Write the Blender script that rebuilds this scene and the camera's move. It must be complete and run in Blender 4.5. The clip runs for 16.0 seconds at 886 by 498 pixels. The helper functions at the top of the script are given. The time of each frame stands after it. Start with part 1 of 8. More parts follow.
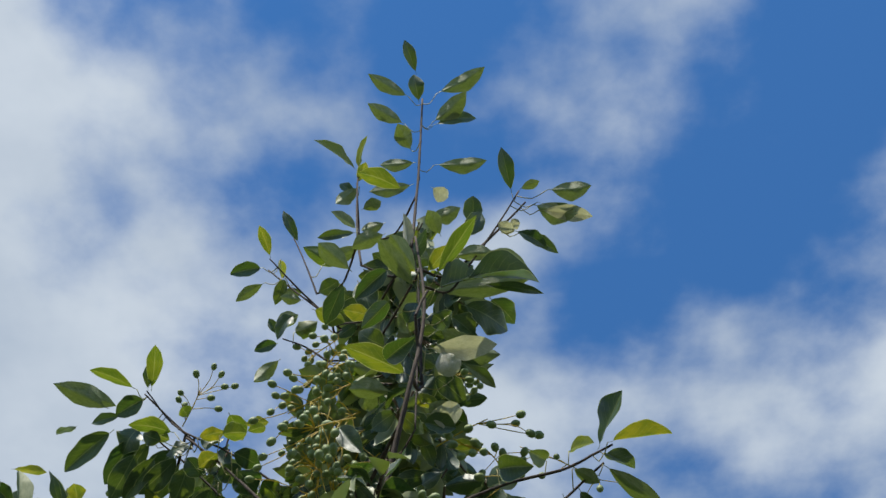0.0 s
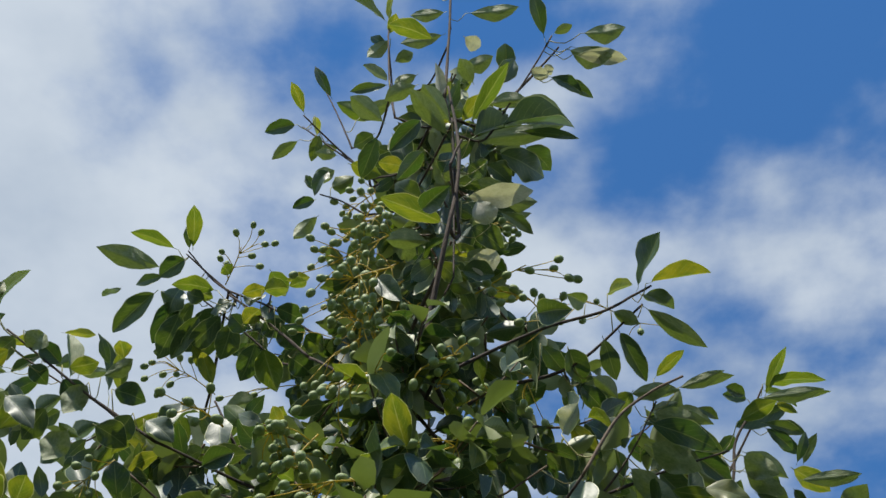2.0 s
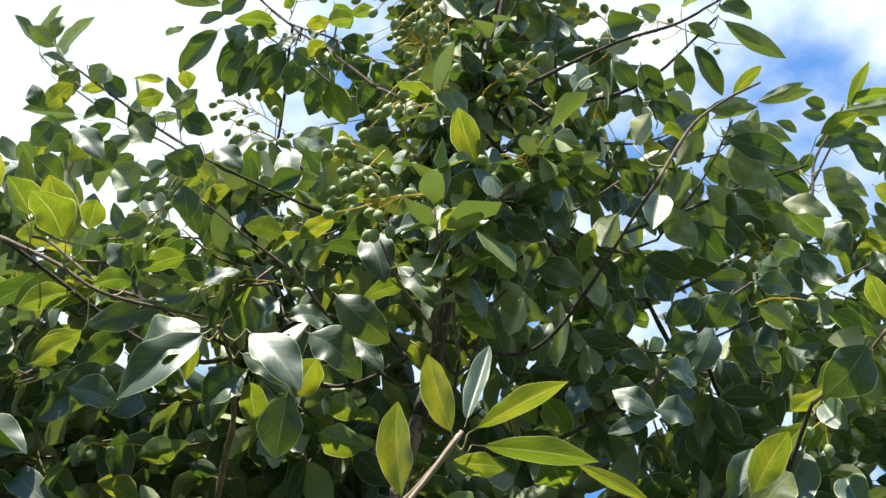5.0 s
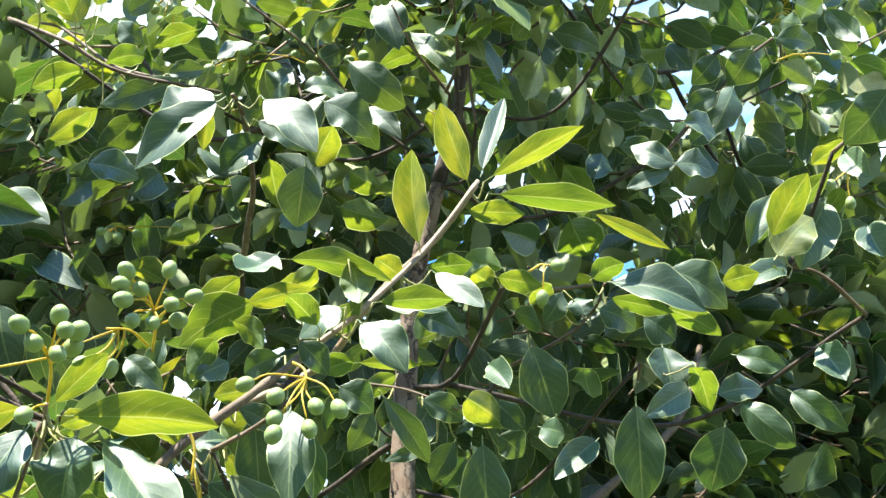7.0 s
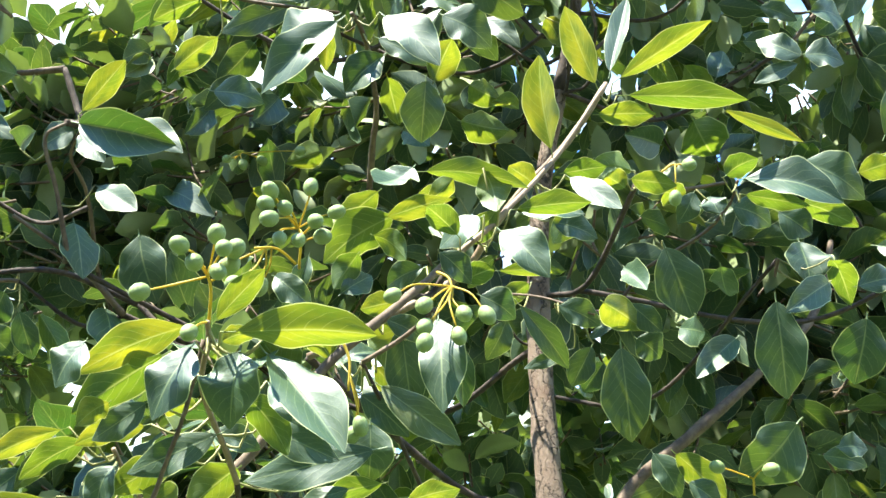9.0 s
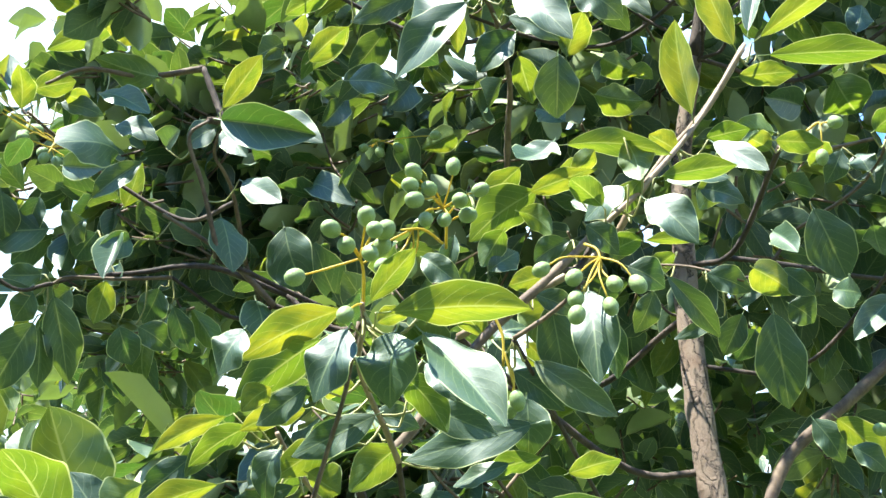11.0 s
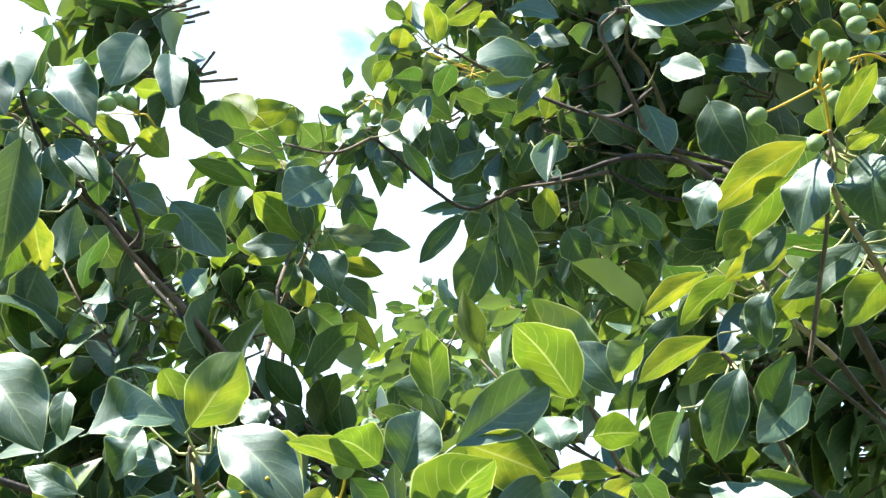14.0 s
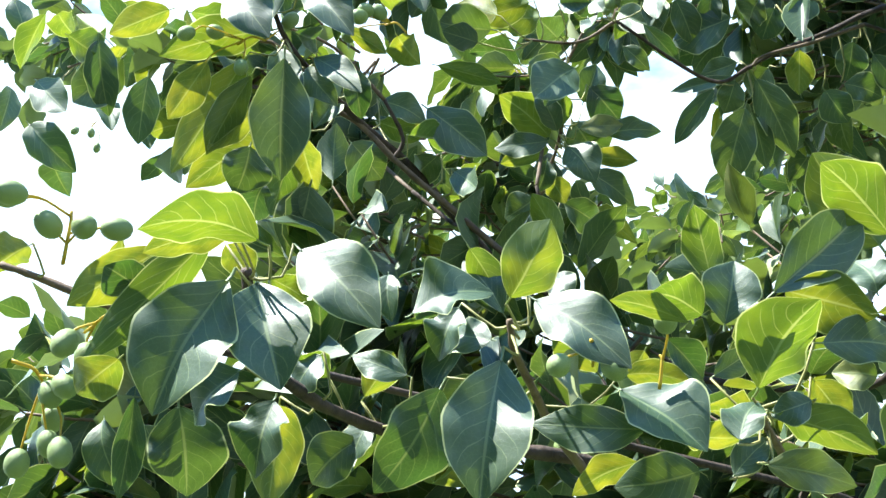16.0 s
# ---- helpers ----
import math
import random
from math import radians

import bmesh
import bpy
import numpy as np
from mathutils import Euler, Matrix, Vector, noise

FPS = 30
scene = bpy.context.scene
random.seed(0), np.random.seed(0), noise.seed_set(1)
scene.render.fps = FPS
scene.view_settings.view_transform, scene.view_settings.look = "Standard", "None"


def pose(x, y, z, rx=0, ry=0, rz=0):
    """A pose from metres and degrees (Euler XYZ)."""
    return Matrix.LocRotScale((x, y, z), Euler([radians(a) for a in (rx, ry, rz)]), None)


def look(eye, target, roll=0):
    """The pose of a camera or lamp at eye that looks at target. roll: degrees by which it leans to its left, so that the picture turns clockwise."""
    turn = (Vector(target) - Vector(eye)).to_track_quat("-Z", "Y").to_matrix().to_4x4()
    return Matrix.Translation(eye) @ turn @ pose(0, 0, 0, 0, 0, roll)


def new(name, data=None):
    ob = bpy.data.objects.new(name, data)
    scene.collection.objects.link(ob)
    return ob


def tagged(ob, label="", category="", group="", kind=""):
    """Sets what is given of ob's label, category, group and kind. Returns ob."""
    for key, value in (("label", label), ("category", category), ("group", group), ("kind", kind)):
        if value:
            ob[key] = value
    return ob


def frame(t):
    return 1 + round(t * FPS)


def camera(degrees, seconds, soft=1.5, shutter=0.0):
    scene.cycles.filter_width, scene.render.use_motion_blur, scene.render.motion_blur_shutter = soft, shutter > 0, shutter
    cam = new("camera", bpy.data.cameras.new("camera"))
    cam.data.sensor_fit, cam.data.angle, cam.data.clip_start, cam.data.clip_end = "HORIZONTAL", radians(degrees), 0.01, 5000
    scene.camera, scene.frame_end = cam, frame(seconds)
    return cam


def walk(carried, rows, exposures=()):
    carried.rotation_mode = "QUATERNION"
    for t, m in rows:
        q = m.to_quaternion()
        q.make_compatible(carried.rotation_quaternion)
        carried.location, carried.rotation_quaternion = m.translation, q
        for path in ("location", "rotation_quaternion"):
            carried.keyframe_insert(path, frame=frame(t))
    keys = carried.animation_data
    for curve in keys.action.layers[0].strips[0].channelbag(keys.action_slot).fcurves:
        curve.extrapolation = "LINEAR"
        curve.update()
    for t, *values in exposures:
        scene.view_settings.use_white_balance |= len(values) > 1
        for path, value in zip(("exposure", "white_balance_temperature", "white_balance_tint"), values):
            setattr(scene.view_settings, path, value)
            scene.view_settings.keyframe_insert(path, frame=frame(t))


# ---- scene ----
cam = camera(36.8, 16.0, soft=1.5)
PATH = [
    (0.0, (0.0136, 0.1283, 1.4966), (0.0187, 0.9409, 2.9892), -2.0),
    (0.5, (0.0161, 0.1428, 1.4992), (0.0051, 0.986, 2.9756), -1.7),
    (1.0, (0.0221, 0.1581, 1.5017), (0.011, 1.0404, 2.9543), -2.0),
    (1.5, (0.0204, 0.1496, 1.4992), (-0.0213, 1.0701, 2.928), -0.0),
    (2.0, (0.0213, 0.1436, 1.4941), (-0.0357, 1.105, 2.8948), -0.8),
    (2.5, (0.0145, 0.147, 1.5), (-0.0578, 1.1585, 2.8643), -0.9),
    (3.0, (0.0179, 0.159, 1.4924), (-0.0765, 1.1908, 2.8396), 0.4),
    (3.5, (0.011, 0.159, 1.5), (-0.0944, 1.241, 2.8073), -0.1),
    (4.0, (0.0145, 0.1717, 1.5), (-0.1114, 1.292, 2.7725), 0.3),
    (6.5, (0.0314, 0.2159, 1.4635), (-0.1972, 1.5087, 2.5438), 0.9),
    (7.0, (0.0298, 0.2295, 1.4567), (-0.204, 1.558, 2.492), 0.3),
    (7.5, (0.0314, 0.2303, 1.4533), (-0.215, 1.5878, 2.4461), -0.2),
    (8.0, (0.0272, 0.2303, 1.4507), (-0.2431, 1.6048, 2.4146), -0.3),
    (8.5, (0.0153, 0.2338, 1.4499), (-0.2941, 1.6065, 2.4036), -0.3),
    (9.0, (0.0093, 0.227, 1.449), (-0.3655, 1.5861, 2.4002), 0.4),
    (9.5, (0.0051, 0.2278, 1.4465), (-0.4462, 1.5674, 2.3917), 0.8),
    (12.0, (0.0008, 0.227, 1.4422), (-0.5788, 1.5292, 2.3687), 1.1),
    (12.5, (0.0034, 0.2287, 1.4363), (-0.6383, 1.5045, 2.3585), 1.2),
    (13.0, (0.0034, 0.227, 1.432), (-0.7599, 1.4425, 2.3441), 1.3),
    (13.5, (-0.0093, 0.2287, 1.4218), (-0.8916, 1.3829, 2.3049), 1.3),
    (14.0, (-0.0306, 0.2167, 1.4107), (-1.0209, 1.3115, 2.254), 0.9),
    (14.5, (-0.0442, 0.2091, 1.4031), (-1.1211, 1.2495, 2.2081), 0.5),
    (15.0, (-0.0467, 0.2142, 1.3963), (-1.1815, 1.2104, 2.1766), -0.2),
    (15.5, (-0.062, 0.2117, 1.3895), (-1.2291, 1.1781, 2.1613), -0.7),
    (16.0, (-0.0697, 0.1963, 1.3861), (-1.2716, 1.1262, 2.1486), -0.9),
]
walk(cam, [(t, look(eye, target, roll)) for t, eye, target, roll in PATH], [(0, 0.2, 6500, 10), (2.5, 0.33, 6600, 10), (4.2, 0.82, 6750, 10), (6.5, 2.12, 6450, 6), (9, 2.38, 6350, 5), (12, 2.28, 6000, 5), (16, 2.03, 6050, 6)])



# ---- sky, sun ----
SUN_AZ, SUN_EL = 155.0, 60.0          # degrees to the left of +y, and up


def sky_world():
    world = bpy.data.worlds.new("sky")
    scene.world = world
    world.use_nodes = True
    nt = world.node_tree
    nt.nodes.clear()

    def node(kind, **inputs):
        n = nt.nodes.new(kind)
        for k, v in inputs.items():
            n.inputs[k].default_value = v
        return n

    def math_node(op, a, b=None, c=None, clamp=False):
        n = nt.nodes.new("ShaderNodeMath")
        n.operation, n.use_clamp = op, clamp
        for i, v in enumerate((a, b, c)):
            if v is None:
                continue
            if isinstance(v, (int, float)):
                n.inputs[i].default_value = v
            else:
                nt.links.new(v, n.inputs[i])
        return n.outputs[0]

    coord = nt.nodes.new("ShaderNodeTexCoord").outputs["Generated"]
    sky = nt.nodes.new("ShaderNodeTexSky")
    sky.sky_type, sky.sun_disc = "NISHITA", False
    sky.sun_elevation, sky.sun_rotation = radians(SUN_EL), radians(-SUN_AZ)
    sky.air_density, sky.dust_density, sky.ozone_density = 1.0, 0.0, 5.0
    split = nt.nodes.new("ShaderNodeSeparateXYZ")
    nt.links.new(coord, split.inputs[0])
    dz = math_node("MAXIMUM", split.outputs[2], 0.06)
    px, py = math_node("DIVIDE", split.outputs[0], dz), math_node("DIVIDE", split.outputs[1], dz)
    plane = nt.nodes.new("ShaderNodeCombineXYZ")
    nt.links.new(px, plane.inputs[0])
    nt.links.new(py, plane.inputs[1])

    def fbm(scale, detail, rough, shift, distort=0.0):
        m = nt.nodes.new("ShaderNodeMapping")
        m.inputs["Location"].default_value = shift
        nt.links.new(plane.outputs[0], m.inputs[0])
        n = node("ShaderNodeTexNoise", Scale=scale, Detail=detail, Roughness=rough, Distortion=distort)
        nt.links.new(m.outputs[0], n.inputs["Vector"])
        return n.outputs["Fac"]

    large, fine = fbm(2.2, 3.0, 0.5, (3.1, 1.7, 0.0)), fbm(7.0, 7.0, 0.50, (0.4, 2.2, 0.0))
    cover = math_node("ADD", math_node("MULTIPLY", large, 0.75), math_node("MULTIPLY", math_node("SUBTRACT", fine, 0.21), 0.95))

    def bank(x, y, sx, sy, turn, amount):
        """A broad bank of cloud (or, negative, a clearing) on the cloud plane."""
        c, s = math.cos(radians(turn)), math.sin(radians(turn))
        ax, ay = math_node("SUBTRACT", px, x), math_node("SUBTRACT", py, y)
        u = math_node("DIVIDE", math_node("ADD", math_node("MULTIPLY", ax, c), math_node("MULTIPLY", ay, s)), sx)
        v = math_node("DIVIDE", math_node("SUBTRACT", math_node("MULTIPLY", ay, c), math_node("MULTIPLY", ax, s)), sy)
        d = math_node("ADD", math_node("MULTIPLY", u, u), math_node("MULTIPLY", v, v))
        return math_node("MULTIPLY", math_node("EXPONENT", math_node("MULTIPLY", d, -1.0)), amount)

    low = nt.nodes.new("ShaderNodeMapRange")            # more and more cloud towards the horizon
    nt.links.new(split.outputs[2], low.inputs["Value"])
    for key, value in zip(("From Min", "From Max", "To Min", "To Max"), (0.62, 0.25, 0.0, 0.34)):
        low.inputs[key].default_value = value
    ahead = nt.nodes.new("ShaderNodeMapRange")          # the cloud lies ahead; towards the sun it is clear
    nt.links.new(split.outputs[1], ahead.inputs["Value"])
    for key, value in zip(("From Min", "From Max", "To Min", "To Max"), (-0.25, 0.35, -0.03, 0.0)):
        ahead.inputs[key].default_value = value
    cover = math_node("ADD", math_node("ADD", cover, low.outputs[0]), ahead.outputs[0])
    for b in BANKS:
        cover = math_node("ADD", cover, bank(*b))
    ramp = nt.nodes.new("ShaderNodeMapRange")
    ramp.interpolation_type = "SMOOTHSTEP"
    nt.links.new(cover, ramp.inputs["Value"])
    ramp.inputs["From Min"].default_value, ramp.inputs["From Max"].default_value = 0.57, 0.97
    shade = nt.nodes.new("ShaderNodeMapRange")
    nt.links.new(fbm(4.0, 5.0, 0.55, (1.4, 5.2, 0.0)), shade.inputs["Value"])
    shade.inputs["From Min"].default_value, shade.inputs["From Max"].default_value = 0.3, 0.75
    shade.inputs["To Min"].default_value, shade.inputs["To Max"].default_value = 0.0, 1.0
    tone = nt.nodes.new("ShaderNodeMix")
    tone.data_type = "RGBA"
    nt.links.new(shade.outputs[0], tone.inputs["Factor"])
    tone.inputs["A"].default_value, tone.inputs["B"].default_value = (2.9, 3.5, 4.3, 1), (4.8, 5.3, 5.8, 1)
    mix = nt.nodes.new("ShaderNodeMix")
    mix.data_type = "RGBA"
    nt.links.new(math_node("MULTIPLY", ramp.outputs[0], 0.96), mix.inputs["Factor"])
    rich = node("ShaderNodeHueSaturation", Saturation=1.2, Value=1.2)
    nt.links.new(sky.outputs[0], rich.inputs["Color"])
    nt.links.new(rich.outputs[0], mix.inputs["A"])
    nt.links.new(tone.outputs["Result"], mix.inputs["B"])
    back = node("ShaderNodeBackground", Strength=0.12)
    nt.links.new(mix.outputs["Result"], back.inputs[0])
    out = nt.nodes.new("ShaderNodeOutputWorld")
    nt.links.new(back.outputs[0], out.inputs[0])


BANKS = [(-0.45, 0.56, 0.26, 0.6, 0, 0.32), (-0.02, 0.36, 0.15, 0.12, 0, -0.17), (0.16, 0.43, 0.085, 0.06, 20, 0.20), (0.31, 0.40, 0.12, 0.10, 0, -0.26),
         (0.37, 0.66, 0.20, 0.13, 20, 0.23), (0.12, 0.72, 0.16, 0.055, 8, 0.22), (0.145, 0.575, 0.05, 0.05, 30, -0.09), (0.205, 0.655, 0.035, 0.035, 0, -0.06), (0.05, 0.55, 0.035, 0.07, 0, 0.12),
         (0.0, 0.90, 0.35, 0.14, 0, 0.14), (-1.6, 1.0, 1.1, 1.0, 0, 0.32), (-1.0, 0.78, 0.13, 0.13, 0, -0.08),
         (-0.126, 0.548, 0.09, 0.07, 0, -0.11), (0.119, 0.743, 0.07, 0.07, 0, -0.12), (0.25, 0.86, 0.20, 0.12, 0, 0.07), (0.27, 0.53, 0.08, 0.06, 0, -0.12)]
sky_world()

sun = new("sun", bpy.data.lights.new("sun", "SUN"))
sun.data.energy, sun.data.angle, sun.data.color = 4.8, radians(0.55), (1.0, 0.95, 0.84)
az, el = radians(SUN_AZ), radians(SUN_EL)
sun.matrix_world = look((-math.sin(az) * math.cos(el) * 20, math.cos(az) * math.cos(el) * 20, math.sin(el) * 20), (0, 0, 0))


# ---- materials ----
class Nodes:
    """A node material, built by short calls."""

    def __init__(self, name):
        self.material = bpy.data.materials.new(name)
        self.material.use_nodes = True
        self.tree = self.material.node_tree
        self.tree.nodes.clear()

    def add(self, kind, settings=None, **inputs):
        n = self.tree.nodes.new(kind)
        for k, v in (settings or {}).items():
            setattr(n, k, v)
        for k, v in inputs.items():
            k = k.replace("_", " ")
            if isinstance(v, bpy.types.NodeSocket):
                self.tree.links.new(v, n.inputs[k])
            else:
                n.inputs[k].default_value = v
        return n

    def maths(self, op, a, b=0.0, clamp=False):
        n = self.tree.nodes.new("ShaderNodeMath")
        n.operation, n.use_clamp = op, clamp
        for i, v in enumerate((a, b)):
            if isinstance(v, (int, float)):
                n.inputs[i].default_value = v
            else:
                self.tree.links.new(v, n.inputs[i])
        return n.outputs[0]

    def blend(self, fac, a, b, how="MIX"):
        n = self.tree.nodes.new("ShaderNodeMix")
        n.data_type, n.blend_type = "RGBA", how
        for k, v in (("Factor", fac), ("A", a), ("B", b)):
            socket = n.inputs[k] if k == "Factor" else [s for s in n.inputs if s.name == k and s.type == "RGBA"][0]
            if isinstance(v, bpy.types.NodeSocket):
                self.tree.links.new(v, socket)
            else:
                socket.default_value = v
        return [s for s in n.outputs if s.type == "RGBA"][0]

    def steps(self, value, low, high, to_low=0.0, to_high=1.0):
        n = self.add("ShaderNodeMapRange", {"interpolation_type": "SMOOTHSTEP"}, Value=value, From_Min=low, From_Max=high, To_Min=to_low, To_Max=to_high)
        return n.outputs[0]

    def finish(self, shader):
        out = self.tree.nodes.new("ShaderNodeOutputMaterial")
        self.tree.links.new(shader, out.inputs[0])
        return self.material


def leaf_material(name, islands, young):
    """Leathery leaf: glossy cuticle over green, light shining through, pale midrib, veins and rim, a few blemishes."""
    m = Nodes(name)
    if islands:
        rnd = m.add("ShaderNodeNewGeometry").outputs["Random Per Island"]
    else:
        rnd = m.add("ShaderNodeObjectInfo").outputs["Random"]
    uv = m.add("ShaderNodeUVMap", {"uv_map": "blade"}).outputs[0]
    split = m.add("ShaderNodeSeparateXYZ", Vector=uv)
    u, v = split.outputs[0], m.maths("ABSOLUTE", m.maths("SUBTRACT", split.outputs[1], 0.5))
    shift = m.add("ShaderNodeCombineXYZ", X=m.maths("MULTIPLY", rnd, 37.0), Y=m.maths("MULTIPLY", rnd, 11.0))
    place = m.add("ShaderNodeVectorMath", {"operation": "ADD"})
    m.tree.links.new(uv, place.inputs[0])
    m.tree.links.new(shift.outputs[0], place.inputs[1])
    place = place.outputs[0]                       # each leaf has marks of its own
    fine = m.add("ShaderNodeTexNoise", Vector=place, Scale=11.0, Detail=4.0, Roughness=0.6).outputs["Fac"]
    blot = m.add("ShaderNodeTexNoise", Vector=place, Scale=2.6, Detail=3.0).outputs["Fac"]
    bend = m.maths("MULTIPLY", m.maths("SUBTRACT", blot, 0.5), 0.9)
    rib = m.steps(v, 0.008, 0.026, 1.0, 0.0)
    count = m.maths("ADD", 6.4, m.maths("MULTIPLY", rnd, 2.2))
    arch = m.maths("MULTIPLY", m.maths("POWER", v, 1.25), 6.4)
    wave = m.maths("FRACT", m.maths("ADD", m.maths("SUBTRACT", m.maths("MULTIPLY", u, count), arch), bend))
    off = m.maths("ABSOLUTE", m.maths("SUBTRACT", wave, 0.5))
    side = m.maths("MULTIPLY", m.steps(off, 0.012, 0.055, 1.0, 0.0), m.steps(v, 0.30, 0.47, 1.0, 0.0))
    net = m.add("ShaderNodeTexVoronoi", {"feature": "DISTANCE_TO_EDGE"}, Vector=m.add("ShaderNodeMapping", Vector=place, Scale=(1.0, 0.55, 1.0)).outputs[0], Scale=30.0).outputs["Distance"]
    net = m.steps(net, 0.0, 0.09, 1.0, 0.0)
    vein = m.maths("MAXIMUM", rib, m.maths("MULTIPLY", side, 0.62))
    rim = m.steps(v, 0.470, 0.486)
    age = m.maths("FRACT", m.maths("MULTIPLY", rnd, 7.31))
    if young:
        green = m.blend(rnd, (0.080, 0.132, 0.034, 1), (0.140, 0.182, 0.044, 1))
    else:
        green = m.blend(rnd, (0.014, 0.037, 0.024, 1), (0.038, 0.074, 0.038, 1))
    green = m.blend(m.steps(age, 0.95, 1.0), green, (0.20, 0.20, 0.035, 1))
    green = m.blend(m.maths("MULTIPLY", m.steps(blot, 0.35, 0.68), 0.55), green, (0.026, 0.062, 0.028, 1))
    green = m.blend(m.maths("MULTIPLY", net, 0.16), green, (0.16, 0.24, 0.09, 1))
    green = m.blend(m.maths("MULTIPLY", vein, 0.42), green, (0.26, 0.33, 0.14, 1))
    green = m.blend(m.maths("MULTIPLY", rim, 0.8), green, (0.46, 0.50, 0.22, 1))
    spot = m.steps(fine, 0.70, 0.74)
    green = m.blend(m.maths("MULTIPLY", spot, 0.6), green, (0.09, 0.065, 0.03, 1))
    shine = m.blend(rnd, (0.24, 0.36, 0.014, 1), (0.58, 0.53, 0.018, 1)) if young else m.blend(rnd, (0.18, 0.42, 0.035, 1), (0.38, 0.53, 0.035, 1))
    shine = m.blend(m.maths("MULTIPLY", m.steps(blot, 0.34, 0.66), 0.75), shine, (0.16, 0.27, 0.012, 1))
    shine = m.blend(m.maths("MULTIPLY", net, 0.30), shine, (0.16, 0.25, 0.012, 1))
    shine = m.blend(m.maths("MULTIPLY", vein, 0.62), shine, (0.70, 0.72, 0.20, 1))
    shine = m.blend(m.maths("MULTIPLY", rim, 0.8), shine, (0.80, 0.80, 0.30, 1))
    shine = m.blend(m.maths("MULTIPLY", spot, 0.7), shine, (0.08, 0.09, 0.01, 1))
    quilt = m.steps(off, 0.0, 0.45, -0.5, 0.5)
    relief = m.maths("ADD", m.maths("MULTIPLY", quilt, m.steps(v, 0.25, 0.45, 0.055, 0.0)), m.maths("MULTIPLY", rib, -0.06))
    relief = m.maths("ADD", relief, m.maths("ADD", m.maths("MULTIPLY", blot, 0.7), m.maths("MULTIPLY", net, -0.03)))
    bump = m.add("ShaderNodeBump", Strength=0.5, Distance=0.0012, Height=relief).outputs[0]
    rough = m.maths("ADD", m.maths("MULTIPLY", fine, 0.20), 0.42 if young else 0.40)
    body = m.add("ShaderNodeBsdfPrincipled", Base_Color=green, Roughness=rough, Normal=bump)
    body.inputs["Specular IOR Level"].default_value = 0.5 if young else 0.72
    through_light = m.add("ShaderNodeBsdfTranslucent", Color=shine, Normal=bump)
    mix = m.add("ShaderNodeMixShader", Fac=0.27 if young else 0.11)
    m.tree.links.new(body.outputs[0], mix.inputs[1])
    m.tree.links.new(through_light.outputs[0], mix.inputs[2])
    return m.finish(mix.outputs[0])


def plain_material(name, a, b, scale, rough, bump=0.3, distance=0.001, glow=None, streak=None, share=0.3):
    """Two tones of one stuff, mixed by noise at two scales, with relief."""
    m = Nodes(name)
    where = m.add("ShaderNodeTexCoord").outputs["Object"]
    if streak:
        where = m.add("ShaderNodeMapping", Vector=where, Scale=streak).outputs[0]
    fine = m.add("ShaderNodeTexNoise", Vector=where, Scale=scale, Detail=6.0, Roughness=0.65).outputs["Fac"]
    wide = m.add("ShaderNodeTexNoise", Vector=where, Scale=scale * 0.17, Detail=3.0).outputs["Fac"]
    colour = m.blend(m.steps(m.maths("ADD", m.maths("MULTIPLY", fine, 0.6), m.maths("MULTIPLY", wide, 0.4)), 0.36, 0.64), a, b)
    nrm = m.add("ShaderNodeBump", Strength=bump, Distance=distance, Height=fine).outputs[0]
    body = m.add("ShaderNodeBsdfPrincipled", Base_Color=colour, Roughness=rough, Normal=nrm)
    if glow is None:
        return m.finish(body.outputs[0])
    thin = m.add("ShaderNodeBsdfTranslucent", Color=glow)
    mix = m.add("ShaderNodeMixShader", Fac=share)
    m.tree.links.new(body.outputs[0], mix.inputs[1])
    m.tree.links.new(thin.outputs[0], mix.inputs[2])
    return m.finish(mix.outputs[0])


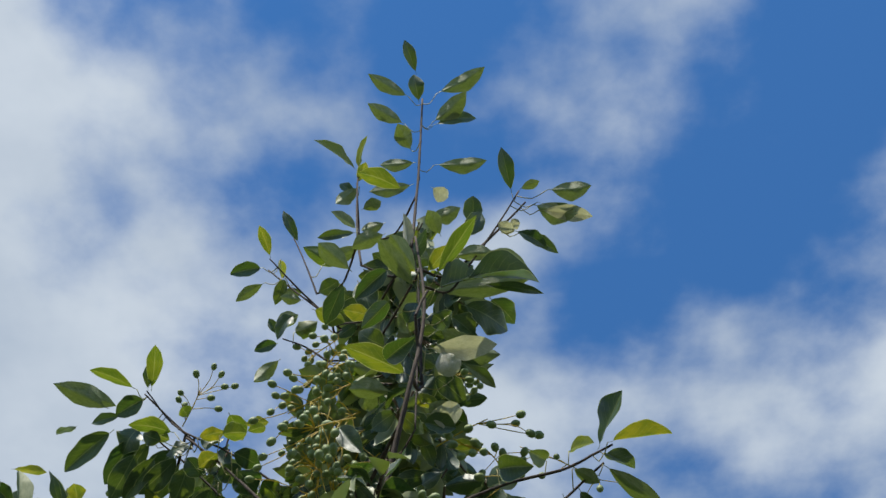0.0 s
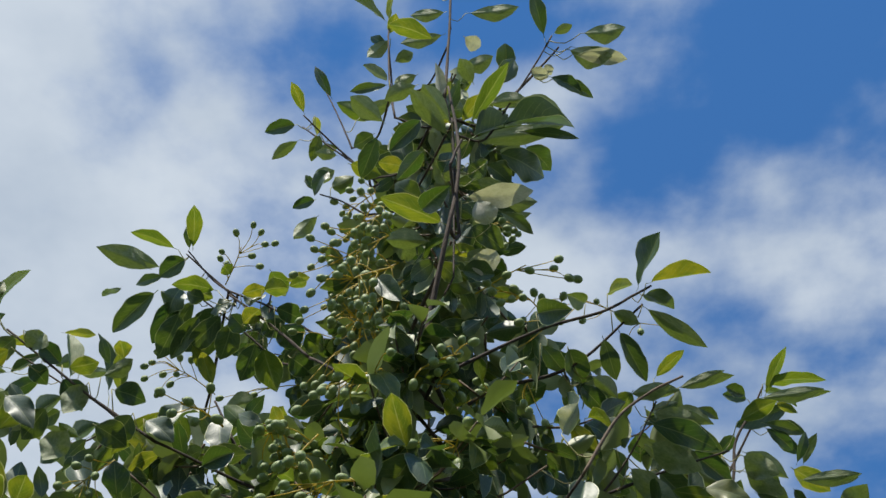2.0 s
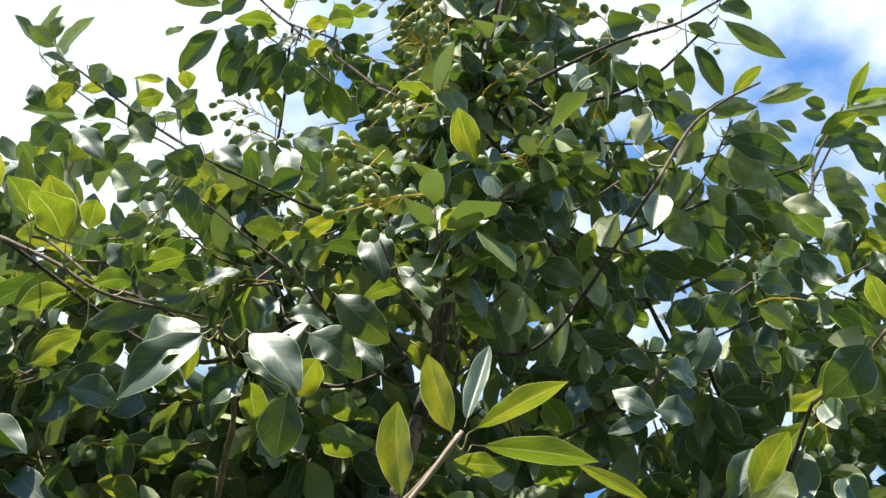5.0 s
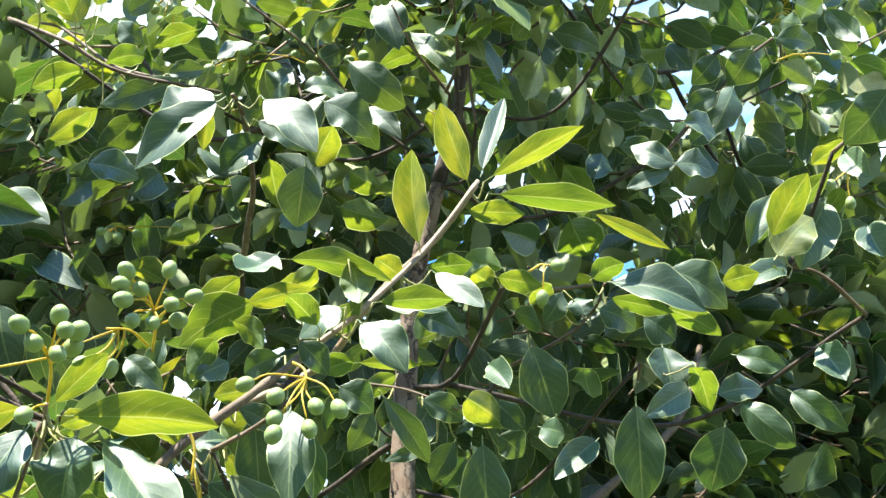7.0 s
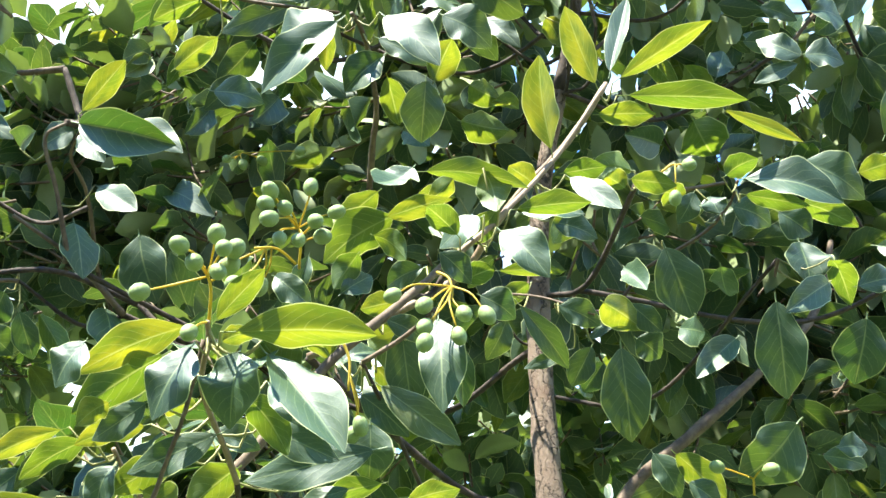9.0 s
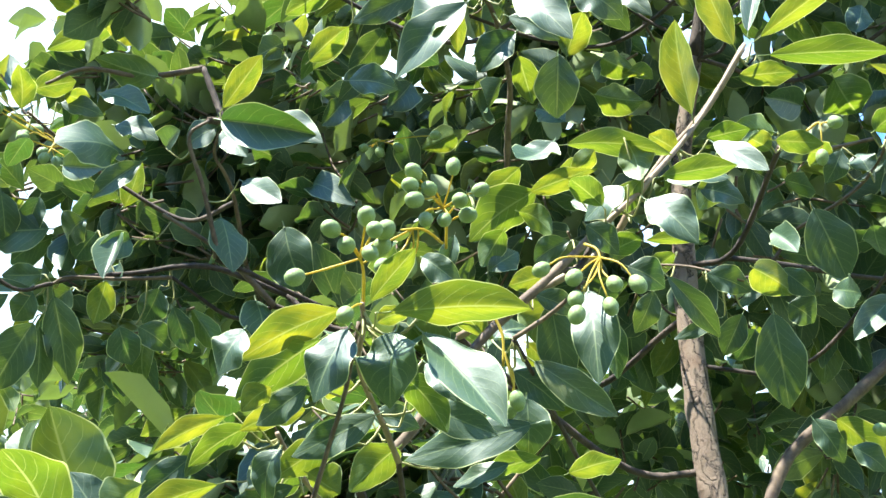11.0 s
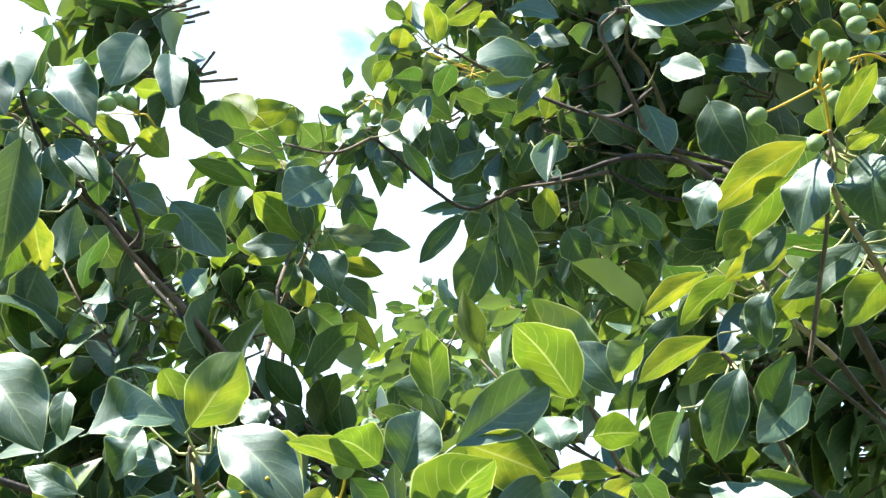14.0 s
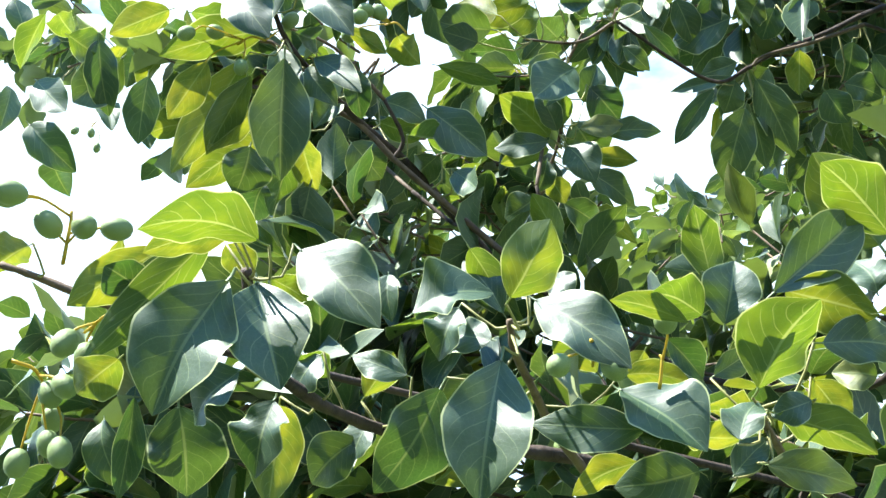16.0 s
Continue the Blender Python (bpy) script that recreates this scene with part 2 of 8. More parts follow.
LEAF, OLD_LEAF = leaf_material("young_leaf", False, True), leaf_material("mature_leaf", False, False)
GREY_LEAF = plain_material("leaf_underside", (0.16, 0.20, 0.085, 1), (0.30, 0.33, 0.18, 1), 9.0, 0.5, 0.5, 0.002, glow=(0.30, 0.42, 0.05, 1), share=0.12)
# Pale underside, lightened further: direct sun on the leaf is put into its colour.
SUNLIT_TONE = plain_material("sunlit_tone_curled_leaf", (0.36, 0.36, 0.27, 1), (0.56, 0.54, 0.44, 1), 14.0, 0.6, 0.5, 0.002, glow=(0.5, 0.5, 0.25, 1))
FOLIAGE, OLD_FOLIAGE = leaf_material("young_foliage", True, True), leaf_material("mature_foliage", True, False)
def bark_material(name):
    """Flaking bark: pale plates with ragged dark cracks between them, lying along the stem."""
    m = Nodes(name)
    where = m.add("ShaderNodeTexCoord").outputs["Object"]
    warp = m.add("ShaderNodeTexNoise", Vector=where, Scale=60.0, Detail=3.0).outputs["Color"]
    bent = m.add("ShaderNodeVectorMath", {"operation": "MULTIPLY_ADD"})
    m.tree.links.new(warp, bent.inputs[0])
    bent.inputs[1].default_value = (0.03, 0.03, 0.05)
    m.tree.links.new(where, bent.inputs[2])
    long_way = m.add("ShaderNodeMapping", Vector=bent.outputs[0], Scale=(1.0, 1.0, 0.13)).outputs[0]
    edge = m.add("ShaderNodeTexVoronoi", {"feature": "DISTANCE_TO_EDGE"}, Vector=long_way, Scale=88.0).outputs["Distance"]
    cell = m.add("ShaderNodeTexVoronoi", Vector=long_way, Scale=88.0).outputs["Color"]
    tint = m.add("ShaderNodeSeparateXYZ", Vector=cell).outputs[0]
    fine = m.add("ShaderNodeTexNoise", Vector=where, Scale=420.0, Detail=5.0, Roughness=0.7).outputs["Fac"]
    wide = m.add("ShaderNodeTexNoise", Vector=where, Scale=26.0, Detail=3.0).outputs["Fac"]
    plate = m.blend(tint, (0.115, 0.080, 0.053, 1), (0.25, 0.187, 0.13, 1))
    fibre = m.add("ShaderNodeTexNoise", Vector=m.add("ShaderNodeMapping", Vector=bent.outputs[0], Scale=(1.0, 1.0, 0.07)).outputs[0], Scale=520.0, Detail=4.0, Roughness=0.7).outputs["Fac"]
    plate = m.blend(m.steps(fibre, 0.38, 0.62), plate, (0.21, 0.145, 0.105, 1))
    plate = m.blend(m.maths("MULTIPLY", fine, 0.4), plate, (0.24, 0.175, 0.13, 1))
    plate = m.blend(m.steps(wide, 0.52, 0.68), plate, (0.17, 0.108, 0.072, 1))
    crack = m.steps(m.maths("ADD", edge, m.maths("MULTIPLY", m.maths("SUBTRACT", fine, 0.5), 0.35)), -0.04, 0.08)
    colour = m.blend(crack, (0.042, 0.027, 0.018, 1), plate)
    height = m.maths("ADD", m.maths("MULTIPLY", crack, m.maths("ADD", tint, 0.4)), m.maths("ADD", m.maths("MULTIPLY", fine, 0.25), m.maths("MULTIPLY", fibre, 0.5)))
    nrm = m.add("ShaderNodeBump", Strength=1.0, Distance=0.0035, Height=height).outputs[0]
    return m.finish(m.add("ShaderNodeBsdfPrincipled", Base_Color=colour, Roughness=0.9, Normal=nrm).outputs[0])


BARK = bark_material("bark")
LIMB = plain_material("limb_bark", (0.024, 0.016, 0.012, 1), (0.075, 0.050, 0.036, 1), 130.0, 0.85, 0.8, 0.003, streak=(1.0, 1.0, 0.4))
TWIG = plain_material("twig_bark", (0.075, 0.045, 0.028, 1), (0.16, 0.11, 0.065, 1), 160.0, 0.75, 0.5, 0.001)
SHOOT = plain_material("green_shoot", (0.19, 0.125, 0.075, 1), (0.30, 0.215, 0.145, 1), 160.0, 0.6, 0.3, 0.0006)
STALK = plain_material("fruit_stalk", (0.50, 0.34, 0.030, 1), (0.60, 0.44, 0.05, 1), 200.0, 0.5, 0.2, 0.0005, glow=(0.6, 0.5, 0.04, 1))
PETIOLE = plain_material("leaf_stalk", (0.22, 0.20, 0.07, 1), (0.32, 0.31, 0.11, 1), 200.0, 0.55, 0.2, 0.0005)
FRUIT = plain_material("green_fruit", (0.16, 0.225, 0.070, 1), (0.25, 0.315, 0.115, 1), 260.0, 0.55, 0.3, 0.0006)
RENDER = plain_material("wall_render", (0.22, 0.22, 0.21, 1), (0.31, 0.31, 0.29, 1), 2.5, 0.9, 0.4, 0.004)
GRASS = plain_material("grass", (0.05, 0.09, 0.025, 1), (0.11, 0.14, 0.05, 1), 3.0, 0.9, 0.6, 0.05)


# ---- building helpers ----
def mesh_of(name, verts, faces, material, uvs=None, smooth=True):
    me = bpy.data.meshes.new(name)
    me.from_pydata(verts, [], faces)
    me.materials.append(material)
    if uvs is not None:
        layer = me.uv_layers.new(name="blade")
        loops = np.empty(len(me.loops), dtype=np.int32)
        me.loops.foreach_get("vertex_index", loops)
        layer.data.foreach_set("uv", np.asarray(uvs, dtype=np.float32)[loops].ravel())
    if smooth:
        me.polygons.foreach_set("use_smooth", [True] * len(me.polygons))
    me.update()
    return me


def part(name, me, parent, matrix=None, label=""):
    ob = new(name, me)
    ob.parent = parent
    if matrix is not None:
        ob.matrix_basis = matrix
    if label:
        ob["label"] = label
    return ob


def curve_points(points, count):
    """A smooth line through a few points."""
    p = [Vector(q) for q in points]
    if len(p) == 2:
        return [p[0].lerp(p[1], i / (count - 1)) for i in range(count)]
    p = [p[0] * 2 - p[1], *p, p[-1] * 2 - p[-2]]
    out, spans = [], len(p) - 3
    for i in range(count):
        s = min(i / (count - 1) * spans, spans - 1e-6)
        k, f = int(s), s - int(s)
        a, b, c, d = p[k:k + 4]
        out.append(0.5 * (2 * b + (c - a) * f + (2 * a - 5 * b + 4 * c - d) * f * f + (3 * b - a - 3 * c + d) * f ** 3))
    return out


def tube(points, radii, sides, verts, faces, knots=0.0):
    """Adds a tapered round stem along the points."""
    start = len(verts)
    side = Vector((1, 0.2, 0.1))
    for i, p in enumerate(points):
        along = (points[min(i + 1, len(points) - 1)] - points[max(i - 1, 0)]).normalized()
        side = (side - along * side.dot(along)).normalized()
        other = along.cross(side)
        for k in range(sides):
            a = 2 * math.pi * k / sides
            r = radii[i]
            if knots:
                r *= 1 + knots * (noise.noise(Vector((math.cos(a) * 1.7, math.sin(a) * 1.7, i * 0.9))) + 0.6 * noise.noise(Vector((math.cos(a) * 3.5, math.sin(a) * 3.5, i * 0.31 + 9.0))))
            verts.append(p + (side * math.cos(a) + other * math.sin(a)) * r)
    for i in range(len(points) - 1):
        for k in range(sides):
            a, b = start + i * sides + k, start + i * sides + (k + 1) % sides
            faces.append((a, b, b + sides, a + sides))
    faces.append(tuple(start + k for k in reversed(range(sides))))
    faces.append(tuple(start + (len(points) - 1) * sides + k for k in range(sides)))


def taper(r0, r1, n):
    return [r0 + (r1 - r0) * i / (n - 1) for i in range(n)]


def blade(rows, cols, fold, curl, wavy, twist, full, seed, stem=0.09, tip=1.0):
    """One leaf, 1 long along x from its stalk, 1 wide along y, its upper side to +z. Returns verts, faces, uvs."""
    rng = random.Random(seed * 7 + 1)
    verts, faces, uvs = [], [], []
    phase, phase2, phase3 = (rng.random() * 6.28 for k in range(3))
    lop = rng.uniform(-0.10, 0.10)
    swell = rng.uniform(0.88, 1.12)                 # widest below or above the middle
    sway = rng.uniform(-0.05, 0.05)
    roll_in = rng.uniform(-0.02, 0.20)
    for i in range(rows + 1):
        u = 0.4 * i / rows + 0.3 - 0.3 * math.cos(math.pi * i / rows)      # rows lie closer at both ends
        h = 0.5 * math.sin(math.pi * u ** swell) ** (full * 0.86) if 0 < u < 1 else 0.010
        if u > 0.80:
            h *= 1 - 0.34 * tip * ((u - 0.80) / 0.20) ** 1.5
        bend = 2.0 * curl * (u - 0.15) ** 2 if u > 0.15 else 0
        for j in range(cols + 1):
            v = j / cols * 2 - 1
            edge = 1 + 0.035 * math.sin(u * 17 + phase3 + 2 * (v > 0))
            y = v * h * (1 + lop * (1 if v > 0 else -1)) * edge
            z = (math.sqrt(v * v + 0.012) - 0.11) * h * fold * (1 - 0.12 * abs(v)) - bend - roll_in * v * v * h
            z += wavy * abs(v) ** 1.6 * (0.42 * math.sin(u * 8.5 + phase + (1.7 if v > 0 else 0)) + 0.16 * math.sin(u * 19 + phase2 + (0.9 if v > 0 else 0))) * math.sin(math.pi * u)
            z += twist * v * (u - 0.4) * h + 0.016 * math.sin(7 * u + phase2)
            verts.append((stem + (1 - stem) * (u - 0.10 * abs(curl) * u * u), y + sway * math.sin(math.pi * u), z))
            uvs.append((u, 0.5 + 0.5 * v))
    for i in range(rows):
        for j in range(cols):
            a = i * (cols + 1) + j
            faces.append((a, a + 1, a + cols + 2, a + cols + 1))
    # leaf stalk, a thin strip folded upwards
    k = len(verts)
    for i in range(4):
        s = i / 3
        x, w = stem * 1.15 * s, 0.018
        for y, z in ((-w, 0.0), (0, -w * 0.5), (w, 0.0), (0, w * 0.45)):
            verts.append((x, y, z - 0.02 * math.sin(s * 3.14)))
            uvs.append((0.3, 0.5))
    for i in range(3):
        for j in range(4):
            a, b = k + i * 4 + j, k + i * 4 + (j + 1) % 4
            faces.append((a, b, b + 4, a + 4))
    return verts, faces, uvs


# fold, curl, wave, twist, fullness, point
SHAPES = {"0": (0.30, 0.12, 0.14, 0.1, 0.85, 0.8), "1": (0.60, 0.40, 0.20, 0.5, 0.75, 0.7), "2": (0.45, 0.60, 0.26, -0.5, 0.80, 0.8), "3": (0.85, 0.12, 0.12, 0.1, 0.72, 0.7),
          "4": (-0.30, 0.55, 0.26, 0.7, 0.75, 0.7), "5": (0.70, 0.10, 0.24, -0.7, 0.88, 0.9), "6": (0.40, -0.30, 0.30, 0.8, 0.80, 0.7), "7": (1.10, 0.16, 0.12, -0.1, 0.74, 0.7),
          "8": (0.72, 0.14, 0.18, 0.2, 0.94, 0.3), "9": (0.26, 0.24, 0.24, 0.2, 0.96, 0.3), "a": (0.52, 0.30, 0.34, 0.4, 0.96, 0.4), "b": (0.40, 0.85, 0.24, 0.3, 0.92, 0.5),
          "c": (0.65, -0.40, 0.26, -0.3, 0.94, 0.3), "d": (0.55, 0.35, 0.14, 0.4, 0.92, 1.1), "e": (1.25, 0.22, 0.12, 0.3, 0.95, 0.9)}
SHAPE_LIST = list(SHAPES.values())


def leaf_mesh(shape, material, seed):
    fold, curl, wavy, twist, full, tip = shape
    verts, faces, uvs = blade(22, 12, fold, curl, wavy, twist, full, seed, tip=tip)
    return mesh_of("leaf", verts, faces, material, uvs)


LEAVES = {kind + key: leaf_mesh(shape, material, i) for kind, material in (("y", LEAF), ("m", OLD_LEAF), ("g", GREY_LEAF), ("p", SUNLIT_TONE)) for i, (key, shape) in enumerate(SHAPES.items())}
SIMPLE = [blade(6, 4, *s[:5], seed=i, tip=s[5]) for i, s in enumerate(SHAPE_LIST)]


def leaf_frame(base, tip, width, roll):
    """Base to tip is the leaf's x; roll turns its upper side about that line, from as upright as it can be."""
    base, tip = Vector(base), Vector(tip)
    x = tip - base
    length = x.length
    x.normalize()
    up = Vector((0, 0, 1)) if abs(x.z) < 0.97 else Vector((0, -1, 0.2))
    z = (up - x * up.dot(x)).normalized()
    z = Matrix.Rotation(radians(roll), 3, x) @ z
    y = z.cross(x)
    m = Matrix((x * length, y * width, z * width)).transposed().to_4x4()
    m.translation = base
    return m


# ---- ground ----
def ground():
    n, verts, faces = 60, [], []
    for i in range(n + 1):
        for j in range(n + 1):
            x, y = ((i / n * 2 - 1), (j / n * 2 - 1))
            x, y = math.copysign(abs(x) ** 3.5, x) * 2500, math.copysign(abs(y) ** 3.5, y) * 2500
            verts.append((x, y, 0.04 * noise.noise(Vector((x * 0.3, y * 0.3, 0)))))
    for i in range(n):
        for j in range(n):
            a = i * (n + 1) + j
            faces.append((a, a + n + 1, a + n + 2, a + 1))
    tagged(new("ground", mesh_of("ground", verts, faces, GRASS)), "rough green grass round the foot of the tree", "ground", kind="structure")


ground()


def sky_blocking_wall(name, x0, y0, x1, y1, height, label):
    """Plain wall with a coping, added unseen behind the camera to block low sky."""
    bm = bmesh.new()
    for grow, low, high in ((0.0, -0.1, height), (0.04, height, height + 0.06)):
        made = bmesh.ops.create_cube(bm, size=1.0)["verts"]
        for v in made:
            v.co = Vector(((x0 + x1) / 2 + v.co.x * (x1 - x0 + 2 * grow), (y0 + y1) / 2 + v.co.y * (y1 - y0 + 2 * grow), low + (v.co.z + 0.5) * (high - low)))
    bmesh.ops.bevel(bm, geom=bm.edges[:], offset=0.012, segments=2, affect="EDGES")
    me = bpy.data.meshes.new(name)
    bm.to_mesh(me)
    bm.free()
    me.materials.append(RENDER)
    tagged(new(name, me), label, "wall", kind="structure")


# No such walls are known; they darken what the shaded leaves reflect.
sky_blocking_wall("unseen_wall_south", -4.0, -2.5, 4.2, -2.3, 3.3, "unseen rough-rendered wall added to block low sky light")
sky_blocking_wall("unseen_wall_east", 4.0, -2.29, 4.2, 1.4, 2.6, "unseen rough-rendered side wall added to block low sky light")


# ---- the tree: trunk and limbs ----
tree = tagged(new("tree"), "young broadleaf tree with leathery leaves and green fruit", "tree")
TRUNK = [(0.05, 1.22, -0.05), (0.03, 1.21, 0.3), (0.005, 1.2, 0.65), (-0.03, 1.195, 0.95), (-0.075, 1.188, 1.22), (-0.115, 1.182, 1.46), (-0.145, 1.176, 1.66), (-0.161, 1.168, 1.826), (-0.165, 1.158, 1.98), (-0.152, 1.13, 2.127), (-0.111, 1.09, 2.273), (-0.094, 1.07, 2.364), (-0.07, 1.05, 2.499), (-0.049, 1.03, 2.638), (-0.024, 0.99, 2.759), (-0.011, 0.98, 2.839), (-0.007, 0.975, 2.936), (-0.018, 0.975, 3.088)]
tree.location = (0, 0, 0)


def stem(points, r0, r1, count, sides, material, name, knots=0.0, label=""):
    verts, faces = [], []
    tube(curve_points(points, count), taper(r0, r1, count), sides, verts, faces, knots)
    return part(name, mesh_of(name, verts, faces, material), tree, label=label)


def trunk():
    line = curve_points(TRUNK, 170)
    girth = [float(np.interp(p.z, [0, 1.5, 1.9, 2.3, 2.8, 3.1], [0.0178, 0.0128, 0.0108, 0.0054, 0.0024, 0.0016])) for p in line]
    cut = min(i for i, p in enumerate(line) if p.z > 2.2)
    for name, a, b, material, label in (("trunk", 0, cut + 1, BARK, "grey-brown trunk with peeling flaky bark"), ("leader", cut, len(line), LIMB, "dark brown smooth upper stem")):
        verts, faces = [], []
        tube(line[a:b], girth[a:b], 20, verts, faces, 0.20)
        part(name, mesh_of(name, verts, faces, material), tree, label=label)


trunk()



def trunk_at(z):
    q = [float(np.interp(z, [p[2] for p in TRUNK], [p[i] for p in TRUNK])) for i in (0, 1)]
    return Vector((q[0], q[1], z))


stem([(-0.136, 1.178, 1.6), (-0.142, 1.21, 1.72), (-0.14, 1.246, 1.83), (-0.116, 1.268, 1.905), (-0.059, 1.28, 1.956), (0.002, 1.304, 2.018), (0.06, 1.342, 2.093), (0.09, 1.379, 2.195)], 0.0068, 0.0032, 26, 10, TWIG, "branch", 0.3)


# ---- sprays of leaves on twigs ----
leaf_count = random.Random(11)
twig_v, twig_f = [], []
petiole_v, petiole_f = [], []
current = [tree]
# leaves picked to catch the sun; foliage in its way is not built
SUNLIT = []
WOOD = [p for p in curve_points(TRUNK, 60) if p.z > 1.1]


def more(leaves):
    """Leaves on the twig made last: base, tip, width, roll, and kind (y: young, m: mature, g: its grey-green underside
    outwards, p: curled, coloured pale as if sunlit, s: mature, with foliage that would shade it left out) with shape.
    """
    for row in leaves:
        kind, shape = row[8]
        base = Vector(row[:3])
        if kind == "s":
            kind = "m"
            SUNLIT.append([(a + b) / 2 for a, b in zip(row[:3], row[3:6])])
        part("leaf", LEAVES[kind + shape], current[0], leaf_frame(base, row[3:6], row[6], row[7]), "curled leaf coloured pale as if sunlit" if kind == "p" else "")
        near = current[1]
        line = min(((q - base).length, i) for i, q in enumerate(near))
        q = near[max(0, line[1] - 1)]
        if 0.010 < line[0] < 0.042:
            mid = base.lerp(q, 0.5) + Vector((0, 0.006, -0.006))
            tube(curve_points([q, mid, base], 5), taper(0.0008, 0.0006, 5), 4, petiole_v, petiole_f)


def spray(points, r0, r1, leaves, bark=TWIG, root=None):
    """A leafy twig, and the branch that bears it from the trunk."""
    line = curve_points(points, max(5, 5 * len(points)))
    if points[0][2] > 2.5:
        bark = LIMB
    verts, faces = [], []
    tube(line, taper(r0, r1, len(line)), 7, verts, faces, 0.25)
    current[:] = [part("twig", mesh_of("twig", verts, faces, bark), tree), line]
    start = line[0]
    foot = min(WOOD, key=lambda q: (q - start).length + 0.8 * (q - trunk_at(q.z)).length + 1.2 * max(0.0, q.z - start.z + 0.03) + (1.0 if (q - start).length < 0.04 else 0.0))
    if root:
        foot = Vector(root)
    gap = (foot - start).length
    middle = foot.lerp(start, 0.45) + Vector((leaf_count.uniform(-0.08, 0.08), 0.22 + max(0.0, gap - 0.3) * 0.9, leaf_count.uniform(-0.16, -0.04))) * gap
    bough = [foot, middle, start]
    stem(bough, min(0.0030, r0 * 1.1), min(0.0028, r0 * 0.9), 24, 7, LIMB, "branch", 0.25)
    WOOD.extend(curve_points(bough, 16)[4:])
    WOOD.extend(line)
    more(leaves)


spray([(-0.023, 0.976, 3.057), (-0.018, 0.975, 3.173), (-0.013, 0.975, 3.303), (-0.01, 0.975, 3.428), (-0.007, 0.975, 3.58)], 0.0022, 0.0016, [
    (-0.028, 0.972, 3.043, -0.032, 0.944, 3.098, 0.016, -19, "p5")])
spray([(-0.092, 1.006, 3.069), (-0.101, 1.006, 3.159), (-0.106, 1.005, 3.275), (-0.108, 1.005, 3.384)], 0.0018, 0.0012, [
    (-0.107, 1.001, 3.358, -0.178, 0.981, 3.443, 0.028, -31, "m5"),
    (-0.107, 0.998, 3.358, -0.101, 0.965, 3.412, 0.017, 55, "y1"),
    (-0.101, 0.996, 3.158, -0.138, 0.992, 3.206, 0.017, 9, "g3"),
    (-0.101, 1.004, 3.162, -0.155, 0.995, 3.134, 0.016, -122, "m5")])
spray([(-0.017, 0.956, 2.852), (-0.01, 0.956, 2.884), (-0.002, 0.956, 2.911)], 0.002, 0.0016, [
    (0.079, 0.948, 2.988, 0.126, 0.982, 3.011, 0.028, -28, "g3")])
more([
    (-0.098, 0.957, 2.636, -0.071, 0.954, 2.588, 0.023, 116, "m3"),
    (-0.051, 0.946, 2.741, -0.018, 0.903, 2.717, 0.025, 153, "m7"),
    (-0.047, 0.947, 2.877, -0.084, 0.995, 2.892, 0.022, 21, "m3")])
spray([(-0.132, 1.126, 3.113), (-0.167, 1.126, 3.162), (-0.204, 1.126, 3.213), (-0.249, 1.126, 3.278)], 0.0018, 0.0011, [
    (-0.231, 1.119, 3.3, -0.235, 1.167, 3.326, 0.014, 21, "y3")])
spray([(-0.166, 1.106, 3.168), (-0.174, 1.106, 3.201), (-0.195, 1.106, 3.28), (-0.214, 1.106, 3.345)], 0.0016, 0.001, [
    (-0.137, 1.1, 3.239, -0.191, 1.087, 3.275, 0.026, 33, "y3"),
    (-0.162, 1.099, 3.239, -0.112, 1.091, 3.275, 0.025, -30, "g1")])
spray([(-0.142, 1.127, 3.02), (-0.176, 1.126, 3.057), (-0.209, 1.126, 3.08)], 0.0016, 0.001, [
    (-0.194, 1.121, 3.086, -0.166, 1.131, 3.13, 0.026, -52, "m5")])
spray([(-0.105, 1.228, 2.791), (-0.171, 1.227, 2.851), (-0.217, 1.227, 2.893), (-0.283, 1.227, 2.959), (-0.359, 1.227, 3.016), (-0.418, 1.227, 3.109)], 0.0022, 0.0011, [
    (-0.498, 1.22, 3.018, -0.539, 1.252, 3.048, 0.019, -26, "m0")])
more([
    (-0.206, 1.214, 2.857, -0.176, 1.257, 2.877, 0.024, -38, "m1")])
spray([(-0.544, 1.508, 3.037), (-0.62, 1.507, 3.114), (-0.686, 1.507, 3.164), (-0.769, 1.507, 3.241), (-0.841, 1.507, 3.318), (-0.904, 1.507, 3.403)], 0.002, 0.0011, [
    (-0.906, 1.505, 3.414, -0.871, 1.467, 3.492, 0.03, 52, "g3"),
    (-0.906, 1.503, 3.416, -0.954, 1.474, 3.481, 0.027, 15, "m3"),
    (-0.859, 1.495, 3.356, -0.823, 1.48, 3.471, 0.037, 26, "g1"),
    (-0.893, 1.495, 3.381, -0.836, 1.492, 3.34, 0.021, 80, "m7"),
    (-0.863, 1.497, 3.327, -0.837, 1.512, 3.371, 0.022, -55, "y7"),
    (-0.803, 1.502, 3.27, -0.729, 1.491, 3.273, 0.024, -5, "y0"),
    (-0.666, 1.494, 3.153, -0.68, 1.469, 3.253, 0.034, -97, "g7"),
    (-0.715, 1.503, 3.295, -0.663, 1.525, 3.313, 0.018, -8, "y5"),
    (-0.783, 1.5, 3.204, -0.887, 1.497, 3.234, 0.034, 5, "m3"),
    (-0.778, 1.504, 3.198, -0.862, 1.503, 3.189, 0.027, -11, "g3")])
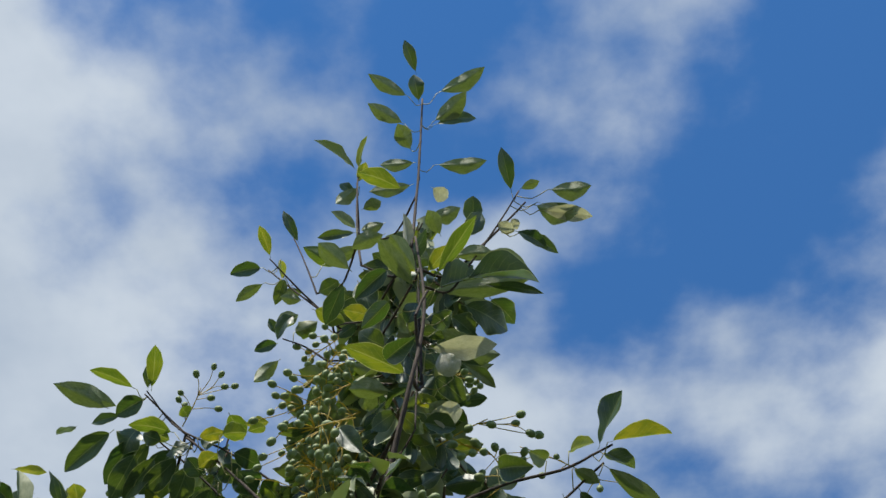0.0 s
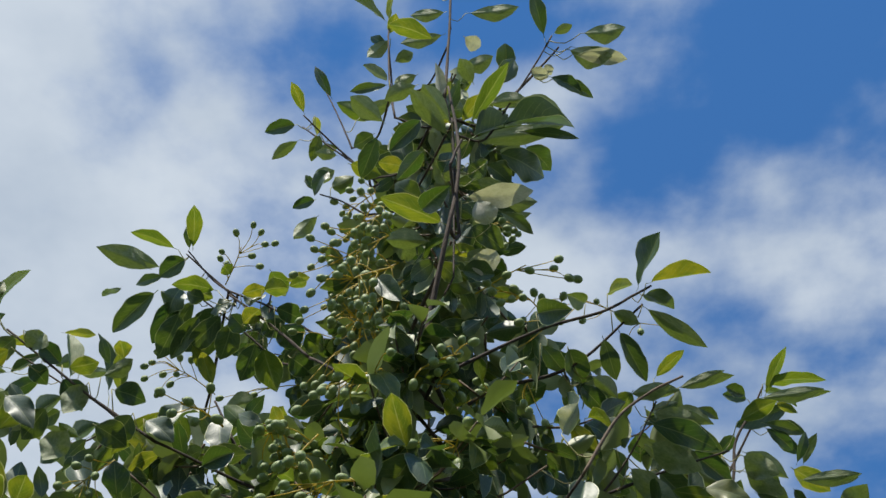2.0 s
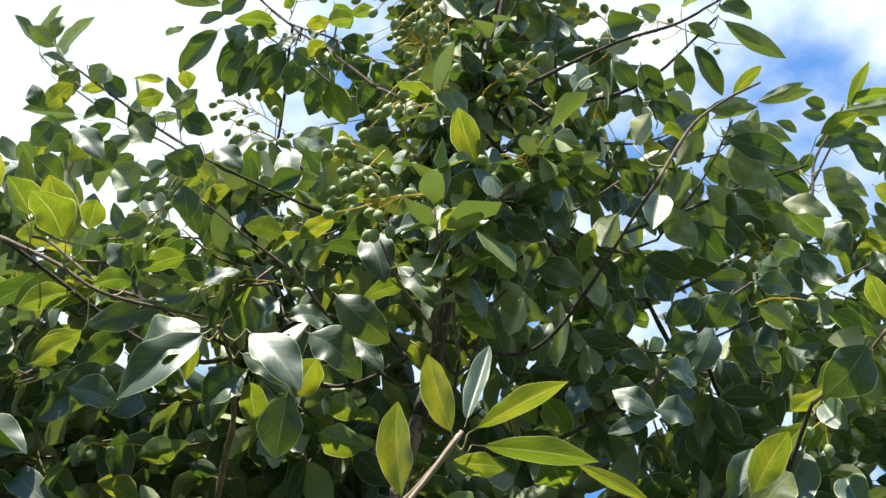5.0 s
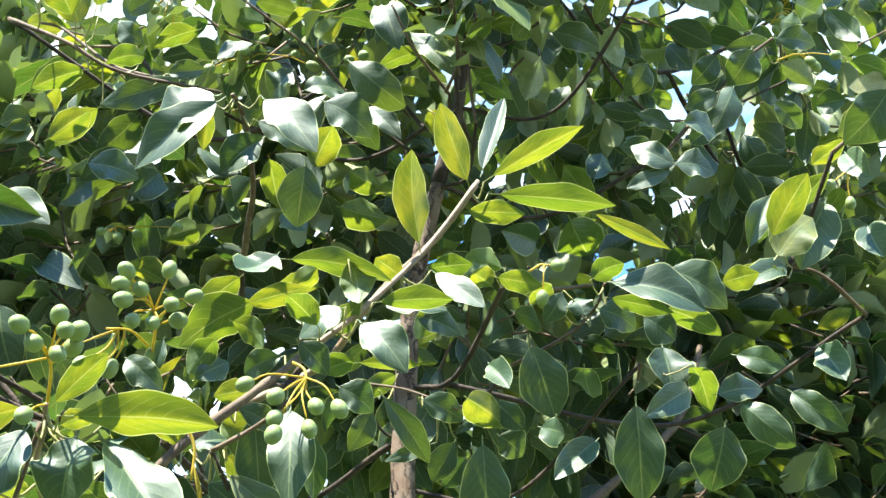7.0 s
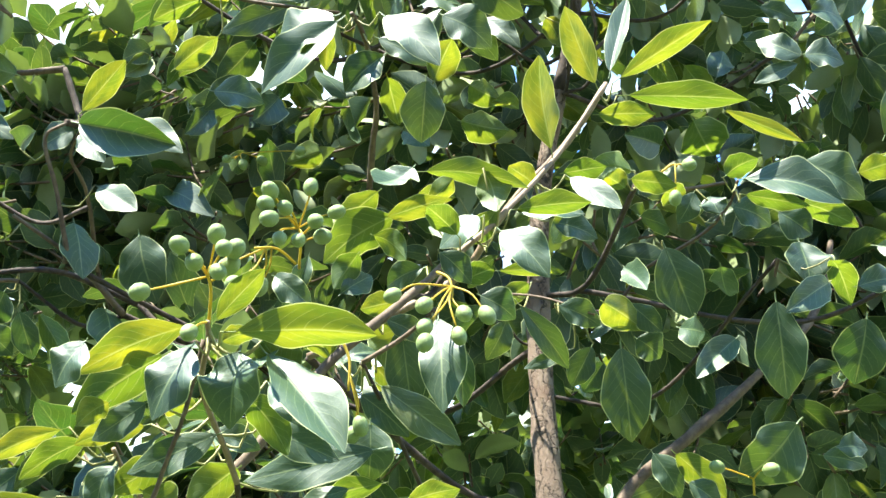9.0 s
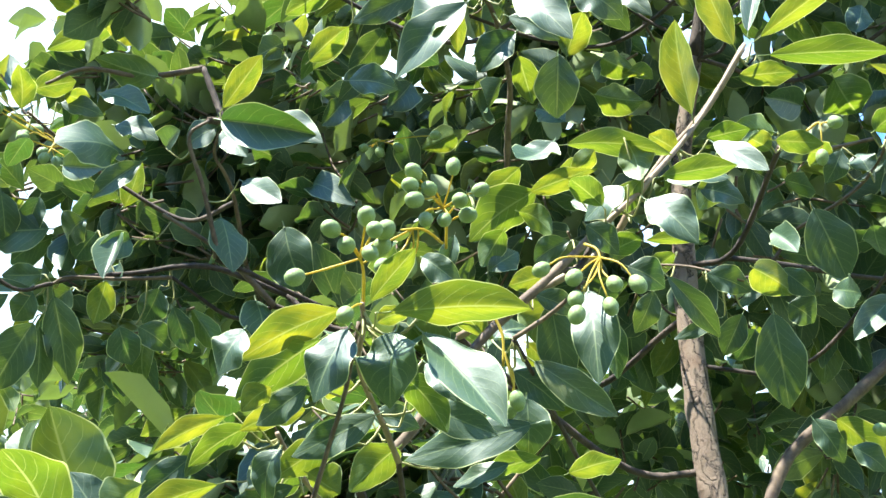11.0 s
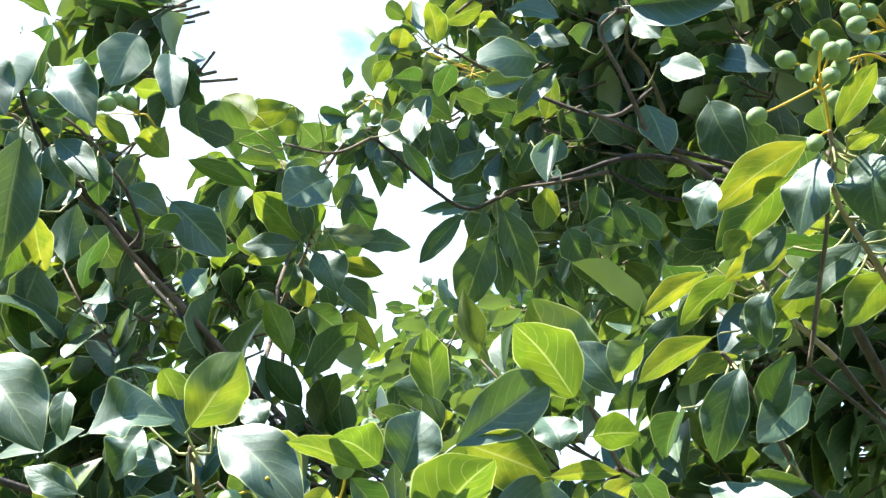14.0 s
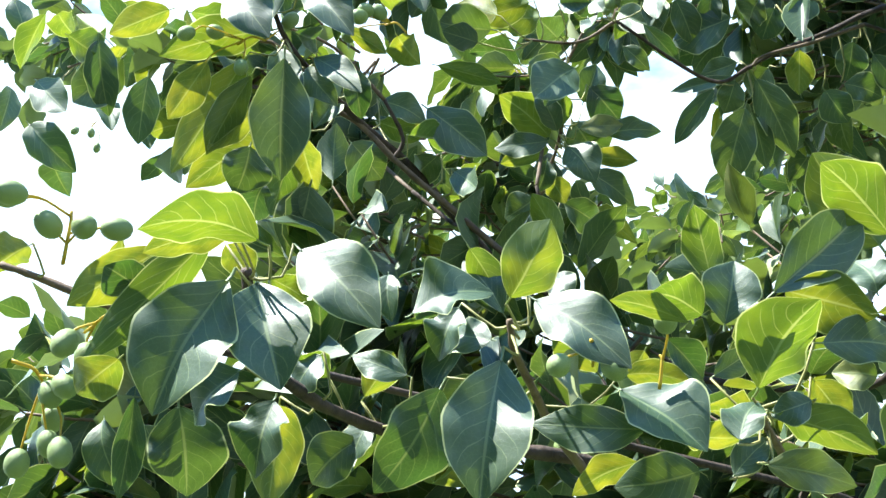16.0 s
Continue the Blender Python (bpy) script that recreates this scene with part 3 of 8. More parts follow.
more([
    (-0.839, 1.497, 3.179, -0.745, 1.517, 3.085, 0.039, 66, "g5"),
    (-0.731, 1.5, 3.235, -0.794, 1.531, 3.233, 0.022, -9, "m3"),
    (-0.599, 1.507, 3.124, -0.626, 1.464, 3.236, 0.039, -21, "m5"),
    (-0.574, 1.505, 3.147, -0.595, 1.476, 3.204, 0.022, 40, "g0"),
    (-0.658, 1.501, 3.179, -0.62, 1.525, 3.209, 0.019, -48, "g3"),
    (-0.718, 1.499, 3.173, -0.782, 1.514, 3.148, 0.028, 30, "m1"),
    (-0.666, 1.502, 3.092, -0.712, 1.505, 3.054, 0.03, -143, "m1"),
    (-0.657, 1.5, 3.225, -0.716, 1.529, 3.239, 0.026, 32, "m3")])
spray([(-0.267, 1.158, 2.579), (-0.285, 1.158, 2.628), (-0.31, 1.158, 2.686)], 0.0024, 0.0014, [
    (-0.346, 1.147, 2.682, -0.348, 1.153, 2.609, 0.055, 12, "s6"),
    (-0.298, 1.15, 2.651, -0.29, 1.143, 2.59, 0.033, 8, "s0")])
spray([(-0.394, 1.059, 2.341), (-0.436, 1.058, 2.363), (-0.495, 1.058, 2.422), (-0.521, 1.058, 2.436)], 0.002, 0.0014, [
    (-0.467, 1.043, 2.403, -0.484, 1, 2.454, 0.04, 36, "y1"),
    (-0.528, 1.047, 2.456, -0.528, 1.012, 2.513, 0.024, -15, "y0"),
    (-0.458, 1.052, 2.427, -0.463, 1.053, 2.483, 0.024, -156, "m0"),
    (-0.463, 1.05, 2.369, -0.528, 1.081, 2.365, 0.027, 9, "m3"),
    (-0.429, 1.053, 2.361, -0.487, 1.086, 2.378, 0.028, -4, "y0"),
    (-0.493, 1.053, 2.421, -0.544, 1.073, 2.458, 0.025, 17, "y0")])
spray([(-0.042, 1.028, 2.548), (0.018, 1.027, 2.586), (0.079, 1.027, 2.621), (0.14, 1.027, 2.642), (0.176, 1.027, 2.667), (0.199, 1.027, 2.684)], 0.0022, 0.0013, [
    (0.181, 1.023, 2.67, 0.213, 0.996, 2.744, 0.032, 19, "m5"),
    (0.192, 1.016, 2.674, 0.265, 1.015, 2.693, 0.027, 21, "y7"),
    (0.187, 1.019, 2.66, 0.225, 1.059, 2.686, 0.025, 12, "m3"),
    (0.148, 1.016, 2.66, 0.179, 1.038, 2.706, 0.022, -12, "y3")])
more([
    (0.123, 1.02, 2.649, 0.103, 0.982, 2.615, 0.02, -143, "m3"),
    (0.069, 1.022, 2.64, 0.102, 0.996, 2.609, 0.029, 132, "m7")])
spray([(0.09, 0.958, 2.324), (0.127, 0.958, 2.393), (0.162, 0.958, 2.427), (0.195, 0.958, 2.447)], 0.0017, 0.0012, [
    (0.076, 0.955, 2.374, 0.093, 0.967, 2.427, 0.023, -71, "m5")])
more([
    (0.194, 0.953, 2.272, 0.224, 1.002, 2.293, 0.022, 5, "m0")])
spray([(0.254, 1.359, 2.642), (0.306, 1.359, 2.695), (0.327, 1.358, 2.777), (0.359, 1.358, 2.834), (0.384, 1.358, 2.883)], 0.0026, 0.0012, [
    (0.381, 1.346, 2.875, 0.466, 1.335, 2.877, 0.025, -1, "y1"),
    (0.38, 1.35, 2.869, 0.434, 1.388, 2.889, 0.022, 24, "m1"),
    (0.328, 1.352, 2.786, 0.312, 1.399, 2.802, 0.018, 36, "m1")])
more([
    (0.386, 1.354, 2.722, 0.439, 1.401, 2.725, 0.029, -28, "y0")])
spray([(-0.166, 1.13, 2.334), (-0.207, 1.116, 2.343), (-0.238, 1.106, 2.35)], 0.002, 0.0012, [
    (-0.168, 1.102, 2.337, -0.147, 1.146, 2.361, 0.022, -21, "y3"),
    (-0.221, 1.141, 2.271, -0.2, 1.188, 2.286, 0.027, -46, "y5"),
    (-0.201, 1.169, 2.271, -0.188, 1.214, 2.295, 0.021, -15, "y3"),
    (-0.236, 1.162, 2.247, -0.197, 1.204, 2.26, 0.032, -52, "y5"),
    (-0.297, 1.131, 2.293, -0.301, 1.187, 2.276, 0.027, -13, "y0"),
    (-0.257, 1.128, 2.275, -0.281, 1.18, 2.262, 0.029, 7, "m0"),
    (-0.287, 1.15, 2.237, -0.254, 1.128, 2.195, 0.026, 87, "m5")])
spray([(-0.431, 1.086, 2.415), (-0.491, 1.075, 2.415)], 0.0022, 0.0012, [
    (-0.482, 1.086, 2.401, -0.578, 1.093, 2.406, 0.04, -8, "m2"),
    (-0.43, 1.082, 2.388, -0.493, 1.071, 2.359, 0.028, 8, "y1"),
    (-0.415, 1.079, 2.406, -0.445, 1.121, 2.422, 0.028, 12, "m4"),
    (-0.472, 1.103, 2.355, -0.534, 1.131, 2.347, 0.025, -6, "y2"),
    (-0.446, 1.141, 2.332, -0.471, 1.123, 2.286, 0.026, -109, "m2"),
    (-0.481, 1.148, 2.307, -0.498, 1.129, 2.26, 0.025, -97, "m5"),
    (-0.532, 1.099, 2.354, -0.539, 1.069, 2.314, 0.027, -88, "m0"),
    (-0.532, 1.104, 2.344, -0.544, 1.078, 2.301, 0.022, -91, "m7"),
    (-0.46, 1.091, 2.379, -0.517, 1.11, 2.408, 0.027, 17, "y6"),
    (-0.427, 1.115, 2.351, -0.473, 1.154, 2.357, 0.034, 25, "m2")])
more([
    (-0.417, 1.161, 2.316, -0.431, 1.138, 2.27, 0.033, -87, "m5"),
    (-0.382, 1.111, 2.37, -0.416, 1.157, 2.372, 0.034, 13, "m2"),
    (-0.381, 1.193, 2.264, -0.43, 1.225, 2.282, 0.028, 48, "y3")])
spray([(-0.296, 0.983, 1.904), (-0.248, 0.98, 1.921), (-0.2, 0.975, 1.939), (-0.177, 0.97, 1.952), (-0.158, 0.959, 1.971), (-0.136, 0.949, 1.991), (-0.109, 0.94, 2.01), (-0.089, 0.931, 2.027), (-0.069, 0.919, 2.047)], 0.003, 0.0022, [
    (-0.159, 0.944, 1.956, -0.205, 0.958, 1.984, 0.02, -79, "s0")], SHOOT)
spray([(-0.065, 1.042, 2.052), (-0.032, 1.051, 2.048), (0.002, 1.055, 2.051)], 0.0024, 0.0014, [
    (-0.072, 1.027, 2.052, -0.112, 1.06, 2.071, 0.022, 57, "y7"),
    (-0.063, 1.023, 2.051, -0.097, 1.05, 2.083, 0.02, 46, "y5")])
more([
    (0.051, 1.074, 2.037, 0.09, 1.123, 2.05, 0.024, -23, "y1")])
spray([(0.03, 1.078, 1.992), (0.026, 1.085, 1.981)], 0.0018, 0.001, [
    (-0.011, 1.061, 1.985, -0.011, 1.119, 1.981, 0.022, 13, "m6"),
    (0.065, 1.082, 1.97, 0.038, 1.048, 1.934, 0.023, -84, "m1"),
    (-0.08, 1.044, 1.983, -0.063, 1.016, 1.944, 0.02, 56, "m5"),
    (-0.1, 1.06, 1.966, -0.078, 1.114, 1.97, 0.026, -44, "y3"),
    (-0.049, 1.08, 1.947, -0.019, 1.05, 1.918, 0.024, 94, "m6")])
more([
    (-0.005, 1.088, 1.938, -0.037, 1.065, 1.897, 0.022, -69, "m3"),
    (0.066, 1.065, 1.979, 0.078, 1.12, 1.987, 0.021, 0, "y2"),
    (0.096, 1.075, 1.991, 0.136, 1.056, 1.965, 0.02, 111, "m6"),
    (0.097, 1.097, 1.966, 0.127, 1.088, 1.924, 0.025, 101, "m4"),
    (0.133, 1.089, 1.966, 0.166, 1.082, 1.926, 0.022, 108, "m1"),
    (0.157, 1.073, 1.992, 0.168, 1.052, 1.949, 0.024, 55, "m5")])
spray([(0.22, 1.191, 2.091), (0.186, 1.165, 2.118), (0.159, 1.156, 2.123)], 0.0022, 0.0012, [
    (0.152, 1.122, 2.13, 0.193, 1.114, 2.186, 0.027, -38, "y1"),
    (0.197, 1.125, 2.168, 0.167, 1.139, 2.108, 0.039, -122, "m3"),
    (0.159, 1.153, 2.122, 0.122, 1.115, 2.09, 0.024, -70, "m1"),
    (0.152, 1.137, 2.108, 0.117, 1.171, 2.126, 0.021, 13, "y3"),
    (0.22, 1.093, 2.206, 0.19, 1.136, 2.206, 0.019, 13, "y6"),
    (0.214, 1.102, 2.196, 0.222, 1.078, 2.149, 0.023, 54, "m3"),
    (0.225, 1.136, 2.144, 0.227, 1.113, 2.096, 0.027, 27, "m3"),
    (0.149, 1.118, 2.152, 0.141, 1.168, 2.163, 0.019, 19, "m7")])
spray([(0.194, 1.625, 2.603), (0.174, 1.568, 2.676), (0.211, 1.535, 2.731)], 0.003, 0.0015, [
    (0.179, 1.536, 2.711, 0.128, 1.52, 2.667, 0.037, -117, "m0"),
    (0.21, 1.524, 2.714, 0.175, 1.51, 2.659, 0.04, -98, "m4"),
    (0.173, 1.552, 2.667, 0.123, 1.539, 2.621, 0.034, -116, "m5"),
    (0.113, 1.581, 2.633, 0.055, 1.546, 2.641, 0.027, -139, "m2"),
    (0.104, 1.585, 2.618, 0.041, 1.58, 2.589, 0.027, -86, "m3"),
    (0.163, 1.589, 2.637, 0.116, 1.568, 2.594, 0.031, -112, "m6"),
    (0.193, 1.578, 2.651, 0.207, 1.572, 2.595, 0.037, 89, "m4"),
    (0.039, 1.507, 2.703, 0.008, 1.483, 2.655, 0.029, -100, "m7"),
    (0.157, 1.604, 2.601, 0.171, 1.606, 2.543, 0.044, 18, "m6")])
spray([(-0.09, 1.16, 2.312), (-0.068, 1.132, 2.356), (-0.05, 1.123, 2.373)], 0.002, 0.0012, [
    (0.003, 1.192, 2.267, 0.018, 1.205, 2.325, 0.027, -113, "m6"),
    (-0.106, 1.119, 2.338, -0.065, 1.158, 2.36, 0.023, -6, "m2"),
    (-0.054, 1.165, 2.289, -0.036, 1.219, 2.29, 0.022, -20, "y1"),
    (-0.024, 1.183, 2.286, -0.012, 1.234, 2.299, 0.027, -25, "y4"),
    (-0.024, 1.215, 2.25, -0.004, 1.272, 2.229, 0.049, -20, "y6"),
    (-0.053, 1.217, 2.222, -0.079, 1.171, 2.203, 0.031, -129, "m3")])
spray([(-0.292, 0.771, 1.683), (-0.274, 0.756, 1.716), (-0.26, 0.744, 1.741), (-0.248, 0.73, 1.769)], 0.0013, 0.0011, [
    (-0.171, 0.764, 1.676, -0.123, 0.754, 1.66, 0.019, 118, "s7")])
spray([(-0.503, 0.983, 2.016), (-0.501, 0.973, 2.031), (-0.502, 0.948, 2.066), (-0.504, 0.925, 2.096), (-0.487, 0.925, 2.108)], 0.0026, 0.0012, [
    (-0.464, 0.897, 2.082, -0.379, 0.9, 2.045, 0.034, 125, "s7"),
    (-0.522, 0.921, 2.087, -0.487, 0.886, 2.068, 0.02, 133, "m5"),
    (-0.47, 0.952, 2.064, -0.426, 0.942, 2.028, 0.024, 77, "m0")])
spray([(-0.511, 0.94, 2.182), (-0.556, 0.923, 2.173), (-0.598, 0.9, 2.176), (-0.631, 0.892, 2.163)], 0.003, 0.0014, [
    (-0.588, 0.907, 2.153, -0.533, 0.9, 2.125, 0.025, 63, "m1"),
    (-0.533, 0.916, 2.159, -0.586, 0.92, 2.194, 0.029, 66, "y2"),
    (-0.733, 0.858, 2.118, -0.755, 0.887, 2.154, 0.02, -91, "m0"),
    (-0.672, 0.896, 2.112, -0.663, 0.855, 2.087, 0.023, -108, "m3")])
more([
    (-0.689, 0.904, 2.105, -0.681, 0.877, 2.062, 0.019, -51, "m6"),
    (-0.665, 0.898, 2.099, -0.679, 0.886, 2.044, 0.024, -76, "m3"),
    (-0.696, 0.899, 2.098, -0.667, 0.893, 2.045, 0.023, 15, "m3"),
    (-0.631, 0.941, 2.089, -0.628, 0.894, 2.074, 0.023, -124, "m0"),
    (-0.631, 0.929, 2.104, -0.577, 0.916, 2.079, 0.023, 118, "m3")])
spray([(-0.477, 1.037, 1.997), (-0.493, 1.015, 2.016), (-0.509, 0.995, 2.033), (-0.544, 0.961, 2.055)], 0.003, 0.0016, [
    (-0.561, 0.95, 2.028, -0.563, 0.914, 1.992, 0.022, -83, "m3"),
    (-0.58, 0.974, 2.009, -0.625, 0.991, 2.042, 0.024, 88, "m6")])
spray([(-0.47, 0.869, 1.702), (-0.471, 0.853, 1.72), (-0.471, 0.84, 1.735)], 0.0018, 0.0014, [
    (-0.47, 0.839, 1.734, -0.485, 0.803, 1.798, 0.048, 48, "y3")])
spray([(-0.611, 0.45, 1.633), (-0.617, 0.434, 1.643), (-0.627, 0.415, 1.651), (-0.639, 0.391, 1.661), (-0.647, 0.377, 1.666)], 0.0024, 0.0018, [
    (-0.626, 0.384, 1.671, -0.677, 0.381, 1.675, 0.02, 28, "y5")])
spray([(-0.693, 0.848, 1.732), (-0.707, 0.794, 1.776), (-0.719, 0.748, 1.813), (-0.732, 0.702, 1.848), (-0.74, 0.673, 1.87), (-0.746, 0.648, 1.892), (-0.753, 0.628, 1.905), (-0.757, 0.606, 1.927), (-0.762, 0.584, 1.945), (-0.768, 0.574, 1.948)], 0.003, 0.0014, [
    (-0.751, 0.578, 1.936, -0.733, 0.585, 1.877, 0.024, 61, "m3"),
    (-0.734, 0.6, 1.941, -0.705, 0.57, 1.916, 0.019, -114, "m7"),
    (-0.751, 0.627, 1.908, -0.73, 0.6, 1.869, 0.02, -35, "m7")])
more([
    (-0.695, 0.641, 1.94, -0.722, 0.681, 1.948, 0.024, -31, "y5"),
    (-0.777, 0.52, 1.955, -0.787, 0.565, 1.976, 0.018, -34, "y5"),
    (-0.768, 0.609, 1.886, -0.803, 0.647, 1.864, 0.024, -16, "y5")])
more([
    (-0.716, 0.696, 1.873, -0.77, 0.705, 1.873, 0.025, 38, "m6"),
    (-0.707, 0.698, 1.856, -0.67, 0.698, 1.817, 0.023, 73, "m6"),
    (-0.726, 0.673, 1.884, -0.74, 0.719, 1.907, 0.02, -20, "y7")])
spray([(-0.797, 0.73, 1.889), (-0.98, 0.779, 2.054), (-1.024, 0.678, 2.109), (-1.085, 0.59, 2.12), (-1.115, 0.559, 2.111)], 0.0018, 0.0011, [
    (-1.101, 0.528, 2.158, -1.154, 0.525, 2.118, 0.026, -12, "y5"),
    (-1.088, 0.532, 2.148, -1.124, 0.563, 2.157, 0.027, -36, "y5"),
    (-1.135, 0.535, 2.1, -1.093, 0.551, 2.052, 0.037, 78, "m0"),
    (-1.14, 0.535, 2.055, -1.106, 0.567, 2.004, 0.037, 94, "m1"),
    (-1.139, 0.563, 2.024, -1.179, 0.597, 2.017, 0.032, -29, "m7"),
    (-1.051, 0.572, 2.144, -1.063, 0.616, 2.164, 0.027, -63, "y6"),
    (-1.099, 0.569, 2.112, -1.064, 0.57, 2.062, 0.026, 44, "m1"),
    (-1.053, 0.602, 2.132, -1.05, 0.593, 2.07, 0.037, -73, "m3"),
    (-1.089, 0.585, 2.075, -1.051, 0.584, 2.031, 0.023, 18, "m1"),
    (-1.08, 0.624, 2.079, -1.061, 0.625, 2.021, 0.028, 36, "m3")])
more([
    (-1.069, 0.57, 2.128, -1.114, 0.563, 2.171, 0.027, 100, "y3"),
    (-1.145, 0.518, 2.092, -1.125, 0.513, 2.036, 0.023, -21, "m1")])
spray([(-0.763, 0.829, 1.911), (-0.799, 0.876, 1.999), (-0.775, 0.874, 2.038), (-0.749, 0.879, 2.073), (-0.733, 0.886, 2.091)], 0.0018, 0.0012, [
    (-0.776, 0.819, 2.087, -0.827, 0.828, 2.097, 0.03, 42, "y5"),
    (-0.804, 0.779, 2.092, -0.826, 0.828, 2.096, 0.03, -34, "y7"),
    (-0.764, 0.847, 2.086, -0.81, 0.848, 2.115, 0.03, 70, "y2"),
    (-0.751, 0.853, 2.057, -0.725, 0.81, 2.041, 0.028, -146, "m0"),
    (-0.754, 0.862, 2.045, -0.763, 0.816, 2.003, 0.029, -100, "m6"),
    (-0.739, 0.877, 2.085, -0.71, 0.86, 2.042, 0.024, 39, "m6"),
    (-0.714, 0.887, 2.08, -0.675, 0.891, 2.041, 0.024, 97, "m3")], root=(-0.775, 0.816, 1.822))
more([
    (-0.757, 0.863, 2.036, -0.749, 0.833, 1.985, 0.029, -53, "m7"),
    (-0.817, 0.8, 2.055, -0.865, 0.819, 2.059, 0.02, 26, "y6"),
    (-0.831, 0.792, 2.048, -0.831, 0.85, 2.062, 0.022, 3, "m2")])
spray([(-0.317, 0.804, 1.636), (-0.32, 0.783, 1.66), (-0.323, 0.762, 1.684), (-0.327, 0.75, 1.694)], 0.0018, 0.0012, [
    (-0.31, 0.739, 1.681, -0.323, 0.73, 1.634, 0.022, -92, "m2")])
more([
    (-0.344, 0.748, 1.63, -0.289, 0.745, 1.6, 0.022, 58, "s0"),
    (-0.371, 0.733, 1.636, -0.385, 0.779, 1.637, 0.018, -3, "m1"),
    (-0.351, 0.775, 1.626, -0.378, 0.769, 1.617, 0.017, -102, "s3"),
    (-0.336, 0.779, 1.64, -0.301, 0.774, 1.625, 0.014, 114, "s7"),
    (-0.319, 0.77, 1.659, -0.289, 0.737, 1.674, 0.018, 133, "m1"),
    (-0.296, 0.781, 1.679, -0.309, 0.747, 1.643, 0.022, -75, "m0")])
more([
    (-0.35, 0.746, 1.669, -0.382, 0.779, 1.664, 0.018, -13, "m7"),
    (-0.313, 0.787, 1.642, -0.339, 0.807, 1.663, 0.014, 73, "m3")])
spray([(-0.728, 0.655, 1.908), (-0.738, 0.618, 1.943), (-0.757, 0.586, 1.96)], 0.0016, 0.001, [
    (-0.74, 0.56, 2.001, -0.723, 0.549, 1.933, 0.053, 29, "s0"),
    (-0.698, 0.625, 1.966, -0.698, 0.673, 1.984, 0.02, -23, "y6"),
    (-0.684, 0.62, 2.005, -0.682, 0.602, 1.95, 0.036, -56, "m0"),
    (-0.673, 0.638, 1.992, -0.65, 0.631, 1.94, 0.023, 27, "m1")])
spray([(-0.548, 0.991, 2.013), (-0.581, 0.966, 2.004), (-0.61, 0.942, 1.998), (-0.62, 0.937, 1.991)], 0.0018, 0.001, [
    (-0.705, 0.828, 1.995, -0.711, 0.787, 1.957, 0.042, -73, "m0")])
more([
    (-0.56, 0.933, 2.025, -0.554, 0.911, 1.97, 0.023, 3, "m7"),
    (-0.467, 1.019, 2.067, -0.456, 1.038, 2.007, 0.048, 158, "m0"),
    (-0.505, 0.984, 2.061, -0.485, 0.986, 2.005, 0.033, 43, "m0")])
more([
    (-0.492, 1.029, 2.006, -0.471, 1.027, 1.953, 0.041, 26, "m0"),
    (-0.558, 0.913, 2.084, -0.546, 0.862, 2.07, 0.041, -75, "m4"),
    (-0.602, 0.858, 2.076, -0.645, 0.886, 2.08, 0.02, -2, "m0")])
spray([(-0.662, 0.83, 2.014), (-0.689, 0.813, 2.002), (-0.716, 0.782, 2.007)], 0.0016, 0.001, [
    (-0.722, 0.758, 2.009, -0.736, 0.702, 2.002, 0.037, -125, "m6"),
    (-0.718, 0.759, 2.021, -0.763, 0.758, 2.059, 0.027, 87, "y0"),
    (-0.697, 0.776, 2.031, -0.755, 0.771, 2.048, 0.024, 56, "y2"),
    (-0.73, 0.748, 1.997, -0.716, 0.702, 1.98, 0.022, -123, "m0"),
    (-0.628, 0.84, 2.035, -0.622, 0.831, 1.995, 0.019, 18, "s0"),
    (-0.663, 0.806, 2.024, -0.651, 0.803, 2.007, 0.016, 62, "s0"),
    (-0.676, 0.782, 2.018, -0.646, 0.784, 2.001, 0.015, 120, "s7")])
spray([(-0.198, 1.08, 2.289), (-0.233, 1.041, 2.328), (-0.276, 1.01, 2.355), (-0.318, 0.98, 2.382)], 0.0016, 0.001, [
    (-0.252, 0.973, 2.378, -0.221, 0.969, 2.392, 0.022, 132, "s7")])
more([
    (-0.269, 1.012, 2.341, -0.312, 1.033, 2.378, 0.024, 39, "y3"),
    (-0.224, 1.024, 2.324, -0.217, 1.049, 2.371, 0.021, -108, "y1"),
    (-0.247, 1.071, 2.267, -0.234, 1.09, 2.317, 0.026, -103, "m7")])
spray([(-0.106, 1.029, 2.243), (-0.131, 1, 2.272), (-0.146, 0.973, 2.301)], 0.0016, 0.001, [
    (-0.188, 0.994, 2.264, -0.147, 0.996, 2.216, 0.033, 116, "m4")])
spray([(-0.03, 1.093, 2.387), (-0.001, 1.077, 2.412), (0.027, 1.072, 2.425), (0.066, 1.061, 2.446)], 0.0016, 0.001, [
    (0.102, 1.066, 2.429, 0.091, 1.053, 2.372, 0.028, -49, "m3"),
    (0.141, 1.147, 2.328, 0.127, 1.127, 2.276, 0.033, -61, "m4")])
more([
    (0.21, 1.126, 2.374, 0.187, 1.151, 2.412, 0.025, 75, "m6"),
    (0.203, 1.12, 2.402, 0.245, 1.167, 2.418, 0.029, -33, "m6"),
    (0.266, 1.156, 2.374, 0.252, 1.171, 2.423, 0.025, 100, "m4"),
    (0.241, 1.168, 2.348, 0.226, 1.185, 2.395, 0.019, 84, "m7"),
    (0.247, 1.184, 2.329, 0.218, 1.201, 2.341, 0.025, -115, "s3"),
    (-0.055, 1.147, 2.309, -0.064, 1.092, 2.309, 0.026, -165, "m4")])
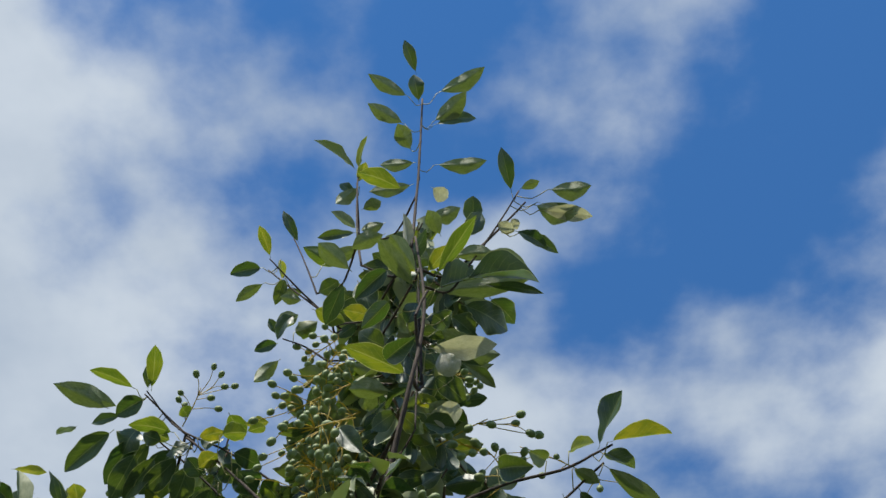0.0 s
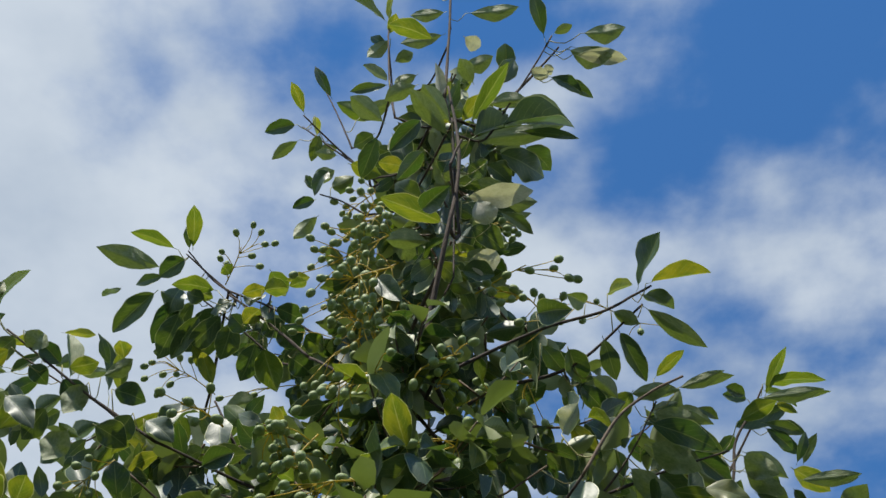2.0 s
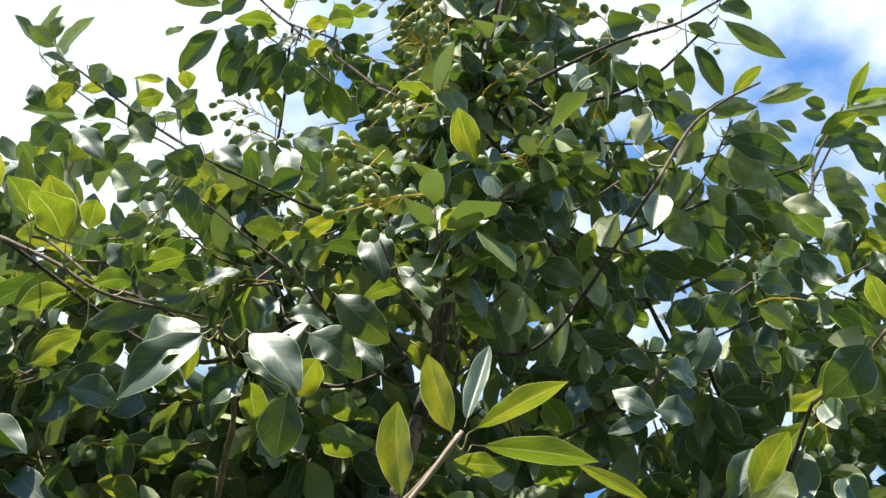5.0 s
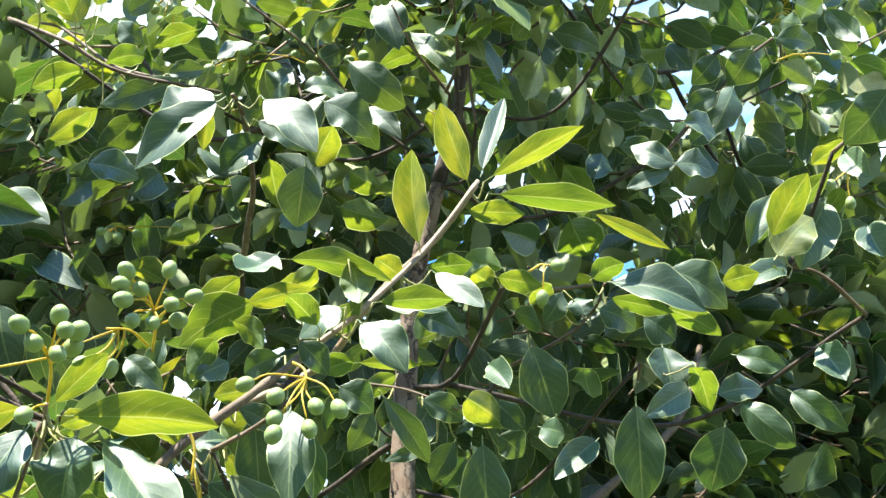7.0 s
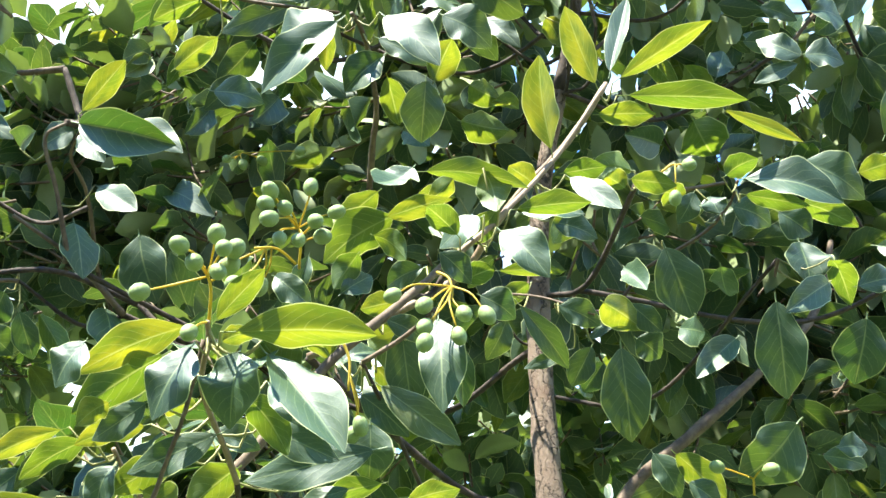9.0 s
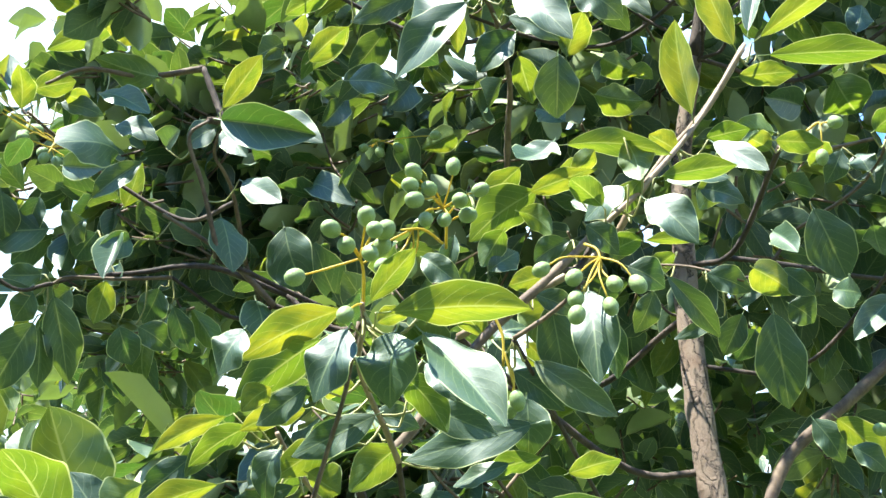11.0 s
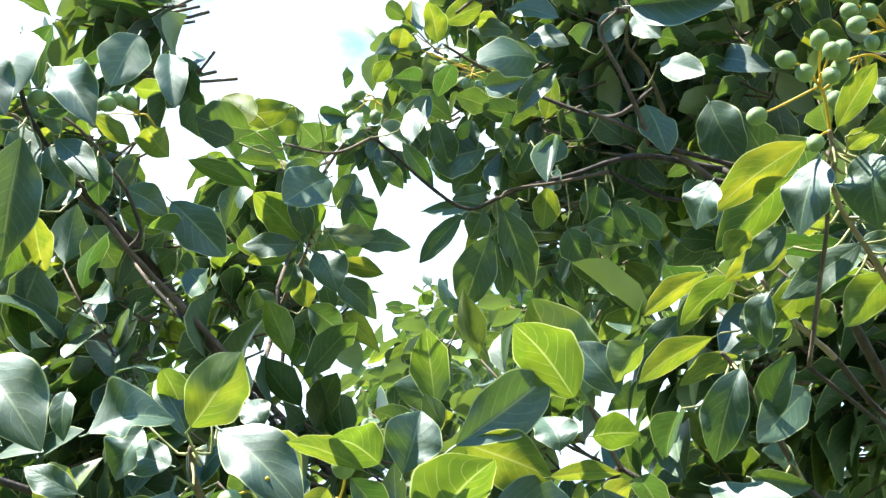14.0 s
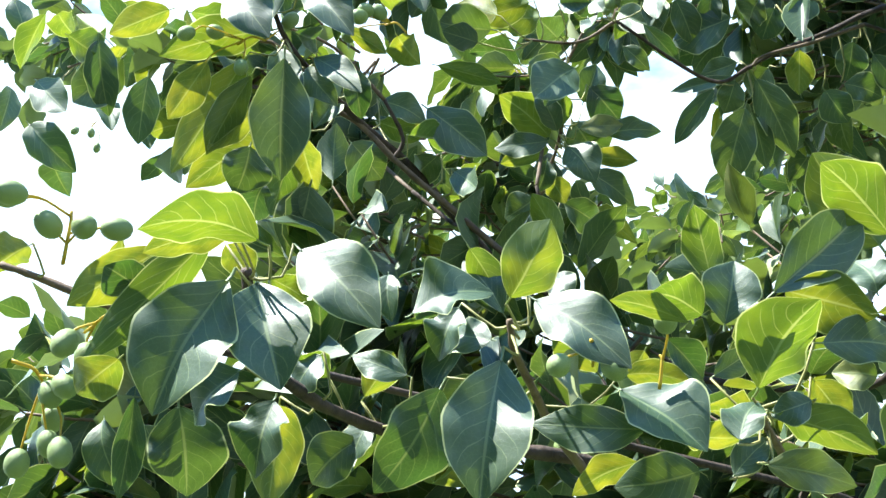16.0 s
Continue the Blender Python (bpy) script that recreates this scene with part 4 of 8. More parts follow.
spray([(0.239, 1.309, 2.488), (0.308, 1.309, 2.525), (0.365, 1.309, 2.555)], 0.0015, 0.001, [
    (0.207, 1.303, 2.527, 0.165, 1.268, 2.498, 0.028, -124, "m1"),
    (0.291, 1.306, 2.502, 0.261, 1.249, 2.49, 0.027, -159, "m1"),
    (0.187, 1.307, 2.562, 0.209, 1.303, 2.517, 0.028, 111, "m7"),
    (0.094, 1.293, 2.543, 0.115, 1.289, 2.496, 0.029, 106, "m0")])
spray([(-0.294, 1.209, 2.438), (-0.314, 1.209, 2.495), (-0.355, 1.209, 2.482)], 0.0015, 0.001, [
    (-0.381, 1.2, 2.476, -0.339, 1.195, 2.478, 0.026, 128, "s7"),
    (-0.488, 1.193, 2.507, -0.449, 1.186, 2.483, 0.027, 128, "s7"),
    (-0.262, 1.2, 2.562, -0.283, 1.197, 2.507, 0.037, -105, "s3"),
    (-0.175, 1.198, 2.587, -0.136, 1.183, 2.549, 0.028, 128, "s7"),
    (-0.312, 1.197, 2.476, -0.352, 1.242, 2.495, 0.025, 35, "m7"),
    (-0.411, 1.198, 2.526, -0.462, 1.229, 2.552, 0.028, 48, "m1"),
    (-0.261, 1.208, 2.466, -0.284, 1.211, 2.454, 0.02, -116, "s3"),
    (-0.21, 1.193, 2.465, -0.227, 1.177, 2.421, 0.026, -89, "m3")])
# the low branch with broad sunlit leaves
spray([(-0.538, 0.686, 1.586), (-0.548, 0.641, 1.594), (-0.561, 0.593, 1.593), (-0.558, 0.544, 1.59), (-0.553, 0.501, 1.593), (-0.544, 0.467, 1.602), (-0.53, 0.449, 1.617), (-0.519, 0.439, 1.631)], 0.004, 0.0024, [
    (-0.513, 0.431, 1.627, -0.531, 0.404, 1.566, 0.046, -79, "s8"),
    (-0.518, 0.443, 1.63, -0.494, 0.443, 1.575, 0.037, 34, "s8"),
    (-0.514, 0.425, 1.646, -0.598, 0.408, 1.613, 0.02, 39, "yb"),
    (-0.488, 0.432, 1.627, -0.498, 0.382, 1.644, 0.028, 29, "yb"),
    (-0.504, 0.426, 1.638, -0.532, 0.398, 1.635, 0.018, 36, "y9"),
    (-0.506, 0.454, 1.642, -0.463, 0.464, 1.597, 0.031, 68, "s9"),
    (-0.496, 0.496, 1.637, -0.492, 0.492, 1.614, 0.012, -30, "s1"),
    (-0.499, 0.507, 1.619, -0.47, 0.529, 1.635, 0.029, 73, "sa"),
    (-0.541, 0.453, 1.597, -0.565, 0.434, 1.582, 0.033, -74, "sa"),
    (-0.578, 0.441, 1.592, -0.59, 0.453, 1.55, 0.036, 170, "m9")], LIMB)
more([
    (-0.576, 0.42, 1.592, -0.597, 0.426, 1.547, 0.014, -175, "m5"),
    (-0.558, 0.479, 1.596, -0.564, 0.466, 1.562, 0.031, -55, "sa"),
    (-0.57, 0.488, 1.6, -0.601, 0.502, 1.564, 0.027, 5, "y1"),
    (-0.566, 0.533, 1.589, -0.588, 0.512, 1.569, 0.025, -102, "m2"),
    (-0.535, 0.436, 1.65, -0.54, 0.453, 1.639, 0.017, -20, "y0"),
    (-0.57, 0.421, 1.632, -0.571, 0.399, 1.645, 0.02, -144, "m6"),
    (-0.554, 0.43, 1.655, -0.575, 0.408, 1.625, 0.015, -120, "m1"),
    (-0.528, 0.455, 1.635, -0.523, 0.473, 1.63, 0.015, -28, "y9"),
    (-0.559, 0.421, 1.652, -0.598, 0.396, 1.64, 0.024, 39, "y2"),
    (-0.548, 0.401, 1.593, -0.576, 0.391, 1.578, 0.022, 38, "y6")])
more([
    (-0.596, 0.433, 1.585, -0.592, 0.448, 1.561, 0.018, 120, "m0"),
    (-0.542, 0.493, 1.614, -0.554, 0.481, 1.599, 0.023, -69, "s9"),
    (-0.552, 0.503, 1.606, -0.55, 0.486, 1.615, 0.017, 24, "y0"),
    (-0.563, 0.528, 1.604, -0.537, 0.528, 1.622, 0.019, -26, "y5"),
    (-0.524, 0.529, 1.604, -0.542, 0.507, 1.618, 0.015, -90, "m9"),
    (-0.562, 0.534, 1.597, -0.57, 0.525, 1.578, 0.021, -65, "s0"),
    (-0.61, 0.421, 1.589, -0.6, 0.418, 1.558, 0.02, 46, "s2")])
# its second shoot
spray([(-0.536, 0.644, 1.584), (-0.523, 0.613, 1.595), (-0.507, 0.584, 1.609), (-0.496, 0.566, 1.618), (-0.49, 0.559, 1.628)], 0.0026, 0.0016, [
    (-0.474, 0.541, 1.605, -0.474, 0.525, 1.536, 0.039, -49, "s8"),
    (-0.515, 0.542, 1.604, -0.543, 0.524, 1.552, 0.034, -130, "m9"),
    (-0.471, 0.541, 1.624, -0.437, 0.54, 1.645, 0.028, -23, "yc"),
    (-0.481, 0.562, 1.638, -0.435, 0.576, 1.596, 0.029, 70, "s9"),
    (-0.496, 0.556, 1.619, -0.523, 0.544, 1.632, 0.021, -74, "s9"),
    (-0.451, 0.607, 1.574, -0.486, 0.564, 1.58, 0.022, -98, "m9"),
    (-0.469, 0.6, 1.599, -0.429, 0.616, 1.567, 0.041, 46, "s8"),
    (-0.5, 0.543, 1.666, -0.507, 0.571, 1.646, 0.016, -23, "y1"),
    (-0.416, 0.6, 1.609, -0.429, 0.56, 1.62, 0.013, 29, "yd"),
    (-0.415, 0.606, 1.614, -0.422, 0.578, 1.625, 0.023, 36, "y9")], TWIG)
more([
    (-0.421, 0.623, 1.614, -0.41, 0.623, 1.646, 0.027, 132, "m8"),
    (-0.501, 0.567, 1.634, -0.503, 0.545, 1.663, 0.016, -117, "m2"),
    (-0.492, 0.573, 1.652, -0.479, 0.58, 1.673, 0.016, 129, "m1"),
    (-0.478, 0.615, 1.61, -0.457, 0.641, 1.61, 0.016, -36, "y1"),
    (-0.488, 0.637, 1.576, -0.519, 0.617, 1.566, 0.018, 39, "y9"),
    (-0.462, 0.651, 1.567, -0.488, 0.617, 1.559, 0.029, -106, "m9"),
    (-0.495, 0.604, 1.65, -0.499, 0.593, 1.666, 0.016, -118, "m2"),
    (-0.472, 0.628, 1.625, -0.491, 0.627, 1.609, 0.02, 24, "y2"),
    (-0.465, 0.632, 1.63, -0.461, 0.654, 1.611, 0.017, 118, "m5"),
    (-0.511, 0.548, 1.641, -0.521, 0.536, 1.618, 0.024, -63, "sa")])
more([
    (-0.526, 0.573, 1.615, -0.542, 0.559, 1.602, 0.016, -108, "m0")])
# shoots beside it
spray([(-0.459, 0.734, 1.569), (-0.458, 0.705, 1.579), (-0.446, 0.678, 1.585), (-0.432, 0.653, 1.59)], 0.0026, 0.0016, [
    (-0.421, 0.637, 1.586, -0.387, 0.641, 1.625, 0.044, -17, "y8"),
    (-0.409, 0.648, 1.637, -0.386, 0.687, 1.631, 0.032, -38, "y9"),
    (-0.412, 0.642, 1.63, -0.377, 0.68, 1.674, 0.029, 104, "m8"),
    (-0.376, 0.698, 1.662, -0.378, 0.647, 1.692, 0.031, 33, "y9"),
    (-0.363, 0.716, 1.668, -0.375, 0.695, 1.696, 0.023, -102, "m0"),
    (-0.345, 0.712, 1.693, -0.363, 0.707, 1.674, 0.02, 33, "y5"),
    (-0.405, 0.664, 1.613, -0.376, 0.699, 1.611, 0.024, 93, "m9"),
    (-0.363, 0.678, 1.619, -0.375, 0.7, 1.593, 0.013, -48, "y5"),
    (-0.366, 0.699, 1.622, -0.374, 0.711, 1.589, 0.032, 157, "m9"),
    (-0.377, 0.669, 1.618, -0.348, 0.689, 1.623, 0.012, -31, "yd")], TWIG)
more([
    (-0.422, 0.625, 1.563, -0.418, 0.636, 1.588, 0.02, 51, "s9"),
    (-0.45, 0.616, 1.576, -0.435, 0.65, 1.568, 0.019, -33, "yc"),
    (-0.415, 0.638, 1.579, -0.398, 0.688, 1.567, 0.024, -30, "y8"),
    (-0.401, 0.654, 1.583, -0.413, 0.639, 1.578, 0.016, -90, "m9"),
    (-0.445, 0.665, 1.568, -0.417, 0.702, 1.557, 0.02, 101, "m9"),
    (-0.386, 0.719, 1.607, -0.406, 0.716, 1.568, 0.027, -142, "m0"),
    (-0.433, 0.697, 1.613, -0.435, 0.723, 1.596, 0.02, -27, "y0"),
    (-0.401, 0.715, 1.648, -0.401, 0.706, 1.669, 0.023, -134, "m2"),
    (-0.388, 0.72, 1.656, -0.369, 0.736, 1.66, 0.022, -40, "y0"),
    (-0.364, 0.723, 1.628, -0.386, 0.715, 1.62, 0.02, 31, "y2")])
more([
    (-0.456, 0.658, 1.562, -0.442, 0.675, 1.583, 0.016, 91, "m9"),
    (-0.413, 0.724, 1.613, -0.426, 0.707, 1.616, 0.017, -106, "m1"),
    (-0.397, 0.744, 1.59, -0.402, 0.763, 1.573, 0.02, -25, "y1"),
    (-0.462, 0.659, 1.613, -0.448, 0.676, 1.627, 0.014, 108, "m0")])
# leaves hanging from the branch above
spray([(-0.775, 0.816, 1.822), (-0.764, 0.757, 1.848), (-0.754, 0.713, 1.869), (-0.748, 0.678, 1.883), (-0.746, 0.647, 1.895), (-0.741, 0.612, 1.91), (-0.737, 0.579, 1.931), (-0.727, 0.56, 1.947)], 0.004, 0.0016, [
    (-0.711, 0.562, 1.906, -0.732, 0.575, 1.818, 0.042, -178, "m8"),
    (-0.76, 0.533, 1.913, -0.804, 0.526, 1.883, 0.025, 33, "y0"),
    (-0.746, 0.555, 1.918, -0.825, 0.541, 1.856, 0.031, 29, "y1"),
    (-0.742, 0.558, 1.904, -0.798, 0.554, 1.861, 0.024, 30, "y5"),
    (-0.755, 0.576, 1.891, -0.802, 0.556, 1.871, 0.018, 36, "y2"),
    (-0.779, 0.594, 1.882, -0.84, 0.561, 1.86, 0.035, 38, "y9"),
    (-0.781, 0.579, 1.872, -0.794, 0.575, 1.837, 0.037, -135, "m9"),
    (-0.806, 0.509, 1.918, -0.826, 0.514, 1.869, 0.026, -161, "m0"),
    (-0.736, 0.57, 1.938, -0.798, 0.512, 1.93, 0.031, 38, "y9"),
    (-0.719, 0.587, 1.914, -0.675, 0.597, 1.869, 0.02, 69, "s9")], LIMB)
more([
    (-0.792, 0.636, 1.866, -0.819, 0.633, 1.813, 0.046, -143, "m9"),
    (-0.72, 0.519, 1.938, -0.68, 0.526, 1.89, 0.035, 67, "s9"),
    (-0.693, 0.56, 1.946, -0.647, 0.568, 1.891, 0.031, 67, "sa"),
    (-0.739, 0.594, 1.918, -0.715, 0.599, 1.887, 0.02, 68, "s2"),
    (-0.727, 0.628, 1.926, -0.732, 0.638, 1.89, 0.02, 153, "m1"),
    (-0.749, 0.663, 1.923, -0.727, 0.692, 1.906, 0.023, 96, "m9"),
    (-0.739, 0.696, 1.926, -0.711, 0.735, 1.884, 0.035, 97, "m0"),
    (-0.728, 0.697, 1.956, -0.702, 0.746, 1.947, 0.018, -36, "yd"),
    (-0.793, 0.616, 1.883, -0.827, 0.625, 1.85, 0.025, 18, "y1"),
    (-0.817, 0.612, 1.869, -0.832, 0.609, 1.842, 0.029, -138, "m2")])
more([
    (-0.691, 0.595, 1.924, -0.683, 0.627, 1.913, 0.015, -32, "yd"),
    (-0.788, 0.664, 1.908, -0.78, 0.69, 1.88, 0.034, 113, "m0"),
    (-0.771, 0.677, 1.92, -0.758, 0.71, 1.911, 0.023, -34, "y0"),
    (-0.823, 0.498, 1.936, -0.865, 0.482, 1.914, 0.034, -141, "m6"),
    (-0.77, 0.508, 1.949, -0.808, 0.479, 1.941, 0.023, 35, "y1"),
    (-0.824, 0.476, 1.946, -0.838, 0.494, 1.891, 0.025, 163, "m1"),
    (-0.833, 0.456, 1.942, -0.828, 0.479, 1.933, 0.027, -36, "y5")])
# the small shoot against the sky
spray([(-0.81, 0.849, 1.839), (-0.852, 0.899, 1.912), (-0.848, 0.903, 1.945), (-0.824, 0.898, 1.973), (-0.796, 0.888, 1.991), (-0.763, 0.87, 2.02)], 0.0024, 0.0014, [
    (-0.789, 0.876, 1.983, -0.796, 0.82, 2.016, 0.037, 37, "y9"),
    (-0.772, 0.866, 1.977, -0.766, 0.84, 2.011, 0.022, -138, "m1"),
    (-0.781, 0.878, 1.991, -0.762, 0.866, 2.014, 0.015, -5, "y5"),
    (-0.777, 0.864, 1.973, -0.81, 0.824, 1.971, 0.024, -95, "m9"),
    (-0.792, 0.878, 1.977, -0.828, 0.845, 1.973, 0.021, 36, "y1"),
    (-0.778, 0.878, 1.976, -0.751, 0.881, 1.934, 0.034, 62, "s9"),
    (-0.779, 0.893, 1.996, -0.752, 0.925, 2.001, 0.022, 95, "m0"),
    (-0.784, 0.892, 2.01, -0.78, 0.92, 1.967, 0.046, 120, "m9"),
    (-0.773, 0.915, 1.996, -0.737, 0.959, 2.001, 0.023, 95, "m9"),
    (-0.779, 0.902, 2.023, -0.755, 0.905, 2.059, 0.028, 144, "m1")], TWIG, (-0.781, 0.824, 1.824))
more([
    (-0.768, 0.899, 2.039, -0.76, 0.931, 2.01, 0.036, 119, "m0"),
    (-0.785, 0.905, 1.975, -0.754, 0.942, 1.974, 0.021, -36, "yd"),
    (-0.795, 0.914, 1.971, -0.769, 0.951, 1.936, 0.027, 97, "m9"),
    (-0.838, 0.897, 1.956, -0.859, 0.876, 1.941, 0.036, -102, "m9"),
    (-0.826, 0.914, 1.951, -0.803, 0.946, 1.935, 0.032, 101, "m2"),
    (-0.817, 0.893, 1.968, -0.823, 0.917, 1.951, 0.023, -23, "y0"),
    (-0.811, 0.888, 1.981, -0.823, 0.885, 1.951, 0.02, -133, "m5")])
# the brown stem of the long shoot
spray([(-0.291, 0.821, 1.733), (-0.267, 0.829, 1.752), (-0.227, 0.839, 1.81), (-0.19, 0.856, 1.855), (-0.162, 0.874, 1.895)], 0.0034, 0.0026, [
    (-0.227, 0.852, 1.819, -0.236, 0.827, 1.835, 0.017, 17, "y1"),
    (-0.203, 0.865, 1.853, -0.178, 0.875, 1.84, 0.015, 109, "m9"),
    (-0.189, 0.864, 1.862, -0.216, 0.861, 1.86, 0.017, 34, "y0"),
    (-0.249, 0.847, 1.791, -0.228, 0.85, 1.797, 0.015, 108, "m2")], TWIG)
# the long pale shoot
spray([(-0.162, 0.874, 1.895), (-0.136, 0.884, 1.926), (-0.101, 0.912, 1.991), (-0.067, 0.917, 2.048)], 0.0021, 0.0015, [
    (-0.072, 0.91, 2.037, -0.086, 0.864, 2.075, 0.023, 40, "y0"),
    (-0.065, 0.914, 2.049, -0.048, 0.922, 2.131, 0.015, 0, "s3"),
    (-0.062, 0.909, 2.04, 0.007, 0.896, 2.075, 0.02, -19, "yd"),
    (-0.061, 0.922, 2.04, 0.026, 0.942, 2.04, 0.022, -25, "yd"),
    (-0.078, 0.92, 2.025, -0.036, 0.926, 2.026, 0.019, -25, "y9"),
    (-0.105, 0.909, 1.985, -0.106, 0.866, 2.038, 0.027, 36, "y8"),
    (-0.184, 0.862, 1.955, -0.11, 0.879, 1.954, 0.019, -25, "yb"),
    (-0.141, 0.864, 1.951, -0.137, 0.884, 1.936, 0.023, -15, "y2"),
    (-0.176, 0.836, 1.94, -0.196, 0.832, 1.913, 0.028, -77, "sc"),
    (-0.201, 0.849, 1.913, -0.157, 0.845, 1.921, 0.016, -28, "y9")], SHOOT)
more([
    (-0.198, 0.839, 1.928, -0.23, 0.851, 1.915, 0.019, 28, "y0"),
    (-0.19, 0.85, 1.917, -0.241, 0.858, 1.897, 0.03, 31, "y9"),
    (-0.206, 0.845, 1.9, -0.185, 0.859, 1.893, 0.017, -31, "y2"),
    (-0.141, 0.865, 1.916, -0.171, 0.862, 1.901, 0.024, -80, "s9"),
    (-0.133, 0.872, 1.926, -0.155, 0.886, 1.911, 0.017, 27, "y8"),
    (-0.135, 0.871, 1.91, -0.104, 0.866, 1.872, 0.026, 78, "s9"),
    (-0.127, 0.875, 1.924, -0.076, 0.878, 1.928, 0.018, -27, "yd"),
    (-0.096, 0.901, 1.964, -0.061, 0.896, 1.93, 0.018, 78, "s0"),
    (-0.102, 0.916, 1.977, -0.071, 0.917, 1.981, 0.018, -29, "y9"),
    (-0.127, 0.893, 1.934, -0.084, 0.894, 1.932, 0.018, 81, "s9")])
more([
    (-0.063, 0.954, 1.984, -0.076, 0.939, 1.992, 0.017, 27, "y1"),
    (-0.063, 0.958, 1.996, -0.03, 0.967, 1.994, 0.018, -29, "y9"),
    (-0.154, 0.857, 1.896, -0.168, 0.833, 1.91, 0.017, 22, "y1"),
    (-0.169, 0.861, 1.893, -0.151, 0.875, 1.875, 0.017, 120, "m9"),
    (-0.117, 0.918, 1.971, -0.133, 0.901, 1.98, 0.019, 27, "y0"),
    (-0.112, 0.924, 1.947, -0.081, 0.933, 1.936, 0.018, 103, "m9"),
    (-0.089, 0.922, 1.956, -0.114, 0.936, 1.942, 0.019, 25, "y2"),
    (-0.179, 0.868, 1.932, -0.158, 0.857, 1.942, 0.014, -25, "y5"),
    (-0.213, 0.848, 1.891, -0.233, 0.859, 1.877, 0.017, 25, "y1"),
    (-0.229, 0.858, 1.868, -0.209, 0.857, 1.884, 0.017, 113, "m2")])
more([
    (-0.257, 0.822, 1.865, -0.235, 0.82, 1.849, 0.018, 81, "s2"),
    (-0.238, 0.831, 1.883, -0.248, 0.836, 1.861, 0.012, -132, "m5"),
    (-0.16, 0.879, 1.942, -0.186, 0.867, 1.946, 0.016, 33, "y2")])
# the fruiting shoot
spray([(-0.261, 0.812, 1.732), (-0.26, 0.788, 1.743), (-0.257, 0.752, 1.755), (-0.246, 0.731, 1.767), (-0.243, 0.722, 1.774)], 0.0018, 0.0013, [
    (-0.25, 0.723, 1.775, -0.314, 0.73, 1.763, 0.021, 30, "y9"),
    (-0.266, 0.733, 1.767, -0.32, 0.744, 1.752, 0.024, 31, "y1"),
    (-0.245, 0.716, 1.76, -0.266, 0.712, 1.725, 0.029, -76, "s9"),
    (-0.228, 0.73, 1.763, -0.234, 0.725, 1.725, 0.033, -1, "sa"),
    (-0.234, 0.719, 1.765, -0.161, 0.735, 1.765, 0.026, -27, "y8"),
    (-0.243, 0.727, 1.775, -0.21, 0.71, 1.792, 0.014, -25, "y0"),
    (-0.218, 0.729, 1.761, -0.17, 0.724, 1.702, 0.029, 52, "s8"),
    (-0.239, 0.761, 1.755, -0.222, 0.789, 1.737, 0.02, -24, "y1"),
    (-0.253, 0.774, 1.742, -0.303, 0.767, 1.723, 0.019, -103, "m9"),
    (-0.279, 0.744, 1.748, -0.31, 0.743, 1.73, 0.016, -110, "m9")], SHOOT)
more([
    (-0.287, 0.761, 1.744, -0.326, 0.759, 1.74, 0.017, 31, "y9"),
    (-0.184, 0.823, 1.748, -0.26, 0.809, 1.733, 0.023, -100, "m9"),
    (-0.245, 0.784, 1.752, -0.201, 0.799, 1.732, 0.018, 103, "m0"),
    (-0.228, 0.763, 1.761, -0.209, 0.759, 1.735, 0.014, 77, "s9"),
    (-0.3, 0.758, 1.724, -0.313, 0.754, 1.7, 0.019, -74, "s2"),
    (-0.278, 0.777, 1.734, -0.318, 0.786, 1.723, 0.02, 31, "y0"),
    (-0.194, 0.823, 1.766, -0.198, 0.832, 1.733, 0.024, -166, "m9"),
    (-0.202, 0.826, 1.729, -0.238, 0.824, 1.722, 0.013, -81, "s9"),
    (-0.188, 0.839, 1.736, -0.229, 0.84, 1.731, 0.015, 28, "y9"),
    (-0.182, 0.846, 1.727, -0.149, 0.841, 1.733, 0.017, -27, "y9")])
more([
    (-0.222, 0.744, 1.775, -0.2, 0.741, 1.779, 0.014, -27, "y0"),
    (-0.245, 0.741, 1.773, -0.224, 0.737, 1.777, 0.012, -27, "y1"),
    (-0.263, 0.764, 1.75, -0.279, 0.752, 1.756, 0.015, 31, "y2"),
    (-0.258, 0.809, 1.74, -0.291, 0.819, 1.729, 0.022, 30, "y1"),
    (-0.23, 0.832, 1.744, -0.213, 0.841, 1.728, 0.018, 114, "m0"),
    (-0.301, 0.784, 1.721, -0.286, 0.798, 1.714, 0.021, -29, "y5"),
    (-0.291, 0.728, 1.741, -0.31, 0.733, 1.735, 0.014, 29, "y9"),
    (-0.229, 0.785, 1.763, -0.208, 0.794, 1.752, 0.014, 109, "m5"),
    (-0.272, 0.795, 1.754, -0.246, 0.803, 1.746, 0.015, 103, "m9"),
    (-0.302, 0.716, 1.77, -0.319, 0.713, 1.749, 0.025, -78, "s9")])
